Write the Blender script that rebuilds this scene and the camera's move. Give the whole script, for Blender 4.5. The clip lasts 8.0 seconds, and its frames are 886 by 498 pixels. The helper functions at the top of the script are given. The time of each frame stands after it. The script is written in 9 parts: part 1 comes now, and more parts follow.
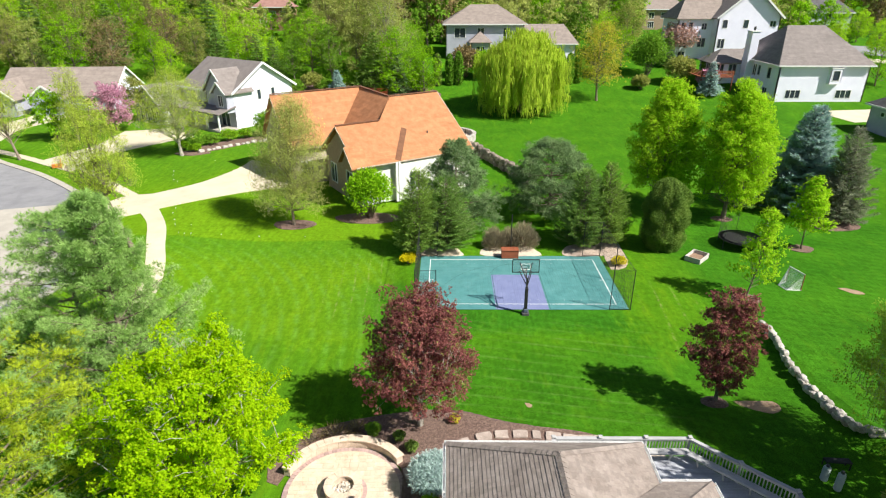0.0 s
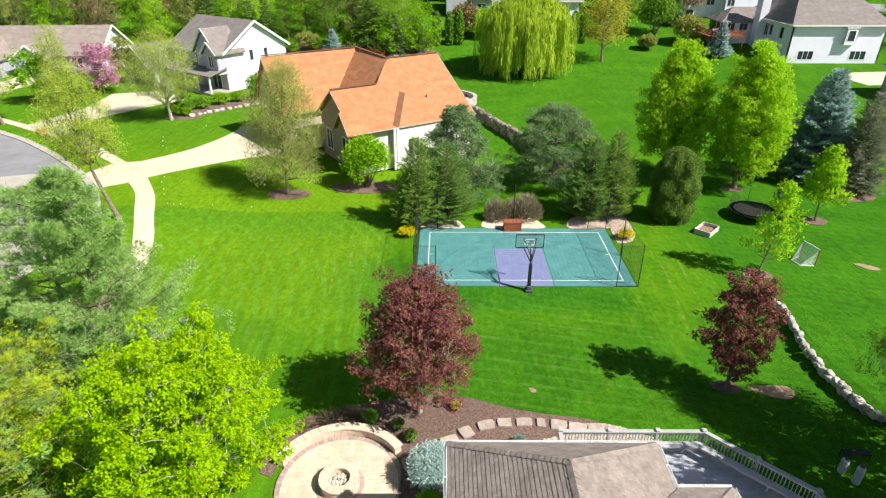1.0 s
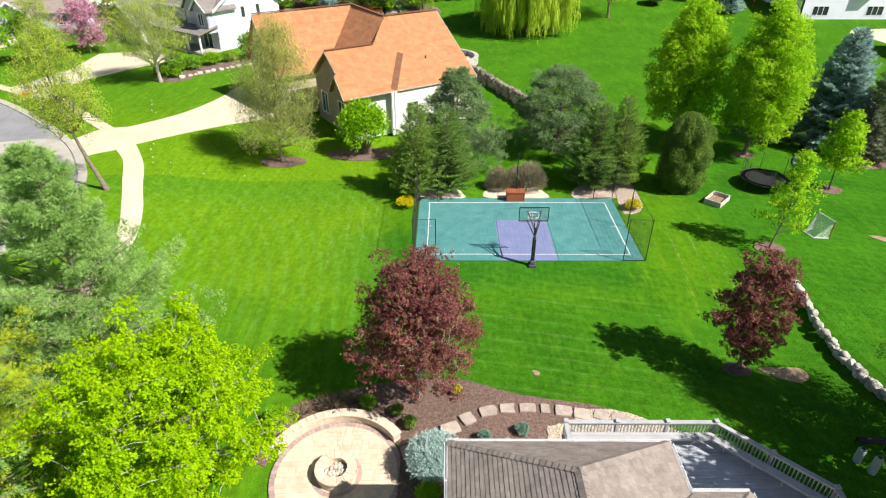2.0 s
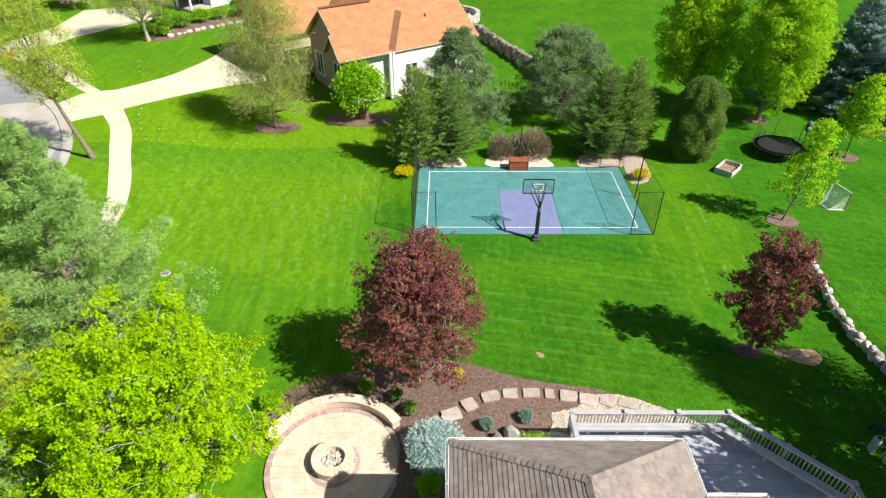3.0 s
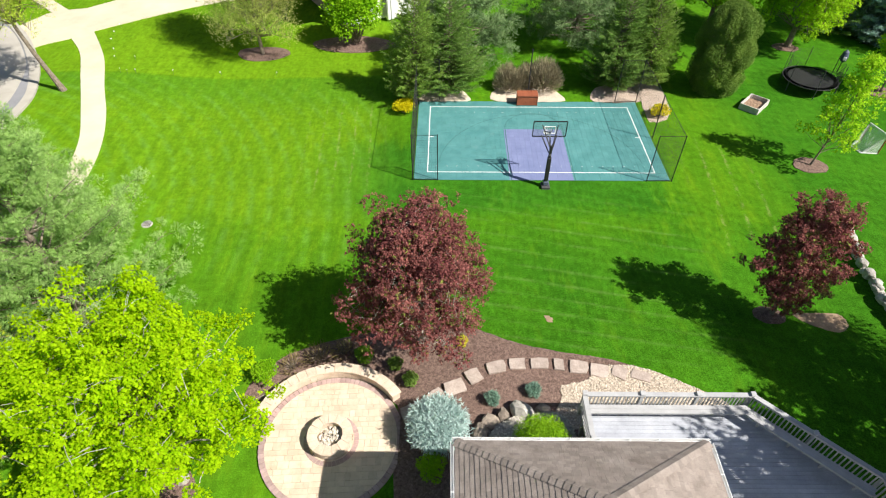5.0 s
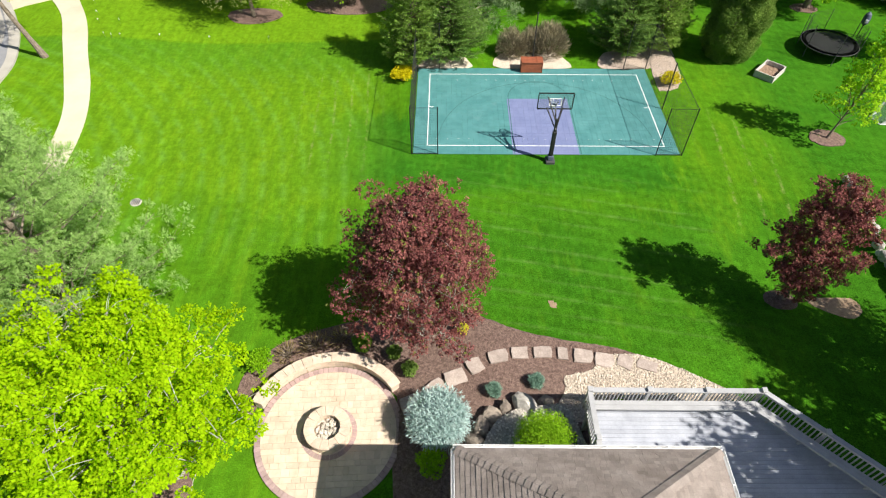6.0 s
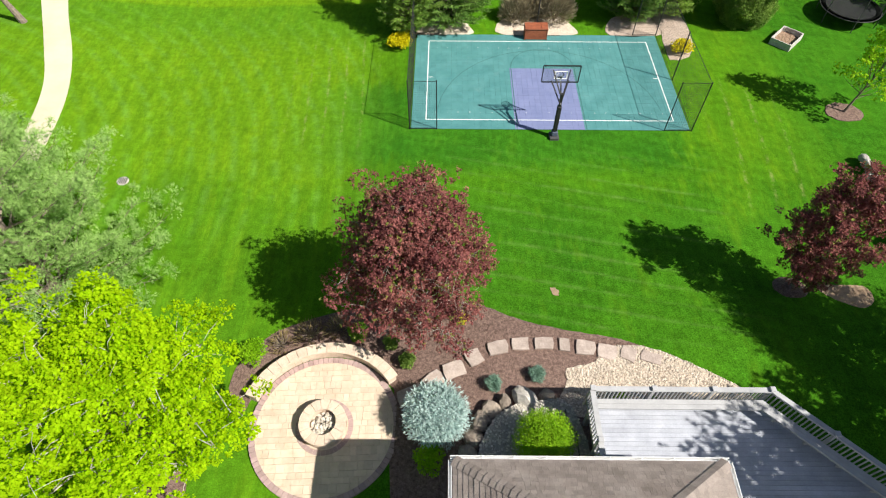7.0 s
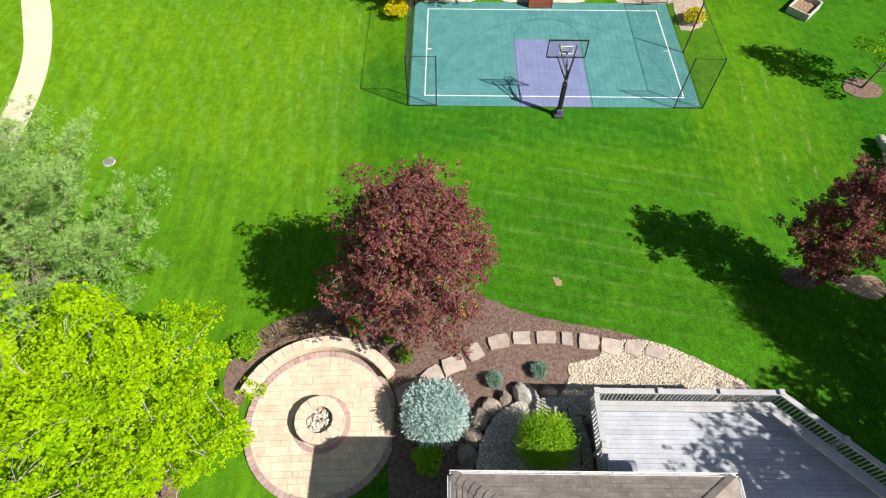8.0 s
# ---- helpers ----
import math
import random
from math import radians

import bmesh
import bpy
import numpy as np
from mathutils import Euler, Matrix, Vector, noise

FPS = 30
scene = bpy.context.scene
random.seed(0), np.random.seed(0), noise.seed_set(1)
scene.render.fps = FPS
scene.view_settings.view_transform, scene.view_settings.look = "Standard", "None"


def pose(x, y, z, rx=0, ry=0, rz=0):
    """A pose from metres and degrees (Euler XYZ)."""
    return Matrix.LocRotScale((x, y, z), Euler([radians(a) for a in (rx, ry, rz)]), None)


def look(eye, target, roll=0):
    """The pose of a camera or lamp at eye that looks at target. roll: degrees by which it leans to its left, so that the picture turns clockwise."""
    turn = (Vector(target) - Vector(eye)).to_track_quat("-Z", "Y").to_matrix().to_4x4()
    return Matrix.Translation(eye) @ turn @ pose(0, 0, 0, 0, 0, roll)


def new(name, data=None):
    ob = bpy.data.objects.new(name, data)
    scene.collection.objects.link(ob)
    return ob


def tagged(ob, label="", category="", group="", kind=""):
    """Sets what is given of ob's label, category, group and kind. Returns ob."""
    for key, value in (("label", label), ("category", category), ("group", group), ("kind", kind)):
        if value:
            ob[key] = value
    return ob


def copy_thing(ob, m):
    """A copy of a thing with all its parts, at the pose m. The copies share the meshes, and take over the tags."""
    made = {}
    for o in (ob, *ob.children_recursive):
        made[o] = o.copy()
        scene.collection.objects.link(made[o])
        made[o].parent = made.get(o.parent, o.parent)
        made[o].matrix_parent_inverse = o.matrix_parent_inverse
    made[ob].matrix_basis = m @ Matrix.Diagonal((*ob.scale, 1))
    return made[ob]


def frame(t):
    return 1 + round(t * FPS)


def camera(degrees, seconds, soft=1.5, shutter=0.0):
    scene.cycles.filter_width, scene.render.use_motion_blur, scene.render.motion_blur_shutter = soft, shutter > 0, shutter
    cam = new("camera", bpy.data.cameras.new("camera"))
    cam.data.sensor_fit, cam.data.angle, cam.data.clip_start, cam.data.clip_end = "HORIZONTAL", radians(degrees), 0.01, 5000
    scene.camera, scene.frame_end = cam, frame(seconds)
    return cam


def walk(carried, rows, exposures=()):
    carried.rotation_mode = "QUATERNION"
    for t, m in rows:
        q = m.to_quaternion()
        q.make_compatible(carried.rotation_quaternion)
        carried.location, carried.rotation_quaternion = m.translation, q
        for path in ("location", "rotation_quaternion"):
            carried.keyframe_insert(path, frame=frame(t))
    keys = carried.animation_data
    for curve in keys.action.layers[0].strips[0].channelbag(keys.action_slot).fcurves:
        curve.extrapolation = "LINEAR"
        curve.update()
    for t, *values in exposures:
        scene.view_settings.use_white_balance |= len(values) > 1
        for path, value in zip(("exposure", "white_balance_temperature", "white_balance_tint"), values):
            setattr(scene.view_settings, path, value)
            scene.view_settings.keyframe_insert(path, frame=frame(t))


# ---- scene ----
cam = camera(75.1, 8.0, 1.2)
PATH = [
    (0, (2.09, 7.533, 20.094), (2.077, 9.356, 19.273), -0.1),
    (0.5, (2.085, 8.507, 20.081), (2.071, 10.303, 19.201), -0.1),
    (1, (2.014, 9.463, 20.083), (2.004, 11.229, 19.144), -0.0),
    (1.5, (2.014, 10.343, 20.128), (2.003, 12.075, 19.128), -0.1),
    (3, (1.962, 12.793, 20.137), (1.952, 14.41, 18.96), -0.1),
    (3.5, (1.885, 13.514, 20.161), (1.877, 15.087, 18.927), 0.0),
    (4, (1.834, 14.241, 20.172), (1.827, 15.77, 18.883), 0.1),
    (4.5, (1.797, 14.96, 20.177), (1.791, 16.441, 18.833), 0.1),
    (5, (1.771, 15.664, 20.149), (1.766, 17.097, 18.753), 0.2),
    (6.5, (1.802, 17.901, 20.203), (1.795, 19.172, 18.659), 0.1),
    (7, (1.841, 18.636, 20.223), (1.834, 19.85, 18.633), 0.2),
    (7.5, (1.82, 19.377, 20.238), (1.815, 20.532, 18.605), 0.4),
    (8, (1.83, 20.091, 20.236), (1.826, 21.19, 18.565), 0.4),
]
walk(cam, [(t, look(eye, target, roll)) for t, eye, target, roll in PATH], [(0.0, 0.80), (4.5, 0.80), (6.5, 0.74), (8.0, 0.69)])

# ---- world, sun and exposure ----
SUN_EL, SUN_AZ = 47.0, -26.6          # degrees; azimuth counted from +x towards +y
scene.view_settings.exposure = 0.80
world = bpy.data.worlds.new("sky")
scene.world = world
world.use_nodes = True
wn = world.node_tree.nodes
sky = wn.new("ShaderNodeTexSky")
sky.sky_type, sky.sun_disc = "NISHITA", False
sky.sun_elevation, sky.sun_rotation = radians(SUN_EL), radians(90 - SUN_AZ)
wn["Background"].inputs["Strength"].default_value = 0.054
world.node_tree.links.new(sky.outputs["Color"], wn["Background"].inputs["Color"])
sun_dir = Vector((math.cos(radians(SUN_EL)) * math.cos(radians(SUN_AZ)), math.cos(radians(SUN_EL)) * math.sin(radians(SUN_AZ)), math.sin(radians(SUN_EL))))
sun = new("sun", bpy.data.lights.new("sun", "SUN"))
sun.data.energy, sun.data.angle, sun.data.color = 5.0, radians(0.5), (1.0, 0.95, 0.87)
sun.matrix_world = look(sun_dir * 60, (0, 0, 0))


# ---- materials ----
def mat(name, c1, c2, scale=3.0, rough=0.8, bump=0.0, bscale=40.0, island=0.0, obj=0.0, metal=0.0, spec=0.4, fine=0.0, sheen=0.0, trans=0.0):
    """Two tones mixed by noise, with finer speckle, relief and a little change from piece to piece."""
    m = bpy.data.materials.new(name)
    m.use_nodes = True
    n, k = m.node_tree.nodes, m.node_tree.links
    b = n["Principled BSDF"]
    co = n.new("ShaderNodeNewGeometry")
    tx = n.new("ShaderNodeTexNoise")
    tx.inputs["Scale"].default_value, tx.inputs["Detail"].default_value, tx.inputs["Roughness"].default_value = scale, 6.0, 0.62
    k.new(co.outputs["Position"], tx.inputs["Vector"])
    rp = n.new("ShaderNodeValToRGB")
    rp.color_ramp.elements[0].position, rp.color_ramp.elements[1].position = 0.32, 0.68
    rp.color_ramp.elements[0].color, rp.color_ramp.elements[1].color = (*c1, 1), (*c2, 1)
    k.new(tx.outputs["Fac"], rp.inputs["Fac"])
    col = rp.outputs["Color"]
    amount = None
    if island or obj:
        if obj:
            info = n.new("ShaderNodeObjectInfo")
            src, amount = info.outputs["Random"], obj
        else:
            src, amount = co.outputs["Random Per Island"], island
        mr = n.new("ShaderNodeMapRange")
        mr.inputs["To Min"].default_value, mr.inputs["To Max"].default_value = 1 - amount, 1 + amount
        k.new(src, mr.inputs["Value"])
        hs = n.new("ShaderNodeHueSaturation")
        k.new(mr.outputs["Result"], hs.inputs["Value"])
        k.new(col, hs.inputs["Color"])
        col = hs.outputs["Color"]
    if fine:
        fx = n.new("ShaderNodeTexNoise")
        fx.inputs["Scale"].default_value, fx.inputs["Detail"].default_value = bscale, 3.0
        k.new(co.outputs["Position"], fx.inputs["Vector"])
        fr = n.new("ShaderNodeMapRange")
        fr.inputs["From Min"].default_value, fr.inputs["From Max"].default_value = 0.25, 0.75
        fr.inputs["To Min"].default_value, fr.inputs["To Max"].default_value = 1 - fine, 1 + fine
        k.new(fx.outputs["Fac"], fr.inputs["Value"])
        h2 = n.new("ShaderNodeHueSaturation")
        k.new(fr.outputs["Result"], h2.inputs["Value"])
        k.new(col, h2.inputs["Color"])
        col = h2.outputs["Color"]
    k.new(col, b.inputs["Base Color"])
    b.inputs["Roughness"].default_value, b.inputs["Metallic"].default_value = rough, metal
    b.inputs["Specular IOR Level"].default_value = spec
    if bump:
        bx = n.new("ShaderNodeTexNoise")
        bx.inputs["Scale"].default_value, bx.inputs["Detail"].default_value = bscale, 4.0
        k.new(co.outputs["Position"], bx.inputs["Vector"])
        bp = n.new("ShaderNodeBump")
        bp.inputs["Strength"].default_value, bp.inputs["Distance"].default_value = bump, 0.02
        k.new(bx.outputs["Fac"], bp.inputs["Height"])
        k.new(bp.outputs["Normal"], b.inputs["Normal"])
    if trans:
        tr = n.new("ShaderNodeBsdfTranslucent")
        k.new(col, tr.inputs["Color"])
        mx = n.new("ShaderNodeMixShader")
        mx.inputs["Fac"].default_value = trans
        k.new(b.outputs["BSDF"], mx.inputs[1])
        k.new(tr.outputs["BSDF"], mx.inputs[2])
        k.new(mx.outputs["Shader"], n["Material Output"].inputs["Surface"])
    return m


def leaf_mat(name, c1, c2, trans=0.3, island=0.35):
    return mat(name, c1, c2, 0.9, 0.7, 0, island=island, spec=0.05, trans=trans)


def lawn_material():
    """Mown grass: stripes, rings and wheel tracks left by the mower, drier stretches, darker bluish stretches, fine
    grain.
    """
    m = mat("lawn_grass", (0.038, 0.130, 0.0050), (0.066, 0.186, 0.0062), 0.22, 0.9, 1.0, 19.0, fine=0.5, spec=0.02)
    n, k = m.node_tree.nodes, m.node_tree.links
    b = n["Principled BSDF"]
    src = b.inputs["Base Color"].links[0].from_socket
    geo = n.new("ShaderNodeNewGeometry")
    place = geo.outputs["Position"]
    sep = n.new("ShaderNodeSeparateXYZ")
    k.new(place, sep.inputs["Vector"])
    X, Y = sep.outputs["X"], sep.outputs["Y"]

    def put(v, socket):
        if isinstance(v, (int, float)):
            socket.default_value = v
        else:
            k.new(v, socket)

    def calc(op, p, q=0.0, r=0.0):
        nd = n.new("ShaderNodeMath")
        nd.operation = op
        for v, i in ((p, 0), (q, 1), (r, 2)):
            put(v, nd.inputs[i])
        return nd.outputs["Value"]

    def ramp(v, lo, hi, a0=0.0, a1=1.0):
        nd = n.new("ShaderNodeMapRange")
        nd.interpolation_type = "SMOOTHSTEP"
        put(v, nd.inputs["Value"])
        for key, val in (("From Min", lo), ("From Max", hi), ("To Min", a0), ("To Max", a1)):
            nd.inputs[key].default_value = val
        return nd.outputs["Result"]

    def noise_at(scale, detail, rough, stretch=(1, 1, 1), turn=0.0):
        mp = n.new("ShaderNodeMapping")
        mp.inputs["Scale"].default_value, mp.inputs["Rotation"].default_value = stretch, (0, 0, radians(turn))
        k.new(place, mp.inputs["Vector"])
        nd = n.new("ShaderNodeTexNoise")
        nd.inputs["Scale"].default_value, nd.inputs["Detail"].default_value, nd.inputs["Roughness"].default_value = scale, detail, rough
        k.new(mp.outputs["Vector"], nd.inputs["Vector"])
        return nd.outputs["Fac"]

    def wave(kind, angle, width, soft, shift=(0, 0, 0), vector=None):
        mp = n.new("ShaderNodeMapping")
        mp.inputs["Rotation"].default_value, mp.inputs["Location"].default_value = (0, 0, radians(angle)), shift
        k.new(vector or place, mp.inputs["Vector"])
        nd = n.new("ShaderNodeTexWave")
        nd.wave_type = kind
        nd.bands_direction, nd.rings_direction = "X", "Z"
        nd.inputs["Scale"].default_value = 0.314 / width
        nd.inputs["Distortion"].default_value, nd.inputs["Detail"].default_value, nd.inputs["Detail Scale"].default_value = soft, 3.0, 0.6
        k.new(mp.outputs["Vector"], nd.inputs["Vector"])
        return nd.outputs["Fac"]

    def blend(fac, base, tint, how="MIX"):
        nd = n.new("ShaderNodeMix")
        nd.data_type, nd.blend_type = "RGBA", how
        put(fac, nd.inputs["Factor"])
        k.new(base, nd.inputs["A"])
        if isinstance(tint, tuple):
            nd.inputs["B"].default_value = (*tint, 1)
        else:
            k.new(tint, nd.inputs["B"])
        return nd.outputs["Result"]

    def value(col, fac):
        nd = n.new("ShaderNodeHueSaturation")
        k.new(fac, nd.inputs["Value"])
        k.new(col, nd.inputs["Color"])
        return nd.outputs["Color"]

    drift = noise_at(0.45, 9.0, 0.74, (2.2, 0.6, 1.0), -12)
    wobble = calc("MULTIPLY_ADD", drift, 6.0, -3.0)
    Yw, Xw = calc("ADD", Y, wobble), calc("ADD", X, wobble)
    west = ramp(X, 1.5, -2.0)
    # the neighbour's strip, mown in rings, starts at a clear line
    strip = calc("MULTIPLY", ramp(calc("MULTIPLY_ADD", X, -0.07, Y), 54.15, 54.75), ramp(Y, 66.0, 62.0))
    strip = calc("MULTIPLY", strip, ramp(X, 2.0, -3.0))
    long_stripe, slant = wave("BANDS", -4, 1.15, 5.0), wave("BANDS", -70, 0.75, 6.5)
    rings = wave("RINGS", 0, 1.3, 1.5, (20.8, -57.0, 0))
    mow = n.new("ShaderNodeMix")
    k.new(west, mow.inputs["Factor"])
    k.new(slant, mow.inputs["A"])
    k.new(long_stripe, mow.inputs["B"])
    mow2 = n.new("ShaderNodeMix")
    k.new(strip, mow2.inputs["Factor"])
    k.new(mow.outputs["Result"], mow2.inputs["A"])
    k.new(rings, mow2.inputs["B"])
    amp = calc("ADD", calc("MULTIPLY", west, 0.045), calc("MULTIPLY_ADD", strip, 0.05, 0.045))
    col = value(src, calc("MULTIPLY_ADD", calc("SUBTRACT", ramp(mow2.outputs["Result"], 0.1, 0.95), 0.5), calc("MULTIPLY", amp, 2.0), 1.0))
    # drier, yellower sward: on the west lawn, in the strip and east of the court
    dry = calc("MAXIMUM", calc("MULTIPLY", ramp(Xw, 1.0, -5.0), ramp(Yw, 35.0, 41.0, 0.4, 0.75)), calc("MULTIPLY", ramp(Xw, 13.2, 15.2), calc("MULTIPLY", ramp(Xw, 23.0, 20.0), ramp(Yw, 34.0, 39.0, 0.0, 0.28))))
    dry = calc("MAXIMUM", dry, calc("MULTIPLY", strip, 1.0))
    dry = calc("MAXIMUM", dry, calc("MULTIPLY", ramp(Yw, 58.0, 70.0), 0.22))
    dry = calc("ADD", dry, ramp(drift, 0.44, 0.72, -0.14, 0.42))
    col = blend(dry, col, (0.116, 0.231, 0.0072))
    # darker bluish band south of the court, near lawn and lawn beside the houses
    band = calc("MULTIPLY", calc("MULTIPLY", ramp(Yw, 38.2, 40.2), ramp(Yw, 46.5, 44.6)), calc("MULTIPLY", ramp(Xw, -8.0, -1.0, 0.0, 1.0), ramp(Xw, 15.0, 12.8)))
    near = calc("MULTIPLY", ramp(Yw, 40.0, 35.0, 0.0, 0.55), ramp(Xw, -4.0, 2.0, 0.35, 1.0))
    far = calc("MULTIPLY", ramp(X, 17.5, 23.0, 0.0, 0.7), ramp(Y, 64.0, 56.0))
    edge = calc("MULTIPLY", calc("MULTIPLY", ramp(Yw, 48.5, 51.5), ramp(calc("MULTIPLY_ADD", X, -0.07, Y), 54.7, 54.2)), ramp(X, 0.0, -4.0, 0.0, 0.55))
    band = calc("MAXIMUM", band, edge)
    bluer = calc("MAXIMUM", calc("MULTIPLY", band, 0.95), calc("MAXIMUM", near, far))
    bluer = calc("MAXIMUM", bluer, ramp(Yw, 62.0, 76.0, 0.0, 0.55))
    col = blend(bluer, col, (0.58, 0.80, 1.35), "MULTIPLY")
    # pale wheel tracks of the mower
    brk = ramp(noise_at(2.2, 8.0, 0.8, (1.0, 0.7, 1.0)), 0.46, 0.64)
    tw = calc("POWER", wave("BANDS", -3, 0.98, 1.2), 16.0)
    tw = calc("MULTIPLY", calc("MULTIPLY", tw, calc("MULTIPLY", ramp(X, -9.0, -4.5), ramp(X, -1.6, -2.4))), calc("MULTIPLY", ramp(Y, 39.5, 42.5), ramp(Y, 51.0, 49.0)))
    bend = calc("MULTIPLY_ADD", calc("POWER", calc("SUBTRACT", 52.0, Y), 2.0), 0.006, X)
    comb = n.new("ShaderNodeCombineXYZ")
    k.new(bend, comb.inputs["X"])
    te = calc("POWER", wave("BANDS", 0, 1.32, 0.6, (0.3, 0, 0), comb.outputs["Vector"]), 22.0)
    te = calc("MULTIPLY", calc("MULTIPLY", te, calc("MULTIPLY", ramp(X, 15.2, 16.6), ramp(X, 20.4, 19.0))), calc("MULTIPLY", ramp(Y, 35.5, 38.0), ramp(Y, 47.0, 45.0)))
    col = blend(calc("MULTIPLY", calc("MULTIPLY", calc("ADD", tw, te), brk), 0.6), col, (0.24, 0.27, 0.08))
    # thin pale wheel lines across the near lawn and broad soft passes on the west lawn
    east = calc("MULTIPLY", ramp(X, 0.5, 3.5), calc("MULTIPLY", ramp(X, 16.0, 13.5), calc("MULTIPLY", ramp(Y, 28.0, 30.5), ramp(Y, 41.5, 38.5))))
    lines = calc("POWER", wave("BANDS", -78, 0.95, 0.9), 9.0)
    faded = ramp(noise_at(0.5, 7.0, 0.7, (0.5, 2.0, 1.0), -11), 0.38, 0.62)
    col = blend(calc("MULTIPLY", calc("MULTIPLY", calc("MULTIPLY", calc("MULTIPLY", lines, east), calc("MULTIPLY_ADD", brk, 0.6, 0.4)), faded), 0.52), col, (0.140, 0.255, 0.048))
    arcs = wave("RINGS", 0, 1.05, 1.6, (30.0, -36.0, 0))
    pass_w = calc("MULTIPLY", ramp(X, -1.0, -3.5), calc("MULTIPLY", ramp(Y, 33.0, 37.0), ramp(Y, 53.5, 51.0)))
    col = blend(calc("MULTIPLY", calc("MULTIPLY", calc("POWER", arcs, 3.0), pass_w), calc("MULTIPLY", faded, 0.40)), col, (0.120, 0.270, 0.036))
    # the sward is ragged in streaks along the passes, with a few tufts
    streak = noise_at(1.5, 8.0, 0.72, (2.6, 0.5, 1.0), 8)
    col = value(col, ramp(streak, 0.30, 0.70, 0.86, 1.15))
    col = value(col, ramp(noise_at(2.6, 9.0, 0.8), 0.28, 0.72, 0.76, 1.23))
    k.new(col, b.inputs["Base Color"])
    return m


def glass_mat(name, tint=(0.03, 0.04, 0.05), alpha=1.0):
    m = mat(name, tint, tuple(1.5 * c for c in tint), 0.6, 0.06, 0, spec=0.6)
    m.node_tree.nodes["Principled BSDF"].inputs["Alpha"].default_value = alpha
    return m


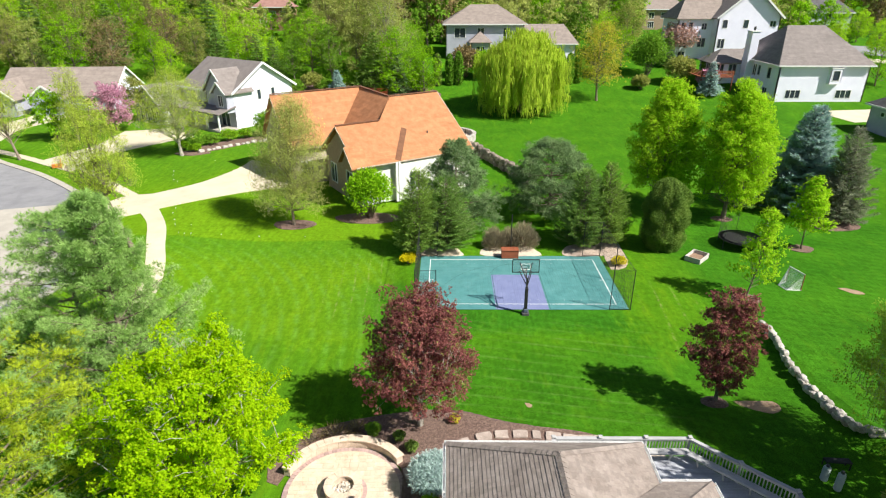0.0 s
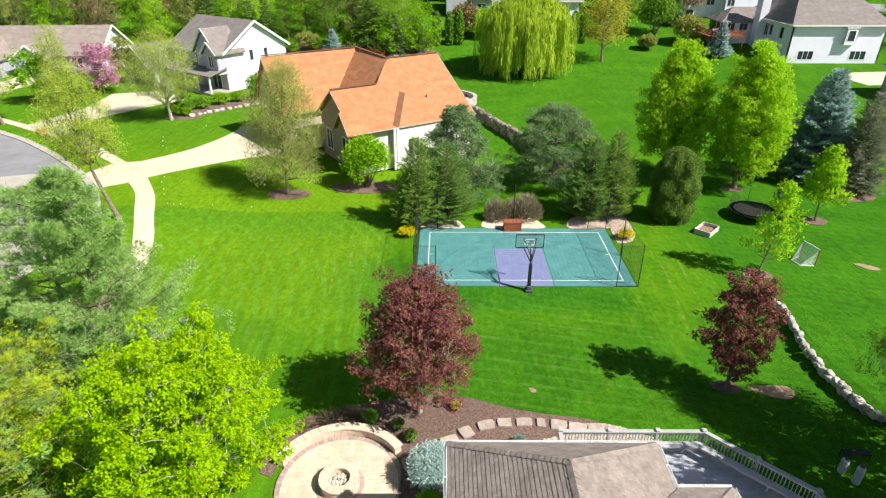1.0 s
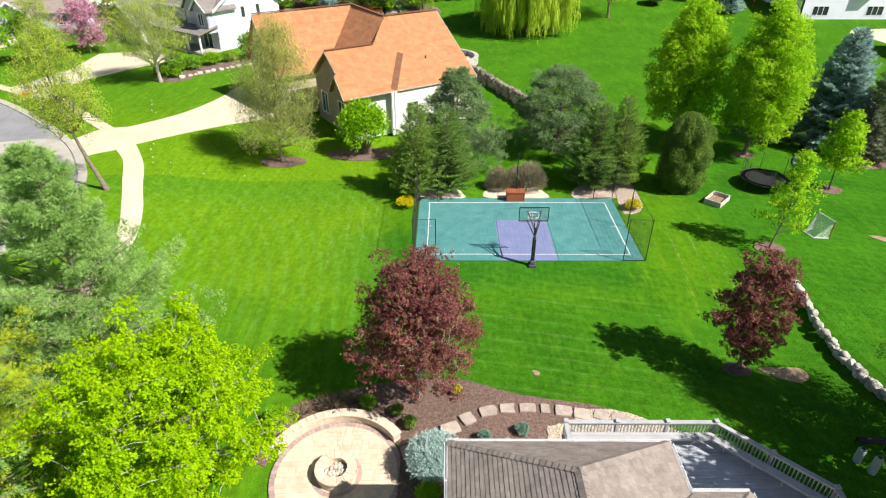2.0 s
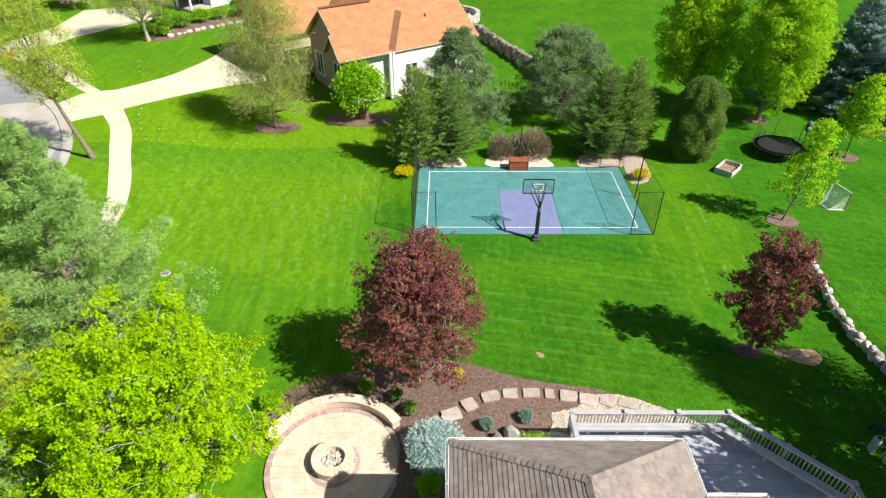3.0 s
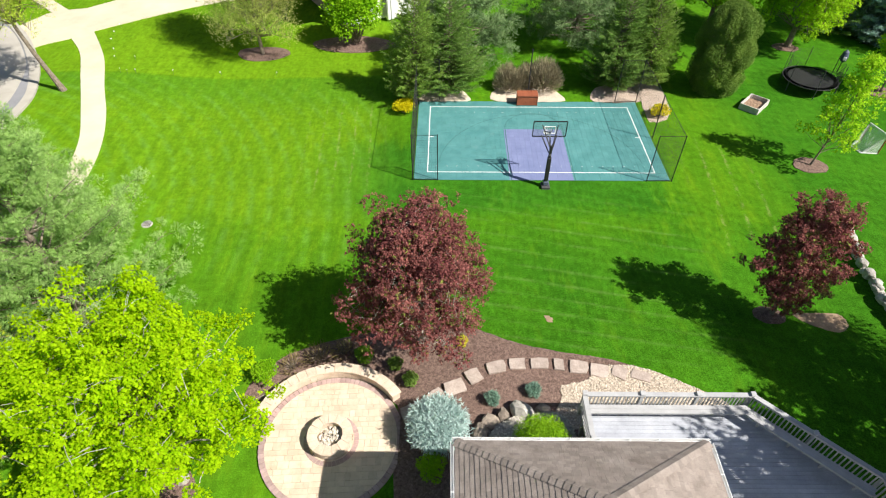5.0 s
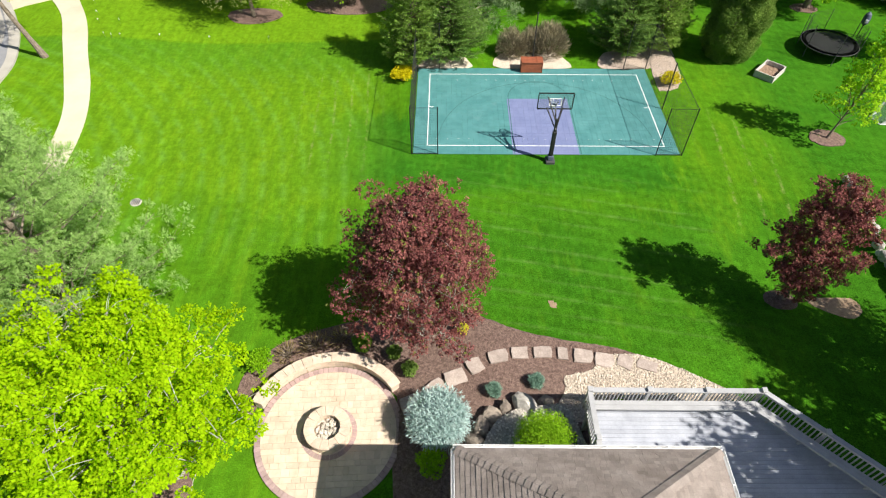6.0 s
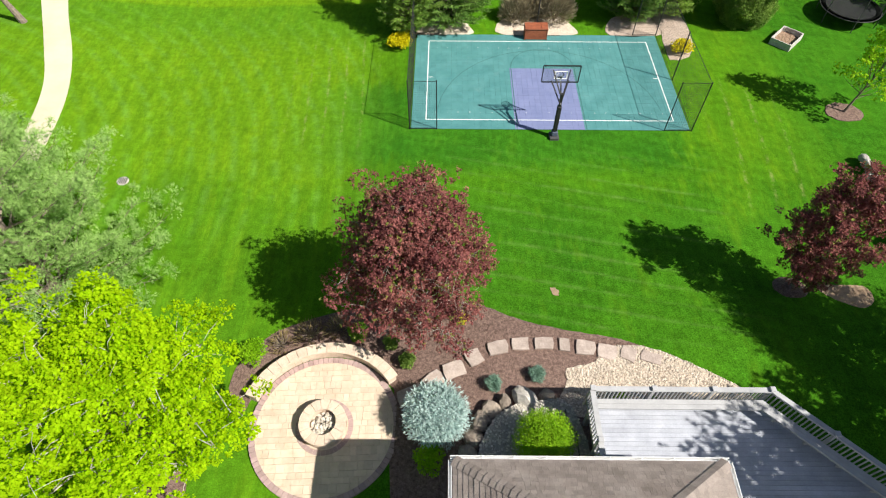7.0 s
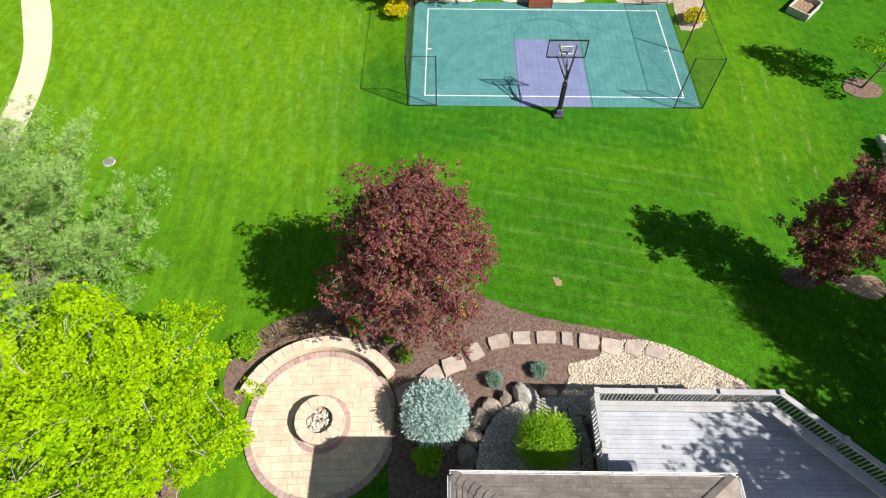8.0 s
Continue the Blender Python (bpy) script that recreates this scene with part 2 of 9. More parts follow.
M = {
    "lawn": lawn_material(),
    "mulch": mat("bark_mulch", (0.090, 0.054, 0.043), (0.225, 0.150, 0.120), 9.0, 0.95, 1.0, 38, fine=0.7),
    "soil": mat("dry_soil", (0.25, 0.168, 0.105), (0.37, 0.265, 0.17), 3.0, 0.95, 0.6, 40, fine=0.3),
    "concrete": mat("pale_concrete", (0.34, 0.315, 0.27), (0.43, 0.40, 0.345), 0.8, 0.85, 0.2, 60, fine=0.06),
    "drive": mat("brushed_concrete_drive", (0.485, 0.43, 0.31), (0.58, 0.52, 0.385), 0.5, 0.85, 0.2, 60, fine=0.06),
    "asphalt": mat("asphalt", (0.20, 0.20, 0.21), (0.26, 0.26, 0.27), 0.5, 0.9, 0.4, 70, fine=0.12),
    "gravel": mat("river_gravel", (0.36, 0.28, 0.21), (0.68, 0.60, 0.49), 14.0, 0.85, 0.9, 30, island=0.4),
    "tangravel": mat("tan_gravel", (0.33, 0.25, 0.20), (0.54, 0.44, 0.365), 9.0, 0.9, 0.9, 24, fine=0.3),
    "greygravel": mat("grey_gravel", (0.38, 0.35, 0.30), (0.62, 0.57, 0.49), 14.0, 0.85, 0.9, 30, island=0.4),
    "paver": mat("tan_paver", (0.53, 0.415, 0.305), (0.655, 0.53, 0.405), 2.2, 0.85, 0.4, 55, obj=0.10, fine=0.10),
    "paverdark": mat("dusky_border_paver", (0.31, 0.215, 0.2), (0.42, 0.305, 0.28), 3.0, 0.85, 0.4, 55, obj=0.14, fine=0.15),
    "wallblock": mat("tan_wall_block", (0.52, 0.40, 0.30), (0.64, 0.52, 0.41), 3.0, 0.9, 0.7, 28, obj=0.07, fine=0.12),
    "ash": mat("fire_rock", (0.34, 0.29, 0.23), (0.66, 0.6, 0.51), 5.0, 0.9, 0.8, 25, obj=0.3, fine=0.3),
    "flag": mat("flagstone", (0.31, 0.25, 0.215), (0.46, 0.38, 0.33), 3.0, 0.85, 0.6, 22, obj=0.12, fine=0.18),
    "boulder": mat("weathered_boulder", (0.13, 0.105, 0.085), (0.32, 0.265, 0.21), 2.4, 0.9, 0.9, 12, obj=0.2, fine=0.2),
    "limestone": mat("pale_limestone", (0.29, 0.265, 0.23), (0.52, 0.49, 0.44), 2.4, 0.9, 0.8, 12, obj=0.15, fine=0.2),
    "court": mat("teal_court_tile", (0.056, 0.190, 0.188), (0.090, 0.250, 0.246), 1.1, 0.55, 0.05, 60, island=0.05, fine=0.05),
    "key": mat("violet_court_tile", (0.150, 0.178, 0.318), (0.185, 0.212, 0.362), 1.1, 0.55, 0.05, 60, island=0.04, fine=0.05),
    "courtbase": mat("court_slab", (0.05, 0.09, 0.085), (0.08, 0.12, 0.11), 2, 0.9, 0.2, 40),
    "line": mat("white_line_paint", (0.68, 0.70, 0.68), (0.80, 0.81, 0.80), 2, 0.6, 0.05, 60),
    "lineblack": mat("dark_line_paint", (0.034, 0.118, 0.11), (0.048, 0.145, 0.135), 2, 0.6),
    "black": mat("black_powdercoat", (0.012, 0.012, 0.013), (0.022, 0.022, 0.024), 3, 0.62, 0.05),
    "darkgrey": mat("dark_grey_metal", (0.045, 0.045, 0.048), (0.075, 0.075, 0.078), 3, 0.5),
    "net": mat("dark_netting", (0.02, 0.022, 0.02), (0.035, 0.037, 0.034), 3, 0.8),
    "padblue": mat("slate_pole_pad", (0.06, 0.075, 0.12), (0.08, 0.10, 0.15), 3, 0.6, 0.1),
    "whiteplastic": mat("white_plastic", (0.70, 0.70, 0.69), (0.80, 0.80, 0.79), 2, 0.45),
    "redwood": mat("red_stained_cedar", (0.20, 0.055, 0.024), (0.30, 0.088, 0.038), 4, 0.7, 0.3, 30, fine=0.15),
    "cover": mat("lavender_grey_canvas", (0.22, 0.22, 0.27), (0.32, 0.32, 0.38), 3.0, 0.8, 0.3, 30, fine=0.1),
    "timber": mat("weathered_timber", (0.38, 0.355, 0.32), (0.55, 0.525, 0.485), 5, 0.85, 0.5, 30, fine=0.2),
    "sand": mat("play_sand", (0.2, 0.13, 0.085), (0.3, 0.205, 0.14), 5, 0.95, 0.6, 30, fine=0.2),
    "deck": mat("grey_deck_board", (0.335, 0.350, 0.395), (0.445, 0.462, 0.510), 2.0, 0.75, 0.3, 35, obj=0.08, fine=0.10),
    "deckrail": mat("grey_painted_rail", (0.33, 0.33, 0.335), (0.43, 0.43, 0.435), 2.0, 0.7, 0.2, 35, fine=0.08),
    "shingle": mat("weathered_brown_shingle", (0.205, 0.168, 0.145), (0.29, 0.247, 0.218), 1.5, 0.95, 0.5, 60, obj=0.12, fine=0.24),
    "shinglebase": mat("shingle_field", (0.205, 0.168, 0.145), (0.29, 0.247, 0.218), 1.5, 0.95, 0.5, 60, island=0.15, fine=0.24),
    "shinglecap": mat("ridge_cap_shingle", (0.195, 0.16, 0.138), (0.28, 0.238, 0.21), 2.5, 0.95, 0.5, 60, obj=0.15, fine=0.22),
    "orange": mat("cedar_orange_shingle", (0.345, 0.148, 0.064), (0.475, 0.215, 0.100), 1.6, 0.9, 0.5, 30, island=0.10, fine=0.16),
    "orangecap": mat("weathered_ridge_shingle", (0.130, 0.058, 0.030), (0.20, 0.092, 0.048), 2.0, 0.9, 0.5, 30, fine=0.2),
    "greyroof": mat("grey_brown_roof", (0.172, 0.150, 0.139), (0.235, 0.208, 0.194), 1.2, 0.95, 0.5, 30, island=0.08, fine=0.12),
    "tanroof": mat("tan_brown_roof", (0.215, 0.178, 0.155), (0.285, 0.240, 0.210), 1.2, 0.95, 0.5, 30, island=0.08, fine=0.12),
    "darkroof": mat("dark_slate_roof", (0.075, 0.072, 0.075), (0.120, 0.115, 0.118), 1.2, 0.95, 0.5, 30, island=0.10, fine=0.14),
    "whitewall": mat("white_siding", (0.76, 0.75, 0.88), (0.83, 0.82, 0.94), 0.6, 0.7, 0.1, 20),
    "creamwall": mat("cream_stucco", (0.68, 0.66, 0.62), (0.76, 0.74, 0.70), 0.8, 0.9, 0.3, 30),
    "canister": mat("pale_teal_enamel", (0.36, 0.43, 0.43), (0.46, 0.53, 0.53), 3.0, 0.6, 0.1, 20),
    "greywall": mat("blue_grey_siding", (0.36, 0.37, 0.44), (0.46, 0.47, 0.545), 0.6, 0.75, 0.1, 20),
    "brick": mat("buff_brick", (0.27, 0.19, 0.13), (0.40, 0.30, 0.22), 6.0, 0.9, 0.6, 14, fine=0.25),
    "redbrick": mat("red_brown_brick", (0.20, 0.095, 0.070), (0.29, 0.15, 0.11), 5.0, 0.9, 0.5, 14, fine=0.2),
    "redroof": mat("red_brown_roof", (0.25, 0.135, 0.110), (0.33, 0.19, 0.16), 1.2, 0.95, 0.5, 30, island=0.08, fine=0.12),
    "stonewall": mat("tan_stone_veneer", (0.36, 0.29, 0.22), (0.54, 0.46, 0.36), 4.0, 0.9, 0.8, 8, fine=0.3),
    "trim": mat("white_trim", (0.70, 0.70, 0.69), (0.80, 0.80, 0.79), 1.5, 0.5),
    "glass": glass_mat("dark_window_glass"),
    "clear": glass_mat("backboard_glass", (0.10, 0.14, 0.15), 0.14),
    "inside": mat("dim_room", (0.10, 0.09, 0.08), (0.16, 0.14, 0.12), 0.4, 0.9),
    "bark": mat("grey_brown_bark", (0.13, 0.10, 0.075), (0.26, 0.21, 0.165), 5.0, 0.95, 0.9, 20, fine=0.3),
    "palebark": mat("pale_grey_bark", (0.26, 0.23, 0.19), (0.46, 0.42, 0.36), 5.0, 0.95, 0.7, 20, fine=0.3),
    "l_lime": leaf_mat("lime_maple_leaf", (0.325, 0.54, 0.004), (0.475, 0.68, 0.007), 0.58, 0.2),
    "l_red": leaf_mat("dark_red_maple_leaf", (0.175, 0.053, 0.056), (0.345, 0.138, 0.118), 0.4, 0.5),
    "l_fresh": leaf_mat("fresh_green_leaf", (0.180, 0.410, 0.008), (0.310, 0.540, 0.016), 0.42, 0.25),
    "l_mid": leaf_mat("mid_green_leaf", (0.110, 0.250, 0.018), (0.215, 0.385, 0.036), 0.36, 0.25),
    "l_olive": leaf_mat("olive_bud_leaf", (0.25, 0.295, 0.065), (0.40, 0.42, 0.105), 0.45, 0.25),
    "l_gold": leaf_mat("bronze_gold_leaf", (0.46, 0.43, 0.045), (0.64, 0.58, 0.075), 0.5, 0.2),
    "l_brown": leaf_mat("bronze_brown_leaf", (0.22, 0.175, 0.075), (0.34, 0.26, 0.12), 0.3, 0.35),
    "l_willow": leaf_mat("willow_leaf", (0.38, 0.52, 0.04), (0.56, 0.69, 0.075), 0.5, 0.2),
    "l_maple": leaf_mat("sunlit_maple_leaf", (0.325, 0.57, 0.018), (0.51, 0.73, 0.036), 0.58, 0.22),
    "l_plum": leaf_mat("pinkish_plum_leaf", (0.36, 0.22, 0.18), (0.52, 0.35, 0.29), 0.35, 0.25),
    "l_silver": leaf_mat("silver_blue_needle", (0.36, 0.49, 0.46), (0.58, 0.71, 0.68), 0.38, 0.18),
    "l_bud": leaf_mat("yellow_green_bud_leaf", (0.33, 0.44, 0.055), (0.50, 0.60, 0.085), 0.45, 0.25),
    "l_haze": leaf_mat("pale_olive_bud", (0.33, 0.39, 0.10), (0.51, 0.55, 0.16), 0.5, 0.2),
    "l_pinegrey": leaf_mat("grey_green_pine_needle", (0.125, 0.215, 0.088), (0.27, 0.385, 0.16), 0.36, 0.15),
    "l_pine": leaf_mat("white_pine_needle", (0.265, 0.44, 0.115), (0.44, 0.63, 0.205), 0.5, 0.15),
    "l_piney": leaf_mat("sunlit_pine_needle", (0.36, 0.46, 0.022), (0.55, 0.65, 0.045), 0.48, 0.2),
    "l_dark": leaf_mat("deep_green_needle", (0.12, 0.235, 0.045), (0.25, 0.40, 0.088), 0.4, 0.15),
    "l_spruce": leaf_mat("green_spruce_needle", (0.165, 0.285, 0.048), (0.31, 0.46, 0.088), 0.42, 0.15),
    "l_blue": leaf_mat("blue_spruce_needle", (0.26, 0.385, 0.36), (0.45, 0.6, 0.56), 0.38, 0.15),
    "l_juniper": leaf_mat("juniper_scale_leaf", (0.112, 0.20, 0.036), (0.215, 0.325, 0.062), 0.36, 0.15),
    "l_thuja": leaf_mat("thuja_leaf", (0.105, 0.250, 0.020), (0.190, 0.370, 0.035), 0.38, 0.15),
    "l_box": leaf_mat("boxwood_leaf", (0.160, 0.350, 0.012), (0.290, 0.500, 0.020), 0.35, 0.22),
    "l_yellow": leaf_mat("yellow_flower", (0.52, 0.45, 0.006), (0.74, 0.65, 0.012), 0.3, 0.2),
    "l_pink": leaf_mat("pink_blossom", (0.46, 0.19, 0.30), (0.66, 0.38, 0.48), 0.3, 0.25),
    "l_teal": leaf_mat("teal_green_needle", (0.13, 0.235, 0.175), (0.24, 0.37, 0.28), 0.15, 0.4),
    "l_greyspruce": leaf_mat("grey_green_needle", (0.185, 0.205, 0.135), (0.31, 0.335, 0.225), 0.35, 0.2),
    "l_inner": leaf_mat("greenish_inner_leaf", (0.16, 0.20, 0.045), (0.30, 0.33, 0.08), 0.4, 0.3),
    "orangeplastic": mat("orange_plastic", (0.60, 0.17, 0.03), (0.70, 0.22, 0.05), 3, 0.5),
    "l_twig": leaf_mat("grey_twig_bud", (0.225, 0.195, 0.125), (0.37, 0.325, 0.205), 0.2, 0.3),
}


def scuffed(m, tint, lo=0.60, hi=0.78, amount=0.4):
    """Dried water marks and scuffs over a hard surface."""
    n, k = m.node_tree.nodes, m.node_tree.links
    b = n["Principled BSDF"]
    src = b.inputs["Base Color"].links[0].from_socket
    geo, tx, mr, mx = n.new("ShaderNodeNewGeometry"), n.new("ShaderNodeTexNoise"), n.new("ShaderNodeMapRange"), n.new("ShaderNodeMix")
    tx.inputs["Scale"].default_value, tx.inputs["Detail"].default_value, tx.inputs["Roughness"].default_value = 0.7, 10.0, 0.72
    k.new(geo.outputs["Position"], tx.inputs["Vector"])
    mr.inputs["From Min"].default_value, mr.inputs["From Max"].default_value, mr.inputs["To Max"].default_value = lo, hi, amount
    k.new(tx.outputs["Fac"], mr.inputs["Value"])
    mx.data_type = "RGBA"
    mx.inputs["B"].default_value = (*tint, 1)
    k.new(mr.outputs["Result"], mx.inputs["Factor"])
    k.new(src, mx.inputs["A"])
    k.new(mx.outputs["Result"], b.inputs["Base Color"])


scuffed(M["court"], (0.22, 0.34, 0.33))
scuffed(M["key"], (0.34, 0.37, 0.46))
scuffed(M["paver"], (0.26, 0.20, 0.15), 0.58, 0.80, 0.45)
scuffed(M["deck"], (0.30, 0.29, 0.28), 0.55, 0.80, 0.35)
scuffed(M["asphalt"], (0.11, 0.11, 0.12), 0.52, 0.75, 0.5)
scuffed(M["drive"], (0.40, 0.35, 0.26), 0.55, 0.80, 0.4)


# ---- mesh helpers ----
def part(name, bm, material, parent=None, label=""):
    """One mesh object from a bmesh, under a thing or a part."""
    me = bpy.data.meshes.new(name)
    bm.to_mesh(me)
    bm.free()
    return link_mesh(name, me, material, parent, label)


def link_mesh(name, me, material, parent=None, label=""):
    if material is not None and not me.materials:
        me.materials.append(material)
    ob = new(name, me)
    if parent is not None:
        ob.parent = parent
    if label:
        tagged(ob, label)
    return ob


def thing(name, m, label, category, group="", kind=""):
    ob = new(name)
    ob.empty_display_size = 0.2
    ob.matrix_world = m
    return tagged(ob, label, category, group, kind)


def array_mesh(name, verts, faces, flat=True):
    """A mesh from arrays: verts n x 3, faces m x k of equal size."""
    me = bpy.data.meshes.new(name)
    verts = np.asarray(verts, dtype=np.float32)
    faces = np.asarray(faces, dtype=np.int32)
    k = faces.shape[1]
    me.vertices.add(len(verts))
    me.vertices.foreach_set("co", verts.ravel())
    me.loops.add(faces.size)
    me.loops.foreach_set("vertex_index", faces.ravel())
    me.polygons.add(len(faces))
    me.polygons.foreach_set("loop_start", np.arange(0, faces.size, k, dtype=np.int32))
    me.update(calc_edges=True)
    if flat:
        me.shade_flat()
    return me


def box(bm, x0, x1, y0, y1, z0, z1, m=None):
    vs = [bm.verts.new(v) for v in ((x0, y0, z0), (x1, y0, z0), (x1, y1, z0), (x0, y1, z0), (x0, y0, z1), (x1, y0, z1), (x1, y1, z1), (x0, y1, z1))]
    if m is not None:
        for v in vs:
            v.co = m @ v.co
    for f in ((3, 2, 1, 0), (4, 5, 6, 7), (0, 1, 5, 4), (1, 2, 6, 5), (2, 3, 7, 6), (3, 0, 4, 7)):
        bm.faces.new([vs[i] for i in f])
    return vs


def bevel_box(x0, x1, y0, y1, z0, z1, w=0.01):
    bm = bmesh.new()
    box(bm, x0, x1, y0, y1, z0, z1)
    bmesh.ops.bevel(bm, geom=bm.edges[:], offset=w, segments=1, affect="EDGES")
    return bm


def bar(bm, a, b, w, h=None):
    """A square bar from a to b."""
    a, b = Vector(a), Vector(b)
    h = h or w
    d = b - a
    m = Matrix.Translation(a) @ d.to_track_quat("Z", "Y").to_matrix().to_4x4()
    box(bm, -w / 2, w / 2, -h / 2, h / 2, 0, d.length, m)


def tube(bm, pts, radii, seg=8, cap=True):
    rings = []
    pts = [Vector(p) for p in pts]
    for i, p in enumerate(pts):
        d = (pts[min(i + 1, len(pts) - 1)] - pts[max(i - 1, 0)]).normalized()
        q = d.to_track_quat("Z", "Y")
        r = radii[i] if hasattr(radii, "__len__") else radii
        rings.append([bm.verts.new(p + q @ Vector((r * math.cos(6.2832 * j / seg), r * math.sin(6.2832 * j / seg), 0))) for j in range(seg)])
    for a, b in zip(rings, rings[1:]):
        for j in range(seg):
            bm.faces.new((a[j], a[(j + 1) % seg], b[(j + 1) % seg], b[j]))
    if cap:
        bm.faces.new(rings[0][::-1])
        bm.faces.new(rings[-1])


def slab(bm, pts, t):
    """A flat plate: the polygon pts is its top, t its thickness downwards."""
    top = [bm.verts.new(p) for p in pts]
    low = [bm.verts.new((p[0], p[1], p[2] - t)) for p in pts]
    bm.faces.new(top)
    bm.faces.new(low[::-1])
    n = len(pts)
    for i in range(n):
        bm.faces.new((top[(i + 1) % n], top[i], low[i], low[(i + 1) % n]))


def sst(v, a, b):
    t = min(1.0, max(0.0, (v - a) / (b - a)))
    return t * t * (3 - 2 * t)


def gz(x, y):
    """The height of the ground: level round the court, a low rise at the near house, the street and the far slope higher."""
    return (0.6 * sst(x, -1, 4) * sst(-y, -33.5, -29) + 0.1 * (1 - sst(x, -1, 4)) * sst(-y, -34, -30)
            + 1.0 * sst(-x, 12, 24) + 7.0 * sst(y, 100, 165) + 1.2 * sst(x, 44, 58) * sst(y, 94, 109) + 0.5 * sst(x, 20.6, 22.4) * sst(-y, -42, -37))


def smooth_loop(pts, n=6):
    """A closed curve through the points (Catmull-Rom)."""
    out, k = [], len(pts)
    for i in range(k):
        p = [Vector((*pts[(i + j) % k][:2], 0)) for j in (-1, 0, 1, 2)]
        for s in range(n):
            t = s / n
            q = 0.5 * (2 * p[1] + (p[2] - p[0]) * t + (2 * p[0] - 5 * p[1] + 4 * p[2] - p[3]) * t * t + (3 * p[1] - p[0] - 3 * p[2] + p[3]) * t ** 3)
            out.append((q.x, q.y))
    return out


def smooth_line(pts, n=6):
    out, k = [], len(pts)
    for i in range(k - 1):
        p = [Vector((*pts[min(max(i + j, 0), k - 1)][:2], 0)) for j in (-1, 0, 1, 2)]
        for s in range(n):
            t = s / n
            q = 0.5 * (2 * p[1] + (p[2] - p[0]) * t + (2 * p[0] - 5 * p[1] + 4 * p[2] - p[3]) * t * t + (3 * p[1] - p[0] - 3 * p[2] + p[3]) * t ** 3)
            out.append((q.x, q.y))
    return out + [tuple(pts[-1][:2])]


def patch(name, outline, material, rise, step=1.5, jag=0.0, seed=1, mound=0.0):
    """A sheet that lies on the ground within an outline, with a skirt sunk into it."""
    rnd = random.Random(seed)
    bm = bmesh.new()
    bm.faces.new([bm.verts.new((x + rnd.uniform(-jag, jag), y + rnd.uniform(-jag, jag), 0)) for x, y in outline])
    xs, ys = [p[0] for p in outline], [p[1] for p in outline]
    for axis, lo, hi in ((0, min(xs), max(xs)), (1, min(ys), max(ys))):
        c = math.ceil(lo / step) * step
        while c < hi:
            co, no = [0, 0, 0], [0, 0, 0]
            co[axis], no[axis] = c + 0.003, 1
            bmesh.ops.bisect_plane(bm, geom=bm.verts[:] + bm.edges[:] + bm.faces[:], plane_co=co, plane_no=no)
            c += step
    bmesh.ops.triangulate(bm, faces=bm.faces[:])
    for f in bm.faces:
        if f.normal.z < 0:
            f.normal_flip()
    for v in bm.verts:
        v.co.z = gz(v.co.x, v.co.y) + rise + (0 if v.is_boundary else mound)
    edge = [e for e in bm.edges if e.is_boundary]
    ext = bmesh.ops.extrude_edge_only(bm, edges=edge)
    for v in ext["geom"]:
        if isinstance(v, bmesh.types.BMVert):
            v.co.z -= rise + 0.15
    bmesh.ops.recalc_face_normals(bm, faces=bm.faces[:])
    return part(name, bm, material)


# ---- the ground ----
def build_ground():
    def axis(lo, hi, c0, c1, fine):
        v = list(np.arange(c0, c1 + 0.01, fine))
        s, x = fine, c0
        while x > lo:
            s *= 1.35
            x -= s
            v.insert(0, x)
        s, x = fine, c1
        while x < hi:
            s *= 1.35
            x += s
            v.append(x)
        return v
    xs, ys = axis(-1800, 1800, -60, 60, 1.5), axis(-1500, 3000, -10, 170, 1.5)
    verts = [(x, y, gz(x, y)) for y in ys for x in xs]
    w = len(xs)
    faces = [(j * w + i, j * w + i + 1, (j + 1) * w + i + 1, (j + 1) * w + i) for j in range(len(ys) - 1) for i in range(w - 1)]
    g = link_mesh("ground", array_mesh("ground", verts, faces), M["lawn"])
    tagged(g, "bright green mown lawn with faint mowing stripes", "lawn", kind="structure")


build_ground()
DRIVE = [(-31.2, 61.3), (-30.7, 62.5), (-29.2, 63.3)] + smooth_line([(-28.0, 63.6), (-24.6, 67.4), (-22.6, 72.2), (-21.9, 76.6)]) + \
    smooth_line([(-11.4, 72.6), (-13.2, 69.9), (-18.2, 66.1), (-22.3, 62.0), (-25.7, 59.0)]) + [(-26.8, 57.8), (-28.0, 57.0), (-28.7, 56.3), (-31.7, 60.1)]
tagged(patch("driveway", DRIVE, M["drive"], 0.05), "pale cream concrete driveway with crisp lawn edges", "driveway", kind="structure")
NWPATH = smooth_line([(-45.9, 78.4), (-37.8, 71.1), (-32.6, 66.2), (-28.9, 62.9)]) + smooth_line([(-29.6, 62.0), (-33.4, 65.4), (-38.7, 70.4), (-46.8, 77.4)])
tagged(patch("sidewalk", NWPATH, M["drive"], 0.042), "narrow pale concrete path beside the street lawn", "path", kind="structure")
WALKWAY = smooth_line([(-26.9, 58.3), (-24.9, 55.6), (-23.2, 52.0), (-21.4, 48.0), (-20.0, 44.5), (-19.4, 41.0), (-19.3, 37.5), (-19.6, 33.0)]) + \
    smooth_line([(-18.2, 33.0), (-18.0, 37.5), (-18.2, 41.5), (-18.7, 44.5), (-19.7, 47.6), (-21.2, 51.0), (-23.0, 55.2), (-25.9, 59.9)])
tagged(patch("sidewalk", WALKWAY, M["drive"], 0.046), "pale concrete footpath curving along the lawn", "path", kind="structure")
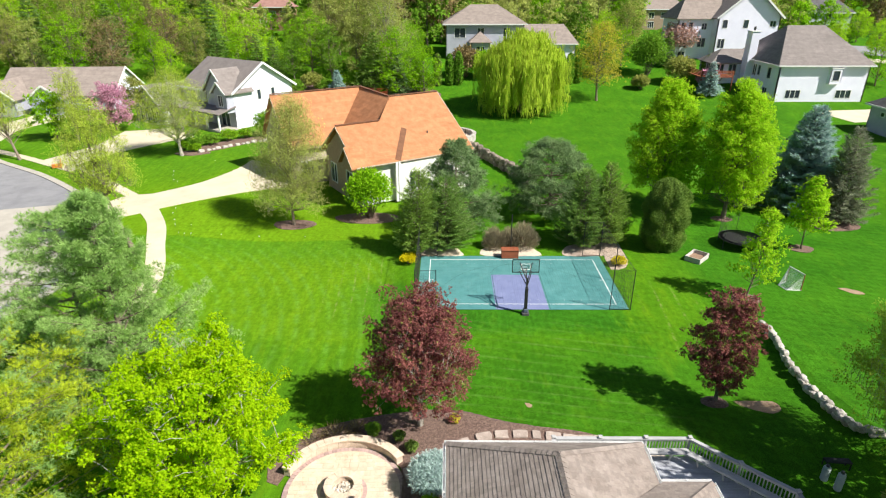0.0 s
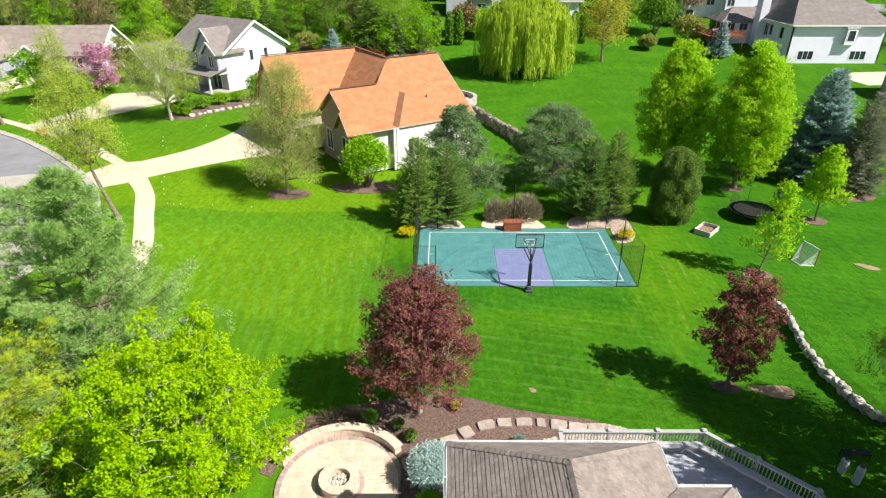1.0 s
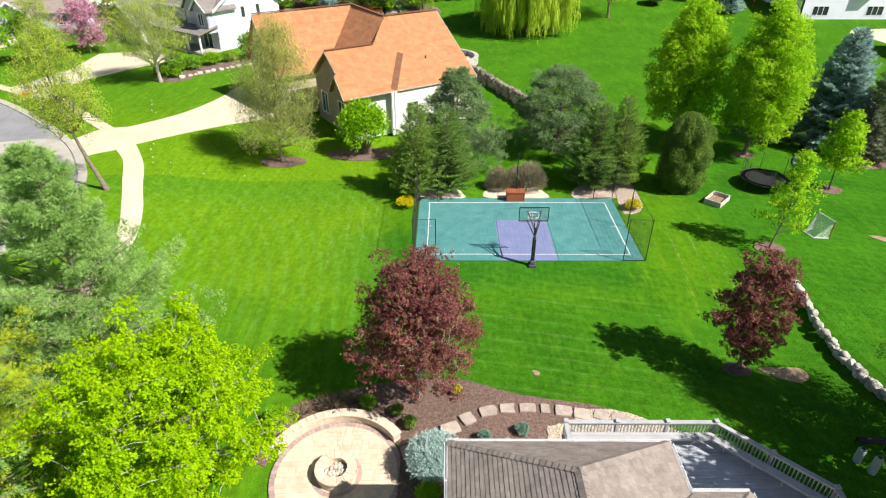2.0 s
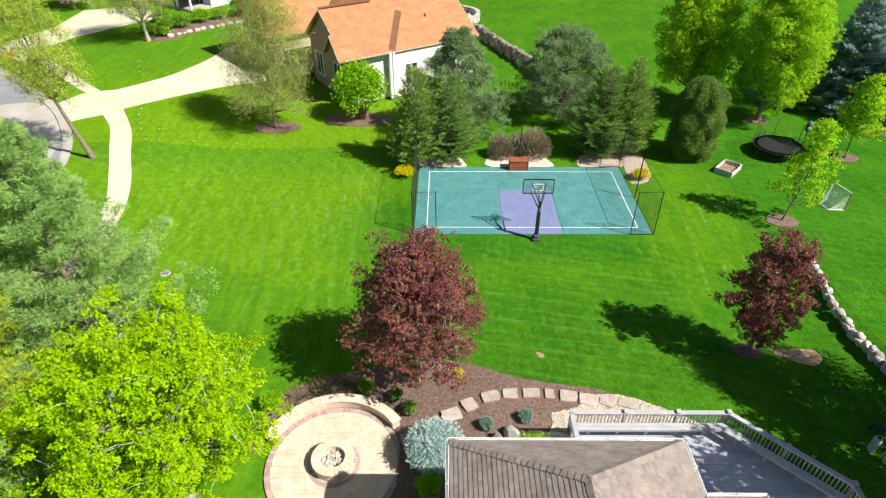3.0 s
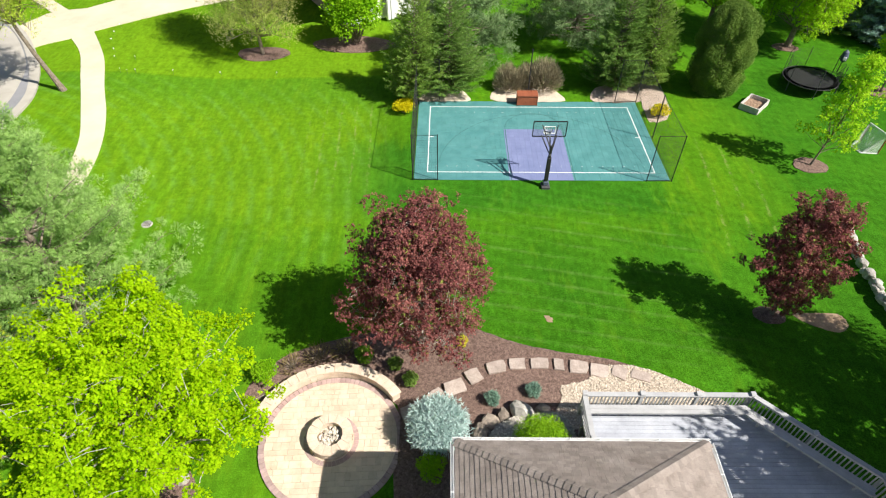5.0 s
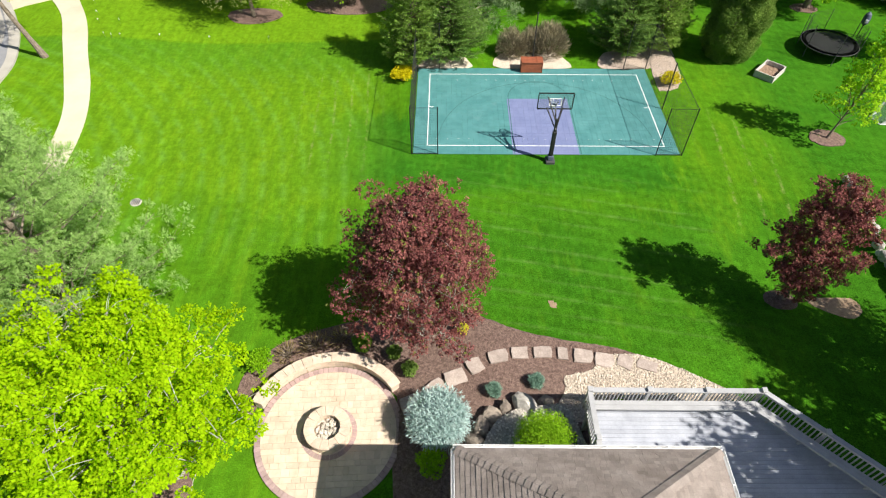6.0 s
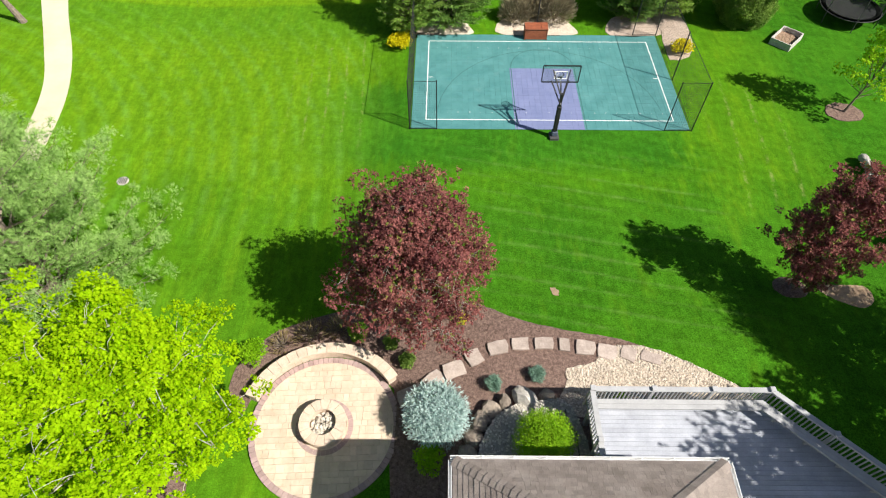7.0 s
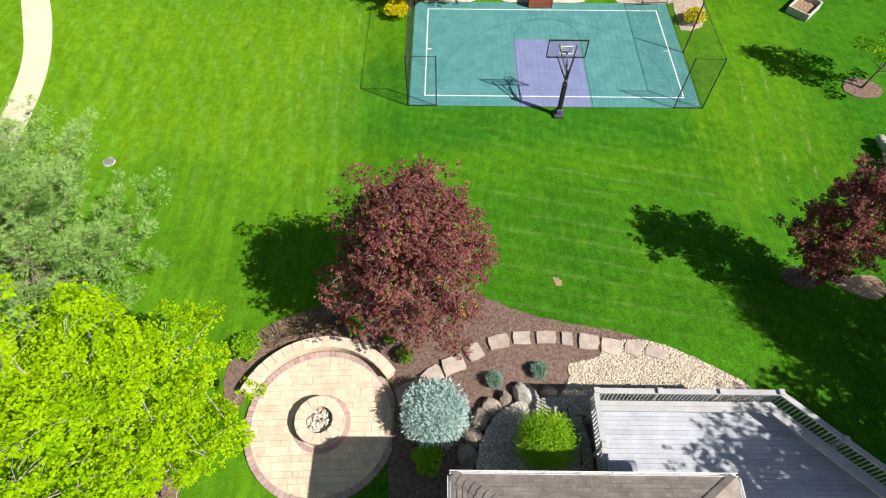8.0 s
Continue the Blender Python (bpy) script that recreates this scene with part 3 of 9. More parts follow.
ROAD = smooth_line([(-60, 81), (-52, 75.0), (-43.3, 69.5), (-35.6, 63.1), (-31.0, 58.4), (-28.2, 54.6), (-26.4, 51.4), (-25.4, 48), (-25.8, 42), (-28, 36)]) + [(-60, 30), (-80, 50), (-80, 82)]
tagged(patch("road", ROAD, M["asphalt"], 0.03, 3.0), "worn grey asphalt cul-de-sac", "road", kind="structure")
KERB = smooth_line([(-60, 81.8), (-52, 75.8), (-43.3, 70.2), (-35.5, 63.8), (-30.5, 58.8), (-27.6, 54.9), (-25.8, 51.6), (-24.8, 48), (-25.2, 42), (-27.5, 36)]) + \
    smooth_line([(-28.0, 36), (-25.8, 42), (-25.4, 48), (-26.4, 51.4), (-28.2, 54.6), (-31.0, 58.4), (-35.8, 63.2), (-43.5, 69.5), (-52, 75.0), (-60, 81)])
tagged(patch("kerb", KERB, M["concrete"], 0.12), "pale concrete kerb along the road", "kerb", kind="structure")
APRON = smooth_line([(-37, 59.8), (-33, 60.2), (-29, 55.6), (-27.0, 51.6), (-26.2, 46), (-28, 38)]) + [(-60, 33), (-66, 52), (-50, 56)]
tagged(patch("concrete_apron", APRON, M["concrete"], 0.044, 3.0), "faded pale concrete turning circle", "pavement", kind="structure")
SIDE = smooth_line([(-66, 84), (-54.3, 79.0), (-45.6, 73.9), (-40.6, 71.0)]) + [(-41.6, 73.0)] + smooth_line([(-46.0, 75.4), (-55, 80.6), (-66, 86)])
tagged(patch("sidewalk", SIDE, M["drive"], 0.056), "pale concrete pavement beside the street", "path", kind="structure")
tagged(patch("driveway", [(-53, 79.2), (-58.5, 82), (-62.0, 93), (-60.0, 103), (-66.5, 104), (-67.5, 92), (-66, 85), (-60, 80)], M["drive"], 0.062), "pale concrete drive to the tan house", "driveway", kind="structure")
tagged(patch("driveway", [(-47.5, 76.2), (-42.5, 73.4), (-40.5, 80), (-37.0, 85), (-33.5, 89.5), (-40, 94), (-45.5, 92), (-45, 84)], M["drive"], 0.06), "sunlit concrete drive to the white house", "driveway", kind="structure")
tagged(patch("driveway", [(64.2, 104.6), (65.4, 106.2), (77.2, 107.2), (77.2, 102.0), (67.4, 100.6), (65.8, 103.2)], M["drive"], 0.05), "buff concrete terrace beside the lawn", "terrace", kind="structure")
tagged(patch("road", [(76, 150), (150, 128), (154, 136), (80, 160)], M["asphalt"], 0.06, 4.0), "grey asphalt side street", "road", kind="structure")
tagged(patch("sidewalk", [(74, 144), (150, 121), (151, 123.5), (75, 147)], M["drive"], 0.06, 4.0), "pale concrete pavement along the side street", "path", kind="structure")

# planting beds
BED = smooth_line([(-5.9, 26.6), (-6.1, 28.0), (-5.3, 29.3), (-4.2, 30.1), (-1.5, 31.0), (1.2, 31.4), (3.0, 31.1), (4.6, 30.3), (6.4, 29.75), (8.5, 29.35), (10.8, 28.45), (12.8, 27.2)]) + [(13.3, 26.4), (11, 22), (1.2, 20), (0.9, 22.0), (0.1, 23.7), (0.0, 25.0), (0.1, 26.2), (0.0, 27.4), (-1.4, 28.7), (-3.6, 28.9), (-5.0, 27.6), (-5.4, 26.4)]
tagged(patch("mulch_bed", BED, M["mulch"], 0.035, 0.8, 0.03), "dark brown bark mulch bed round patio and steps", "flower bed", kind="structure")
for cx, cy, rx, ry, nm in ((23.3, 43.6, 0.95, 0.8, 4), (32.1, 52.3, 1.0, 0.8, 5), (-12.2, 57.6, 2.0, 1.2, 6), (-5.3, 59.3, 3.2, 1.5, 7), (28.4, 59.2, 0.95, 0.7, 8), (38.0, 57.6, 2.3, 1.5, 9), (-30.5, 79.8, 2.2, 1.2, 10)):
    ring = smooth_loop([(cx + rx * math.cos(a) * random.uniform(0.88, 1.1), cy + ry * math.sin(a) * random.uniform(0.88, 1.1)) for a in np.arange(0, 6.28, 0.7)], 3)
    tagged(patch("mulch_ring", ring, M["mulch"], 0.04, 0.8, 0.03, nm), "dark bark mulch round a tree's foot", "mulch", kind="structure")
tagged(patch("mulch_bed", smooth_loop([(-29, 80.5), (-24.5, 85.2), (-20.5, 88.5), (-22, 90.2), (-27, 87.6), (-31, 82.6)], 4), M["mulch"], 0.05, 1.2, 0.05), "brown mulch bed in front of the white house", "flower bed", kind="structure")
tagged(patch("leaf_litter", smooth_loop([(-32, 114.5), (-22, 115.0), (-12, 115.2), (-4, 114.6), (0.6, 117.5), (-1.0, 124), (-14, 127), (-32, 124)], 4), M["mulch"], 0.05, 2.0, 0.2), "brown leaf litter under the wood's edge", "leaf litter", kind="structure")
tagged(patch("mulch_ring", smooth_loop([(-10.9, 23.2), (-9.6, 24.6), (-7.6, 25.0), (-6.7, 23.8), (-7.3, 22.2), (-9.4, 21.6)], 4), M["mulch"], 0.035, 0.8, 0.03), "dark bark mulch under the lime-green maple", "mulch", kind="structure")
tagged(patch("bare_soil", smooth_loop([(17.3, 32.6), (17.8, 33.2), (18.5, 33.1), (19.2, 32.5), (19.5, 31.8), (19.2, 31.2), (18.6, 31.0), (17.9, 31.4), (17.4, 31.9)], 5), M["soil"], 0.014, 0.5, 0.03), "dry bare brown soil patch in the lawn", "soil", kind="structure")
tagged(patch("bare_soil", smooth_loop([(30.9, 45.2), (31.8, 45.0), (32.3, 44.4), (31.6, 44.3)], 4), M["soil"], 0.02, 0.8, 0.06), "dry worn patch in the lawn", "soil", kind="structure")
tagged(patch("bare_soil", smooth_loop([(6.25, 31.95), (6.5, 31.9), (6.55, 31.6), (6.35, 31.55)], 4), M["soil"], 0.02, 0.8, 0.04), "small straw-coloured dead spot in the lawn", "soil", kind="structure")
for outline, nm, kind in ((smooth_loop([(-0.3, 50.75), (3.2, 50.75), (3.25, 51.6), (2.7, 52.5), (1.2, 52.7), (-0.4, 52.2)], 4), 1, "gravel"), (smooth_loop([(5.15, 50.75), (9.6, 50.75), (9.65, 51.7), (9.0, 52.7), (6.4, 52.8), (5.2, 52.2)], 4), 2, "gravel"), (smooth_loop([(11.9, 50.75), (14.8, 50.75), (15.1, 51.7), (14.6, 52.9), (13.4, 53.2), (12.1, 52.4)], 4), 3, "tangravel"), (smooth_loop([(15.15, 51.6), (14.95, 48.7), (15.3, 48.2), (16.2, 48.6), (16.75, 50.0), (16.8, 52.6), (16.2, 53.6), (14.9, 53.1)], 4), 4, "tangravel")):
    tagged(patch("gravel_bed", outline, M[kind], 0.03, 0.8, 0.05, nm), "pale pebble bed under shrubs beside the court", "gravel", kind="structure")
GRAV = smooth_loop([(6.3, 27.5), (6.35, 28.05), (6.9, 28.2), (7.5, 28.4), (7.9, 28.9), (8.6, 29.05), (9.5, 28.98), (10.85, 28.42), (12.75, 27.2), (12.2, 26.3), (7.2, 26.2), (5.9, 26.6)], 4)
tagged(patch("gravel_bed", GRAV, M["gravel"], 0.055, 0.6, 0.02), "cream river pebbles below the deck", "gravel", kind="structure")
GRAV2 = smooth_loop([(3.3, 25.6), (3.75, 26.2), (4.4, 26.55), (5.2, 26.7), (6.3, 26.5), (6.5, 24.0), (3.4, 23.4), (2.95, 24.5)], 4)
tagged(patch("gravel_bed", GRAV2, M["greygravel"], 0.38, 0.6, 0.02), "grey-white pebbles between boulders and deck", "gravel", kind="structure")


def inside(p, poly):
    c, j = False, len(poly) - 1
    for i in range(len(poly)):
        if (poly[i][1] > p[1]) != (poly[j][1] > p[1]) and p[0] < (poly[j][0] - poly[i][0]) * (p[1] - poly[i][1]) / (poly[j][1] - poly[i][1]) + poly[i][0]:
            c = not c
        j = i
    return c


def scatter_stones(name, poly, n, size, material, lift, label, seed):
    rnd = np.random.RandomState(seed)
    xs, ys = [p[0] for p in poly], [p[1] for p in poly]
    base = np.array([(1, 0, 0), (0, 1, 0), (-1, 0, 0), (0, -1, 0), (0, 0, 0.75), (0, 0, -0.6)])
    tri = np.array([(0, 1, 4), (1, 2, 4), (2, 3, 4), (3, 0, 4), (1, 0, 5), (2, 1, 5), (3, 2, 5), (0, 3, 5)])
    vs, fs = [], []
    for _ in range(n * 3):
        if len(vs) >= n:
            break
        p = (rnd.uniform(min(xs), max(xs)), rnd.uniform(min(ys), max(ys)))
        if not inside(p, poly):
            continue
        a, s = rnd.uniform(0, 6.28), size * rnd.uniform(0.6, 1.4)
        b = base * (s, s * rnd.uniform(0.6, 1), s * 0.6)
        c, d = math.cos(a), math.sin(a)
        vs.append(np.stack([b[:, 0] * c - b[:, 1] * d + p[0], b[:, 0] * d + b[:, 1] * c + p[1], b[:, 2] + gz(*p) + lift], 1))
        fs.append(tri + 6 * (len(vs) - 1))
    ob = link_mesh(name, array_mesh(name, np.concatenate(vs), np.concatenate(fs)), material)
    tagged(ob, label, "pebbles", kind="stuff")


scatter_stones("pebbles", GRAV, 3600, 0.042, M["gravel"], 0.07, "rounded cream and tan river pebbles", 3)
scatter_stones("pebbles", GRAV2, 1800, 0.045, M["greygravel"], 0.395, "rounded grey and white pebbles", 4)
scatter_stones("bark_chips", BED, 5000, 0.035, M["mulch"], 0.04, "loose dark brown bark chips", 5)


def stone_mesh(name, rx, ry, rz, seed, lump=0.22, sub=2):
    rnd = random.Random(seed)
    bm = bmesh.new()
    bmesh.ops.create_icosphere(bm, subdivisions=sub, radius=1)
    o = Vector((rnd.uniform(0, 50), rnd.uniform(0, 50), rnd.uniform(0, 50)))
    for v in bm.verts:
        p = v.co.copy()
        q = Vector([math.copysign(abs(c) ** 0.72, c) for c in p])
        f = 1 + lump * noise.noise(p * 1.3 + o) + lump * 0.5 * noise.noise(p * 3.1 + o)
        v.co = Vector((q.x * rx, q.y * ry, q.z * rz)) * f
    me = bpy.data.meshes.new(name)
    bm.to_mesh(me)
    bm.free()
    return me


BOULDERS = [stone_mesh("stone", 0.5, 0.36, 0.30, s) for s in range(6)]


def stone_row(thing_name, pts, label, material, size=(0.75, 1.2), courses=1, seed=5):
    """A dry wall of boulders along a line: each stone a part."""
    rnd = random.Random(seed)
    t = thing(thing_name, pose(0, 0, 0), label, "stone wall", kind="structure")
    line = smooth_line(pts, 20)
    for c in range(courses):
        d, last = rnd.uniform(0, 0.3), line[0]
        for p in line:
            step = math.dist(p, last)
            d -= step
            if d <= 0:
                s = rnd.uniform(*size)
                a = math.degrees(math.atan2(p[1] - last[1], p[0] - last[0])) if step else 0
                ob = new("stone", rnd.choice(BOULDERS))
                if not ob.data.materials:
                    ob.data.materials.append(material)
                ob.parent = t
                ob.matrix_world = pose(p[0] + rnd.uniform(-0.1, 0.1), p[1] + rnd.uniform(-0.1, 0.1), gz(*p) + 0.16 * s + 0.38 * size[0] * c, rnd.uniform(-10, 10), rnd.uniform(-10, 10), a + rnd.uniform(-15, 15)) @ Matrix.Scale(s, 4)
                ob.material_slots[0].link = "OBJECT"
                ob.material_slots[0].material = material
                d = s * 0.92
            last = p
    return t


stone_row("boulder_wall", [(22.4, 39.6), (22.1, 37.6), (21.75, 35.4), (21.6, 33.2), (21.5, 31.2), (21.45, 29.8), (21.8, 28.9), (22.4, 28.5)], "low retaining wall of pale weathered boulders in lawn", M["limestone"], (0.34, 0.58), 3, 6)
stone_row("boulder_wall", [(3.6, 86.5), (5.8, 83.6), (8.2, 78.0), (10.4, 72.0), (11.2, 68.5)], "grey fieldstone retaining wall behind the orange house", M["boulder"], (0.8, 1.35), 4, 7)
stone_row("boulder_wall", [(-29.6, 80.2), (-25.4, 84.4), (-21.6, 87.6)], "row of pale edging stones at a flower bed", M["limestone"], (0.45, 0.85), 1, 8)
stone_row("boulder_wall", [(-24, 112), (-14, 114), (-6, 116)], "long grey rock ledge at the edge of the wood", M["boulder"], (1.6, 2.6), 2, 9)
for x, y, s, a in ((4.72, 26.86, 1.02, 10), (4.02, 26.66, 0.72, 40), (3.50, 26.42, 0.74, 50), (3.10, 26.0, 0.80, 65), (2.86, 25.42, 0.84, 75), (2.70, 24.80, 0.86, 65), (2.52, 24.2, 0.82, 30), (5.5, 26.94, 0.6, -12), (3.30, 26.12, 0.5, 15)):
    ob = new("boulder", BOULDERS[int(10 * s) % 6])
    ob.matrix_world = pose(x, y, gz(x, y) + 0.17 * s, 25 * math.sin(9 * x), 20 * math.sin(7 * y), a + 60 * math.sin(5 * x)) @ Matrix.Diagonal((s, s * (1.0 + 0.25 * math.sin(11 * y)), s * 1.1, 1))
    ob.material_slots[0].link = "OBJECT"
    ob.material_slots[0].material = M["limestone"] if s > 1.0 else M["boulder"]
    tagged(ob, "rounded weathered boulder edging the pebble bed", "boulder", "boulders at the pebble bed")


def flag_mesh(w, d, seed):
    rnd = random.Random(seed)
    pts = [(sx * w / 2 * rnd.uniform(0.82, 1.05), sy * d / 2 * rnd.uniform(0.82, 1.05)) for sx, sy in ((-1, -1), (0, -1.05), (1, -1), (1.05, 0), (1, 1), (0, 1.05), (-1, 1), (-1.05, 0))]
    bm = bmesh.new()
    slab(bm, [(x, y, 0.10) for x, y in pts], 0.16)
    bmesh.ops.bevel(bm, geom=[e for e in bm.edges if min(v.co.z for v in e.verts) > 0], offset=0.02, segments=2, affect="EDGES")
    return bm


# stepping stones in an arc from patio to deck
for i, (x, y, w, d, a) in enumerate(((0.62, 27.28, 0.95, 0.62, 25), (1.48, 27.83, 0.80, 0.66, 40), (2.21, 28.20, 0.80, 0.68, 20), (2.97, 28.67, 0.62, 0.66, 25), (3.85, 29.04, 0.80, 0.60, 14), (4.72, 29.23, 0.66, 0.52, 2), (5.64, 29.24, 0.74, 0.50, 0), (6.40, 29.18, 0.44, 0.58, -4), (7.16, 29.08, 0.76, 0.60, -8), (7.97, 28.91, 0.72, 0.62, -12), (8.76, 28.83, 0.56, 0.60, -26), (9.58, 28.68, 0.80, 0.46, -20))):
    ob = part("stepping_stone", flag_mesh(w, d, i), M["flag"])
    ob.matrix_world = pose(x, y - 0.14, gz(x, y) + 0.01, 0, 0, a)
    tagged(ob, "flat pinkish-tan flagstone step set in mulch", "stepping stone", "stepping stones in the bed")


# heaped mulch at the foot of the small red maple
def mound(cx, cy, r, h, seed):
    rnd = random.Random(seed)
    bm = bmesh.new()
    rings = []
    for j in range(6):
        q = 1 - j / 5.5
        rings.append([bm.verts.new((cx + r * q * math.cos(a) * (1 + 0.12 * noise.noise(Vector((2 * math.cos(a), 2 * math.sin(a), seed)))), cy + 0.85 * r * q * math.sin(a), gz(cx, cy) - 0.06 + (h + 0.06) * (1 - q ** 2.2) + rnd.uniform(-0.02, 0.02))) for a in np.arange(0, 6.28, 0.3142)])
    for p, q in zip(rings, rings[1:]):
        for i in range(len(p)):
            bm.faces.new((p[i], p[(i + 1) % len(p)], q[(i + 1) % len(p)], q[i]))
    bm.faces.new(rings[-1])
    ob = part("mulch_mound", bm, M["mulch"])
    return tagged(ob, "dark heaped bark mulch at a tree's foot", "mulch", kind="structure")


mound(16.25, 32.0, 0.78, 0.28, 4)


# ---- round patio with seat wall and fire pit ----
PC, PR, PZ = Vector((-2.37, 26.0)), 2.66, 0.15


def clip_poly(poly, keep):
    """Cuts a convex polygon by half planes (nx, ny, d): kept where n.p <= d."""
    for nx, ny, d in keep:
        out = []
        for i, p in enumerate(poly):
            q = poly[i - 1]
            a, b = q[0] * nx + q[1] * ny - d, p[0] * nx + p[1] * ny - d
            if (a <= 0) != (b <= 0):
                t = a / (a - b)
                out.append((q[0] + (p[0] - q[0]) * t, q[1] + (p[1] - q[1]) * t))
            if b <= 0:
                out.append(p)
        poly = out
        if len(poly) < 3:
            return []
    return poly


def ring_piece(r0, r1, a0, a1, z0, z1, n=3, w=0.012):
    bm = bmesh.new()
    top = [(r1 * math.cos(a0 + (a1 - a0) * i / n), r1 * math.sin(a0 + (a1 - a0) * i / n), z1) for i in range(n + 1)] + \
          [(r0 * math.cos(a1 + (a0 - a1) * i / n), r0 * math.sin(a1 + (a0 - a1) * i / n), z1) for i in range(n + 1)]
    slab(bm, top, z1 - z0)
    if w:
        bmesh.ops.bevel(bm, geom=[e for e in bm.edges if min(v.co.z for v in e.verts) > z1 - 1e-4], offset=w, segments=1, affect="EDGES")
    return bm


def shared_ring(parent, name, r0, r1, n, z0, z1, material, a_from=0.0, a_to=2 * math.pi, gap=0.012, shift=0.0, label=""):
    step = (a_to - a_from) / n
    g = gap / r1
    first = part(name, ring_piece(r0, r1, -step / 2 + g / 2, step / 2 - g / 2, z0, z1), material, parent, label)
    for i in range(n):
        ob = first if i == 0 else new(name, first.data)
        ob.parent = parent
        ob.matrix_basis = pose(0, 0, 0, 0, 0, math.degrees(a_from + step * (i + 0.5 + shift)))
    return first


def build_patio():
    t = thing("patio", pose(PC.x, PC.y, PZ), "round tan paver patio with a dusky border", "patio", kind="structure")
    bm = bmesh.new()
    slab(bm, [(2.64 * math.cos(a), 2.64 * math.sin(a), 0.0) for a in np.arange(0, 6.28, 0.1)], 0.3)
    part("bedding", bm, M["sand"], t)
    shared_ring(t, "border_paver", 2.44, 2.66, 84, -0.12, 0.052, M["paverdark"], gap=0.008)
    circle = [(math.cos(a), math.sin(a), 2.435) for a in np.arange(0, 6.283, 6.2832 / 48)]
    rnd = random.Random(4)
    # pavers of three sizes in bands, set askew
    y, row = -2.5, 0
    while y < 2.5:
        h = (0.21, 0.30, 0.21, 0.21, 0.30)[row % 5]
        x = -2.6 + rnd.uniform(0, 0.25)
        while x < 2.5:
            w = rnd.choice((0.21, 0.30, 0.30, 0.42))
            ca, sa = math.cos(0.05), math.sin(0.05)
            quad = [(x + 0.004, y + 0.004), (x + w - 0.004, y + 0.004), (x + w - 0.004, y + h - 0.004), (x + 0.004, y + h - 0.004)]
            quad = [(px * ca - py * sa, px * sa + py * ca) for px, py in quad]
            poly = clip_poly(quad, circle)
            cx, cy = x + w / 2, y + h / 2
            if poly and math.hypot(cx, cy) > 0.62:
                bm = bmesh.new()
                slab(bm, [(px, py, 0.05 + rnd.uniform(-0.003, 0.003)) for px, py in poly], 0.06)
                part("paver", bm, M["paver"], t)
            x += w
        y += h
        row += 1


def build_fire_pit():
    t = thing("fire_pit", pose(-2.37, 25.98, PZ + 0.05), "round tan block fire pit with pale rocks inside", "fire pit")
    shared_ring(t, "block", 0.50, 0.78, 16, 0.0, 0.20, M["wallblock"], gap=0.01)
    shared_ring(t, "block", 0.50, 0.78, 16, 0.202, 0.38, M["wallblock"], gap=0.01, shift=0.5)
    shared_ring(t, "cap_stone", 0.46, 0.83, 14, 0.382, 0.46, M["wallblock"], gap=0.008, label="smooth tan cap stone")
    shared_ring(t, "border_paver", 0.84, 1.02, 40, -0.02, 0.012, M["paverdark"], gap=0.008, label="dusky border paver round the pit")
    bm = bmesh.new()
    slab(bm, [(0.49 * math.cos(a), 0.49 * math.sin(a), 0.12) for a in np.arange(0, 6.28, 0.2)], 0.12)
    part("ash_bed", bm, M["ash"], t)
    rnd = random.Random(8)
    for i in range(90):
        r, a = 0.42 * math.sqrt(rnd.random()), rnd.uniform(0, 6.28)
        ob = link_mesh("rock", BOULDERS[i % 6].copy() if i < 3 else bpy.data.meshes["pit_rock.%03d" % (i % 3)], None, t)
        if i < 3:
            ob.data.name = "pit_rock.%03d" % i
            ob.data.materials.clear()
            ob.data.materials.append(M["ash"])
        s = rnd.uniform(0.09, 0.20)
        ob.matrix_basis = pose(r * math.cos(a), r * math.sin(a), 0.16 + (0.42 - r) * 0.28, rnd.uniform(0, 360), rnd.uniform(0, 360), rnd.uniform(0, 360)) @ Matrix.Scale(s, 4)


def build_seat_wall():
    t = thing("seat_wall", pose(PC.x, PC.y, PZ), "curved tan block seat wall behind the fire pit", "seat wall")
    a0, a1 = radians(36), radians(161)
    for c in range(3):
        shared_ring(t, "block", 2.70, 3.02, 22, 0.001 + 0.135 * c, 0.134 + 0.135 * c, M["wallblock"], a0, a1, 0.01)
    shared_ring(t, "cap_stone", 2.66, 3.08, 17, 0.41, 0.475, M["wallblock"], a0 - 0.01, a1 + 0.01, 0.008, label="smooth tan cap stone")


build_patio()
build_fire_pit()
build_seat_wall()


# ---- the court ----
CW, CD, CY, CZ = 14.63, 8.70, 42.0, 0.03
KX0, KX1, KY = 5.58, 9.24, 47.35


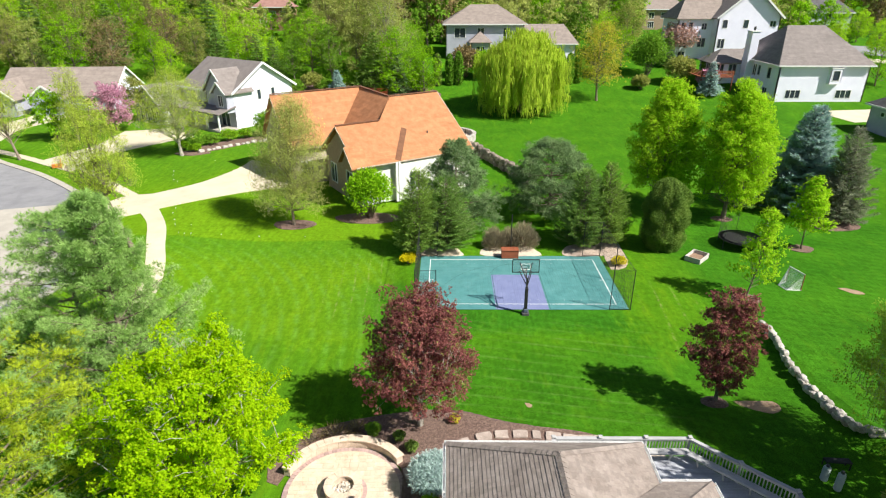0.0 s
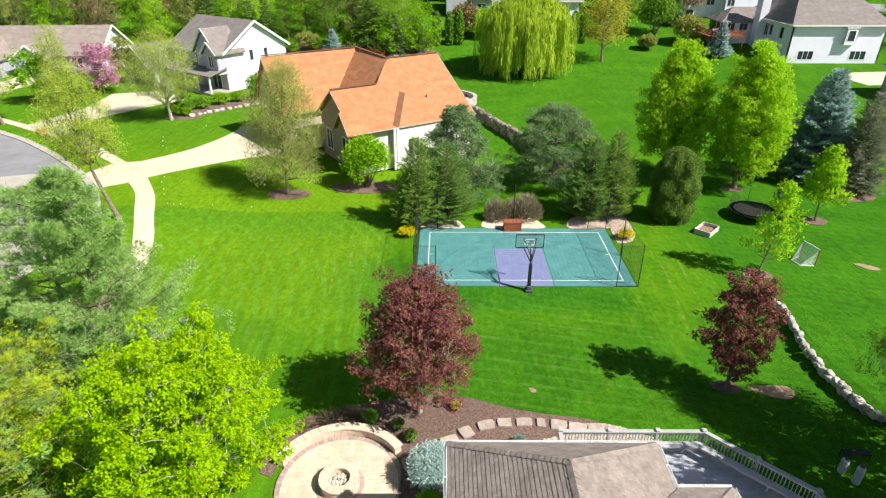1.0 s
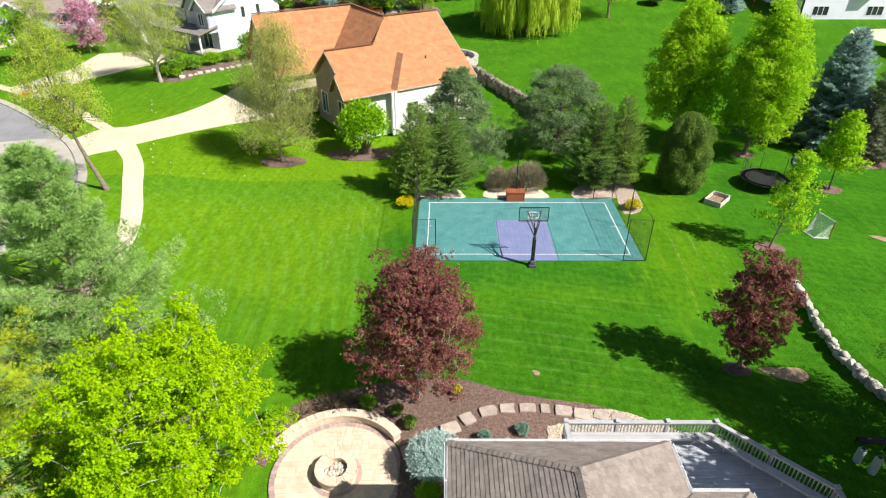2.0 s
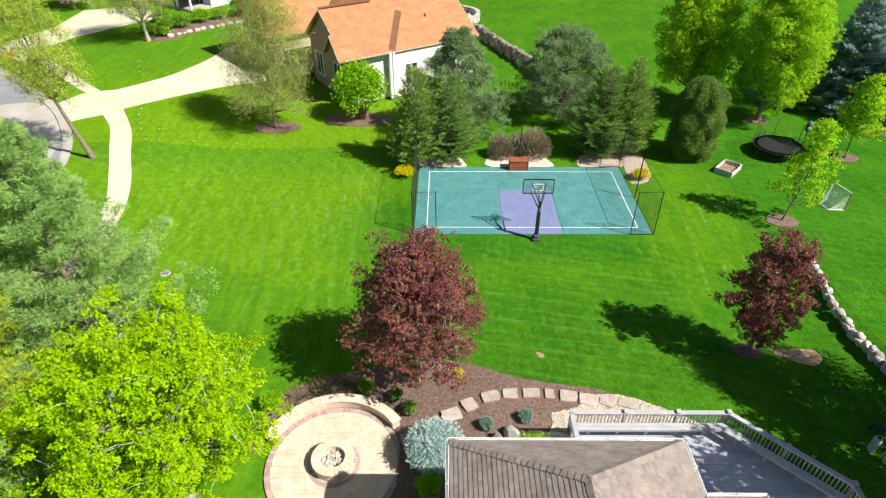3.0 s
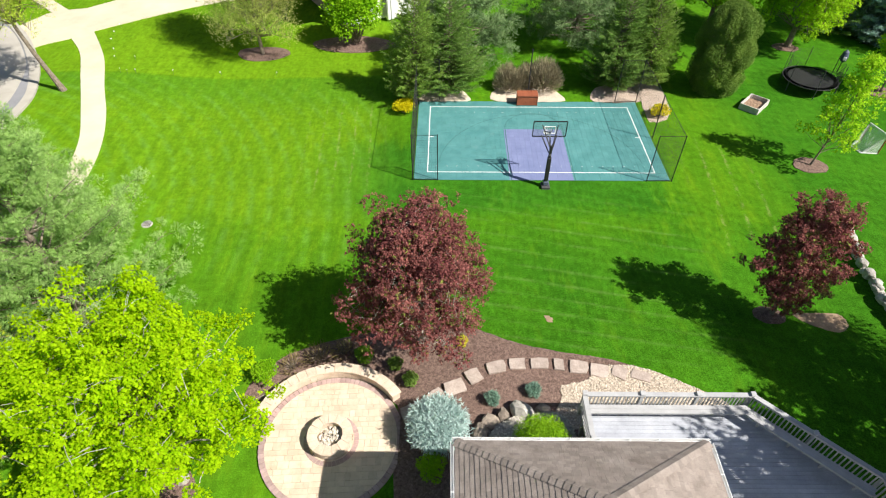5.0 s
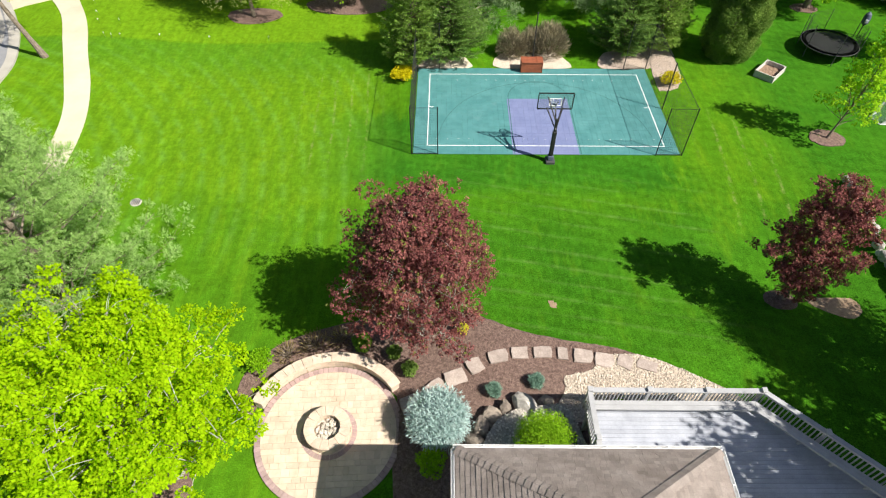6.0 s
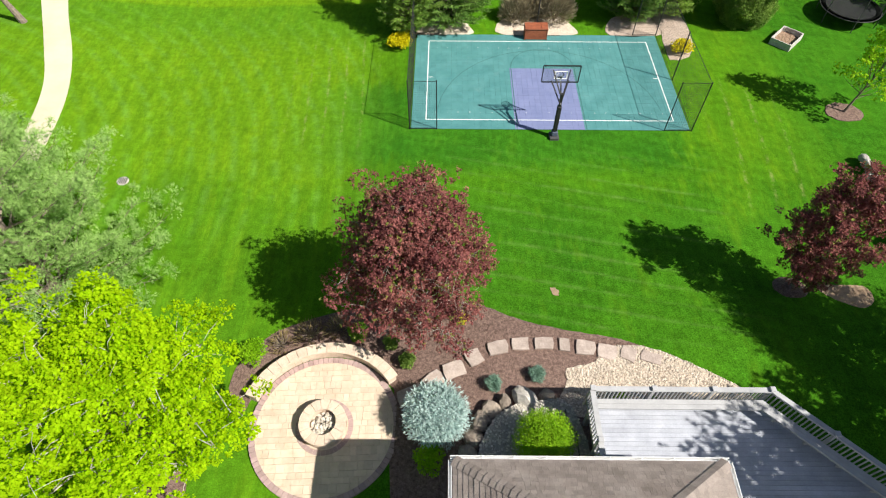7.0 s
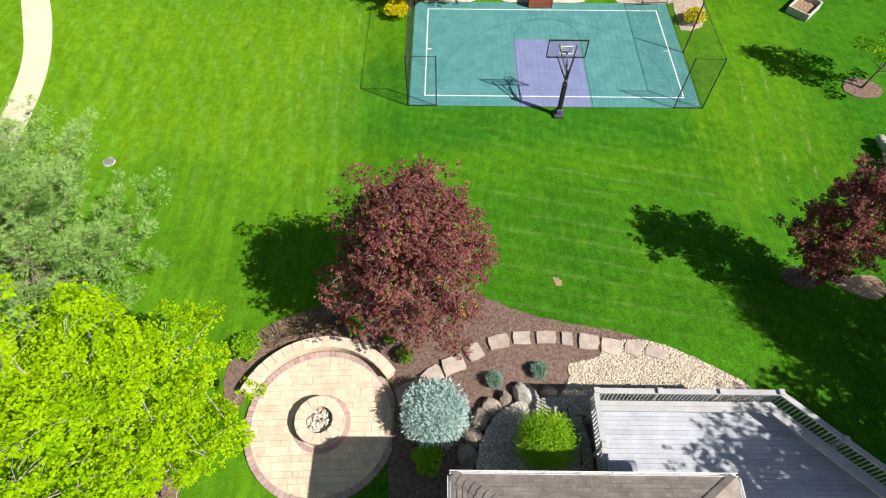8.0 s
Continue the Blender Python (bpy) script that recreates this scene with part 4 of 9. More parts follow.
def build_court():
    t = thing("sport_court", pose(0, CY, 0), "teal tiled sport court with violet key and white lines", "sport court", kind="structure")
    bm = bmesh.new()
    slab(bm, [(0, 0, CZ - 0.016), (CW, 0, CZ - 0.016), (CW, CD, CZ - 0.016), (0, CD, CZ - 0.016)], 0.3)
    part("slab", bm, M["courtbase"], t)
    nx, ny = 48, 28
    sx, sy = CW / nx, CD / ny
    g, e = 0.0015, 0.0025
    base = np.array([(g, g, -0.015), (sx - g, g, -0.015), (sx - g, sy - g, -0.015), (g, sy - g, -0.015), (g, g, -0.003), (sx - g, g, -0.003), (sx - g, sy - g, -0.003), (g, sy - g, -0.003), (g + e, g + e, 0), (sx - g - e, g + e, 0), (sx - g - e, sy - g - e, 0), (g + e, sy - g - e, 0)])
    quads = np.array([(0, 1, 5, 4), (1, 2, 6, 5), (2, 3, 7, 6), (3, 0, 4, 7), (4, 5, 9, 8), (5, 6, 10, 9), (6, 7, 11, 10), (7, 4, 8, 11), (8, 9, 10, 11)])
    me = {m: array_mesh("tile", base, quads) for m in ("court", "key")}
    for m in me:
        me[m].materials.append(M[m])
    rest = {"court": [], "key": []}
    for j in range(ny):
        for i in range(nx):
            cx, cy = (i + 0.5) * sx, (j + 0.5) * sy
            m = "key" if KX0 < cx < KX1 and CY + cy < KY else "court"
            if j < 6:
                ob = new("tile", me[m])
                ob.parent = t
                ob.matrix_basis = pose(i * sx, j * sy, CZ)
            else:
                rest[m].append((i * sx, j * sy, CZ))
    for m, cells in rest.items():
        v = np.concatenate([base + c for c in cells])
        f = np.concatenate([quads + 12 * i for i in range(len(cells))])
        tagged(link_mesh("tile_field", array_mesh("tile_field", v, f), M[m], t), kind="stuff")
    def line(name, pts, w, material, z=CZ + 0.004):
        bm = bmesh.new()
        ps = [Vector((*p, 0)) for p in pts]
        ls, rs = [], []
        for i, p in enumerate(ps):
            d = (ps[min(i + 1, len(ps) - 1)] - ps[max(i - 1, 0)]).normalized()
            nrm = Vector((-d.y, d.x, 0)) * w / 2
            ls.append(bm.verts.new((p + nrm + Vector((0, 0, z)))))
            rs.append(bm.verts.new((p - nrm + Vector((0, 0, z)))))
        for i in range(len(ps) - 1):
            bm.faces.new((rs[i], rs[i + 1], ls[i + 1], ls[i]))
        part(name, bm, material, t)
    x0, x1, y0, y1 = 0.77, 13.93, 0.73, 7.98
    w = 0.05
    line("line", [(x0 - w / 2, y0), (x1 + w / 2, y0)], w, M["line"])
    line("line", [(x0 - w / 2, y1), (x1 + w / 2, y1)], w, M["line"])
    line("line", [(x0, y0 + w / 2), (x0, y1 - w / 2)], w, M["line"])
    line("line", [(x1, y0 + w / 2), (x1, y1 - w / 2)], w, M["line"])
    line("line", [(x0 + 0.03, 4.4), (x0 + 0.3, 4.4)], 0.05, M["line"])
    line("line", [(x1 - 0.3, 4.4), (x1 - 0.03, 4.4)], 0.05, M["line"])
    for ty in (1.33, 7.30):
        for k in range(21):
            tx = x0 + 0.48 + 0.61 * k
            line("tick_mark", [(tx, ty), (tx + 0.06, ty)], 0.02, M["line"])
    cx = (KX0 + KX1) / 2
    fy = KY - CY
    line("dark_line", [(KX0, 0.02), (KX0, fy)], 0.04, M["lineblack"], CZ + 0.006)
    line("dark_line", [(KX1, 0.02), (KX1, fy)], 0.04, M["lineblack"], CZ + 0.006)
    line("dark_line", [(cx + 1.83 * math.cos(a), fy + 1.83 * math.sin(a)) for a in np.arange(0, 3.15, 0.1)], 0.035, M["lineblack"], CZ + 0.006)
    line("dark_line", [(cx + 6.05 * math.cos(a), 1.0 + 6.05 * math.sin(a)) for a in np.arange(0.1, 3.05, 0.06)], 0.03, M["lineblack"], CZ + 0.006)


build_court()


def build_hoop():
    t = thing("basketball_hoop", pose(7.42, 41.45, 0.0), "black basketball hoop with glass backboard on padded post", "basketball hoop")
    bm = bevel_box(-0.24, 0.24, -0.28, 0.24, -0.05, 0.16, 0.02)
    part("footing", bm, M["darkgrey"], t, "dark grey footing block")
    part("base_pad", bevel_box(-0.15, 0.15, -0.15, 0.15, 0.162, 0.42, 0.03), M["padblue"], t, "slate blue base pad")
    bm = bmesh.new()
    box(bm, -0.065, 0.065, -0.065, 0.065, 0.16, 2.72)
    part("post", bm, M["black"], t)
    part("post_pad", bevel_box(-0.105, 0.105, -0.105, 0.105, 0.43, 2.0, 0.03), M["black"], t, "padded black sleeve")
    for sx in (-1, 1):
        bm = bmesh.new()
        bar(bm, (sx * 0.06, 0.06, 2.62), (sx * 0.42, 0.98, 3.38), 0.05)
        bar(bm, (sx * 0.06, 0.06, 2.22), (sx * 0.42, 0.98, 2.76), 0.05)
        part("arm", bm, M["black"], t)
    bm = bmesh.new()
    bar(bm, (0, -0.12, 2.15), (0, 0.75, 2.85), 0.07)
    part("lift_strut", bm, M["darkgrey"], t)
    x, y, z0, z1 = 0.87, 1.02, 2.68, 3.55
    bm = bmesh.new()
    box(bm, -x, x, y - 0.012, y + 0.012, z0, z1)
    bb = part("backboard", bm, M["clear"], t, "smoky glass backboard")
    for nm, a, b, wdt in (("top_rail", (-x - 0.03, y, z1 + 0.03), (x + 0.03, y, z1 + 0.03), 0.05), ("bottom_rail", (-x - 0.03, y, z0 - 0.03), (x + 0.03, y, z0 - 0.03), 0.05), ("side_rail", (-x - 0.03, y, z0), (-x - 0.03, y, z1), 0.045), ("side_rail", (x + 0.03, y, z0), (x + 0.03, y, z1), 0.045)):
        bm = bmesh.new()
        bar(bm, a, b, wdt)
        part(nm, bm, M["black"], bb)
    for nm, a, b in (("target_line", (-0.3, 3.27), (0.3, 3.27)), ("target_line", (-0.3, 2.86), (0.3, 2.86)), ("target_line", (-0.3, 2.86), (-0.3, 3.27)), ("target_line", (0.3, 2.86), (0.3, 3.27))):
        bm = bmesh.new()
        bar(bm, (a[0], y - 0.016, a[1]), (b[0], y - 0.016, b[1]), 0.05, 0.006)
        part(nm, bm, M["line"], bb)
    bm = bmesh.new()
    ring = [(0.23 * math.cos(a), y + 0.40 + 0.23 * math.sin(a), 2.83) for a in np.arange(0, 6.4, 0.2618)]
    tube(bm, ring, 0.014, 6, False)
    box(bm, -0.10, 0.10, y + 0.015, y + 0.18, 2.81, 2.84)
    rim = part("rim", bm, M["darkgrey"], t)
    bm = bmesh.new()
    for k in range(12):
        a, b = 6.2832 * k / 12, 6.2832 * (k + 0.5) / 12
        for s in (1, -1):
            bar(bm, (0.22 * math.cos(a), y + 0.40 + 0.22 * math.sin(a), 2.82), (0.13 * math.cos(a + s * 0.5), y + 0.40 + 0.13 * math.sin(a + s * 0.5), 2.42), 0.012)
    part("hoop_net", bm, M["whiteplastic"], rim)


build_hoop()


def net_panel(parent, a, b, h, pole_ends=(1, 1)):
    a, b = Vector((*a, 0)), Vector((*b, 0))
    d = b - a
    bm = bmesh.new()
    n, m = max(2, int(d.length / 0.11)), int(h / 0.11)
    for i in range(1, n):
        p = a + d * i / n
        bar(bm, p + Vector((0, 0, 0.06)), p + Vector((0, 0, h)), 0.004)
    for j in range(1, m):
        bar(bm, a + Vector((0, 0, h * j / m)), b + Vector((0, 0, h * j / m)), 0.004)
    part("netting", bm, M["net"], parent, "fine black netting")
    for nm, z in (("top_cable", h), ("bottom_cable", 0.06)):
        bm = bmesh.new()
        bar(bm, a + Vector((0, 0, z)), b + Vector((0, 0, z)), 0.02)
        part(nm, bm, M["black"], parent)
    for p, on in ((a, pole_ends[0]), (b, pole_ends[1])):
        if on:
            bm = bmesh.new()
            tube(bm, [p + Vector((0, 0, -0.02)), p + Vector((0, 0, h + 0.05))], 0.028, 8)
            part("post", bm, M["black"], parent)


for x, s, lab in ((-0.06, 1, "tall black ball netting on posts at the west end"), (14.69, -1, "tall black ball netting on posts at the east end")):
    f = thing("court_fence", pose(x, 0, 0), lab, "net fence", "net fences of the court")
    net_panel(f, (0, 41.98), (0, 50.74), 3.0)
    net_panel(f, (0, 41.98), (s * 1.42, 41.98), 3.0, (0, 1))
    net_panel(f, (0, 50.74), (s * 1.42, 50.74), 3.0, (0, 1))
    if s < 0:
        bm = bmesh.new()
        tube(bm, [(0, 46.3, -0.02), (0, 46.3, 3.05)], 0.035, 8)
        part("post", bm, M["black"], f)
t = thing("net_post", pose(7.41, 51.35, 0), "slim black post behind the storage box", "post")
bm = bmesh.new()
tube(bm, [(0, 0, -0.02), (0, 0, 3.4)], 0.04, 8)
part("pole", bm, M["black"], t)
bm = bmesh.new()
tube(bm, [(0, 0, 3.4), (0, 0, 3.44)], 0.05, 8)
part("cap", bm, M["black"], t)


def build_ball_box():
    t = thing("storage_box", pose(7.25, 50.5, CZ), "red-brown stained wooden storage box at court's edge", "storage box")
    for i in range(5):
        part("board", bevel_box(-0.64, 0.64, -0.34, -0.31, 0.03 + 0.13 * i, 0.155 + 0.13 * i, 0.006), M["redwood"], t)
        part("board", bevel_box(-0.64, 0.64, 0.31, 0.34, 0.03 + 0.13 * i, 0.155 + 0.13 * i, 0.006), M["redwood"], t)
    for sx in (-1, 1):
        part("end_panel", bevel_box(sx * 0.61 - 0.015, sx * 0.61 + 0.015, -0.308, 0.308, 0.0, 0.68, 0.006), M["redwood"], t)
        part("corner_post", bevel_box(sx * 0.66 - 0.02, sx * 0.66 + 0.02, -0.36, 0.36, 0.0, 0.68, 0.006), M["redwood"], t)
    ld = part("lid", bevel_box(-0.70, 0.70, -0.38, 0.38, 0.69, 0.73, 0.01), M["redwood"], t)
    for k in range(4):
        part("lid_board", bevel_box(-0.69, 0.69, -0.37 + 0.187 * k, -0.19 + 0.187 * k, 0.731, 0.748, 0.006), M["redwood"], ld)
    part("hinge_batten", bevel_box(0.30, 0.36, -0.37, 0.37, 0.749, 0.77, 0.005), M["redwood"], ld)


build_ball_box()


def build_sandbox():
    t = thing("raised_planter", pose(22.45, 50.2, 0, 0, 0, 46) @ Matrix.Scale(0.84, 4), "weathered timber raised bed filled with soil", "raised bed")
    for sy in (-1, 1):
        for k in range(3):
            part("board", bevel_box(-1.0, 1.0, sy * 0.72 - 0.03, sy * 0.72 + 0.03, 0.17 * k, 0.165 + 0.17 * k, 0.008), M["timber"], t)
    for sx in (-1, 1):
        for k in range(3):
            part("board", bevel_box(sx * 1.03 - 0.03, sx * 1.03 + 0.03, -0.75, 0.75, 0.17 * k, 0.165 + 0.17 * k, 0.008), M["timber"], t)
        for sy in (-1, 1):
            part("corner_post", bevel_box(sx * 0.95 - 0.05, sx * 0.95 + 0.05, sy * 0.64 - 0.05, sy * 0.64 + 0.05, 0, 0.5, 0.01), M["timber"], t)
    bm = bmesh.new()
    bmesh.ops.create_grid(bm, x_segments=16, y_segments=12, size=1)
    for v in bm.verts:
        v.co = Vector((v.co.x * 0.99, v.co.y * 0.685, 0.16 + 0.07 * noise.noise(v.co * 4)))
    part("soil", bm, M["sand"], t, "loose brown soil")


build_sandbox()


def build_trampoline():
    t = thing("trampoline", pose(27.2, 52.9, gz(27.3, 52.9)) @ Matrix.Scale(0.84, 4), "round black trampoline with netting enclosure on the lawn", "trampoline")
    n = 40
    bm = bmesh.new()
    slab(bm, [(1.75 * math.cos(6.2832 * i / n), 1.75 * math.sin(6.2832 * i / n), 0.88) for i in range(n)], 0.012)
    part("jumping_mat", bm, M["black"], t)
    bm = bmesh.new()
    tube(bm, [(2.12 * math.cos(6.2832 * i / n), 2.12 * math.sin(6.2832 * i / n), 0.88) for i in range(n + 1)], 0.035, 8, False)
    part("frame", bm, M["darkgrey"], t)
    bm = bmesh.new()
    for i in range(n):
        a0, a1 = 6.2832 * i / n, 6.2832 * (i + 1) / n
        v = [bm.verts.new((r * math.cos(a), r * math.sin(a), 0.915 - abs(r - 1.95) * 0.1)) for r, a in ((1.74, a0), (2.16, a0), (2.16, a1), (1.74, a1))]
        bm.faces.new(v)
    bmesh.ops.solidify(bm, geom=bm.faces[:], thickness=0.02)
    part("safety_pad", bm, M["padblue"], t, "dark blue-grey safety pad")
    for i in range(48):
        a = 6.2832 * i / 48
        bm = bmesh.new()
        bar(bm, (1.73 * math.cos(a), 1.73 * math.sin(a), 0.86), (2.1 * math.cos(a), 2.1 * math.sin(a), 0.86), 0.02)
        part("spring", bm, M["whiteplastic"], t)
    for i in range(6):
        a = 6.2832 * (i + 0.3) / 6
        x, y = 2.12 * math.cos(a), 2.12 * math.sin(a)
        bm = bmesh.new()
        tube(bm, [(x, y, 0), (x, y, 0.86)], 0.03, 8)
        part("leg", bm, M["darkgrey"], t)
        bm = bmesh.new()
        tube(bm, [(x * 1.02, y * 1.02, 0.3), (x * 1.02, y * 1.02, 2.6)], 0.025, 8)
        part("net_pole", bm, M["darkgrey"], t)
    bm = bmesh.new()
    for i in range(90):
        a = 6.2832 * i / 90
        bar(bm, (1.98 * math.cos(a), 1.98 * math.sin(a), 0.95), (1.98 * math.cos(a), 1.98 * math.sin(a), 2.55), 0.006)
    for j in range(17):
        tube(bm, [(1.98 * math.cos(6.2832 * i / 30), 1.98 * math.sin(6.2832 * i / 30), 0.95 + 0.1 * j) for i in range(31)], 0.003, 3, False)
    part("safety_net", bm, M["net"], t)


build_trampoline()


def build_goal():
    t = thing("sports_goal", pose(27.75, 45.5, gz(27.7, 45.5), 0, 0, 14), "small white-netted goal with red frame on the lawn", "sports goal")
    w, h, d = 0.72, 1.3, 0.95
    for nm, a, b in (("post", (0, -w, 0), (0, -w, h)), ("post", (0, w, 0), (0, w, h)), ("crossbar", (0, -w, h), (0, w, h)), ("ground_bar", (0, -w, 0.03), (-d, -0.4, 0.03)), ("ground_bar", (0, w, 0.03), (-d, 0.4, 0.03)), ("ground_bar", (-d, -0.4, 0.03), (-d, 0.4, 0.03))):
        bm = bmesh.new()
        tube(bm, [a, b], 0.035, 8)
        part(nm, bm, M["redwood"] if nm == "post" else M["whiteplastic"], t)
    bm = bmesh.new()
    A, B, C, D = Vector((0, -w, h)), Vector((0, w, h)), Vector((-d, 0.4, 0)), Vector((-d, -0.4, 0))
    E2, F2 = Vector((0, -w, 0)), Vector((0, w, 0))
    sag = lambda p, u, v: p + Vector((-0.12, 0, -0.1)) * math.sin(3.14 * u) * math.sin(3.14 * v)
    n = 22
    for i in range(n + 1):
        u = i / n
        for j in range(n):
            v0, v1 = j / n, (j + 1) / n
            q = lambda uu, vv: sag(A.lerp(B, uu).lerp(D.lerp(C, uu), vv), uu, vv)
            bar(bm, q(u, v0), q(u, v1), 0.012)
            bar(bm, q(v0, u), q(v1, u), 0.012)
    for P, Q, R in ((A, D, E2), (B, C, F2)):
        for i in range(12):
            u = i / 12
            bar(bm, P.lerp(Q, u), R.lerp(Q, u), 0.012)
            bar(bm, P.lerp(R, u), P.lerp(R, u).lerp(Q, 1 - 0.02), 0.012)
    part("goal_net", bm, M["whiteplastic"], t, "slack white netting")


build_goal()


# ---- deck and near house ----
DZ = 2.10
DECK = [(6.62, 21.3), (10.3, 21.3), (10.3, 18.6), (15.1, 18.6), (15.1, 23.4), (12.2, 26.2), (6.62, 26.2)]


def half_planes(poly):
    out = []
    for i, p in enumerate(poly):
        q = poly[(i + 1) % len(poly)]
        nx, ny = q[1] - p[1], p[0] - q[0]
        out.append((nx, ny, nx * p[0] + ny * p[1]))
    return out


def build_deck():
    t = thing("deck", pose(0, 0, 0), "weathered light grey wooden deck with built-in benches", "deck", kind="structure")
    hp = half_planes([(6.62, 21.2), (15.1, 21.2), (15.1, 23.4), (12.2, 26.2), (6.62, 26.2)])
    low = half_planes([(10.3, 18.6), (15.1, 18.6), (15.1, 22.0), (10.3, 22.0)])
    y = 18.6
    while y < 26.25:
        poly = clip_poly([(6.6, y + 0.004), (15.2, y + 0.004), (15.2, y + 0.139), (6.6, y + 0.139)], hp if y > 21.25 else low)
        if poly:
            bm = bmesh.new()
            slab(bm, [(px, py, DZ) for px, py in poly], 0.03)
            part("deck_board", bm, M["deck"], t)
        y += 0.143
    bm = bmesh.new()
    slab(bm, [(px, py, DZ - 0.05) for px, py in DECK], 0.02)
    for i in range(len(DECK)):
        a, b = DECK[i], DECK[(i + 1) % len(DECK)]
        bar(bm, (a[0], a[1], DZ - 0.17), (b[0], b[1], DZ - 0.17), 0.05, 0.26)
    part("rim_joist", bm, M["deckrail"], t)
    for x, y in ((6.75, 26.0), (9.4, 26.0), (12.0, 26.0), (14.9, 23.5), (13.5, 24.8)):
        part("support_post", bevel_box(x - 0.08, x + 0.08, y - 0.08, y + 0.08, gz(x, y) - 0.1, DZ - 0.06, 0.008), M["deckrail"], t)
    # benches along the railing: a broad mitred seat of two planks, a front apron and sloping brackets
    corner, out1, out2 = Vector((12.04, 26.06, 0)), Vector((6.74, 26.06, 0)), Vector((15.0, 23.22, 0))
    d2 = (out2 - corner).normalized()
    mitre = Vector((-math.tan(radians(21.9)), -1.0, 0))
    n2 = Vector((d2.y, -d2.x, 0))
    sz = DZ + 0.58
    for end, d, nrm in ((out1, Vector((-1, 0, 0)), Vector((0, -1, 0))), (out2, d2, n2)):
        be = thing("deck_bench", Matrix.Identity(4), "built-in grey plank bench along the deck railing", "bench", "deck benches")
        for k in (0, 1):
            f0, f1 = 0.165 * k + 0.004, 0.165 * k + 0.161
            c0, c1 = corner + mitre * f0 + d * 0.004, corner + mitre * f1 + d * 0.004
            quad = [c0, end + nrm * f0, end + nrm * f1, c1]
            bm = bmesh.new()
            slab(bm, [(p.x, p.y, sz) for p in (quad if nrm.y > -0.99 else quad[::-1])], 0.04)
            bmesh.ops.recalc_face_normals(bm, faces=bm.faces[:])
            part("seat_plank", bm, M["deckrail"], be)
        bm = bmesh.new()
        bar(bm, corner + mitre * 0.295 + Vector((0, 0, sz - 0.075)), end + nrm * 0.295 + Vector((0, 0, sz - 0.075)), 0.035, 0.06)
        part("apron", bm, M["deckrail"], be)
        n = int((end - corner).length / 0.95)
        for k in range(n):
            p = corner.lerp(end, (k + 0.6) / n)
            bm = bmesh.new()
            bar(bm, p + nrm * 0.06 + Vector((0, 0, DZ + 0.02)), p + nrm * 0.27 + Vector((0, 0, sz - 0.05)), 0.07)
            part("bracket", bm, M["deckrail"], be)
    # railing
    r = thing("deck_railing", Matrix.Identity(4), "grey painted wooden railing with square balusters round the deck", "railing")
    RT = 3.03
    runs = (((6.55, 22.95), (6.55, 26.24)), ((6.55, 26.24), (12.23, 26.24)), ((12.23, 26.24), (15.17, 23.42)), ((15.17, 23.42), (15.17, 18.7)))
    for a, b in runs:
        a, b = Vector((*a, 0)), Vector((*b, 0))
        L = (b - a).length
        d = (b - a) / L
        for nm, z, w, h in (("top_rail", RT, 0.17, 0.045), ("upper_rail", RT - 0.09, 0.05, 0.09), ("lower_rail", DZ + 0.10, 0.05, 0.09)):
            bm = bmesh.new()
            m = Matrix.Translation(a + Vector((0, 0, z))) @ pose(0, 0, 0, 0, 0, math.degrees(math.atan2(d.y, d.x)))
            box(bm, 0.03, L - 0.03, -w / 2, w / 2, -h / 2, h / 2, m)
            part(nm, bm, M["deckrail"], r)
        bm0 = bevel_box(-0.02, 0.02, -0.02, 0.02, 0, RT - 0.14 - DZ - 0.14, 0.003)
        me = bpy.data.meshes.new("baluster")
        bm0.to_mesh(me)
        bm0.free()
        me.materials.append(M["deckrail"])
        n = int(L / 0.125)
        for k in range(1, n):
            ob = new("baluster", me)
            ob.parent = r
            p = a + (b - a) * k / n
            ob.matrix_basis = pose(p.x, p.y, DZ + 0.14, 0, 0, math.degrees(math.atan2(d.y, d.x)))
    for p in ((6.55, 26.24), (8.5, 26.24), (10.4, 26.24), (12.23, 26.24), (13.7, 24.83), (15.17, 23.42), (6.55, 24.6), (6.55, 22.95), (15.17, 21.4)):
        po = part("post", bevel_box(p[0] - 0.05, p[0] + 0.05, p[1] - 0.05, p[1] + 0.05, DZ - 0.3, RT + 0.06, 0.006), M["deckrail"], r)
        cp = part("post_cap", bevel_box(p[0] - 0.09, p[0] + 0.09, p[1] - 0.09, p[1] + 0.09, RT + 0.061, RT + 0.115, 0.015), M["deckrail"], po)


build_deck()
g = thing("grill", pose(6.95, 23.9, DZ), "barbecue grill under a lavender-grey cover on the deck", "grill")
part("cart", bevel_box(-0.45, 0.45, -0.26, 0.26, 0.05, 0.82, 0.03), M["cover"], g)
bm = bmesh.new()
bmesh.ops.create_cone(bm, cap_ends=True, segments=20, radius1=0.3, radius2=0.3, depth=0.84, matrix=pose(0, 0, 0.83, 0, 90, 0))
part("hood", bm, M["cover"], g)
bm = bmesh.new()
tube(bm, [(-0.3, -0.31, 1.0), (0.3, -0.31, 1.0)], 0.015, 6)
part("handle", bm, M["whiteplastic"], g)

EZ = 5.57
APEX = (5.5, 20.9, 7.33)


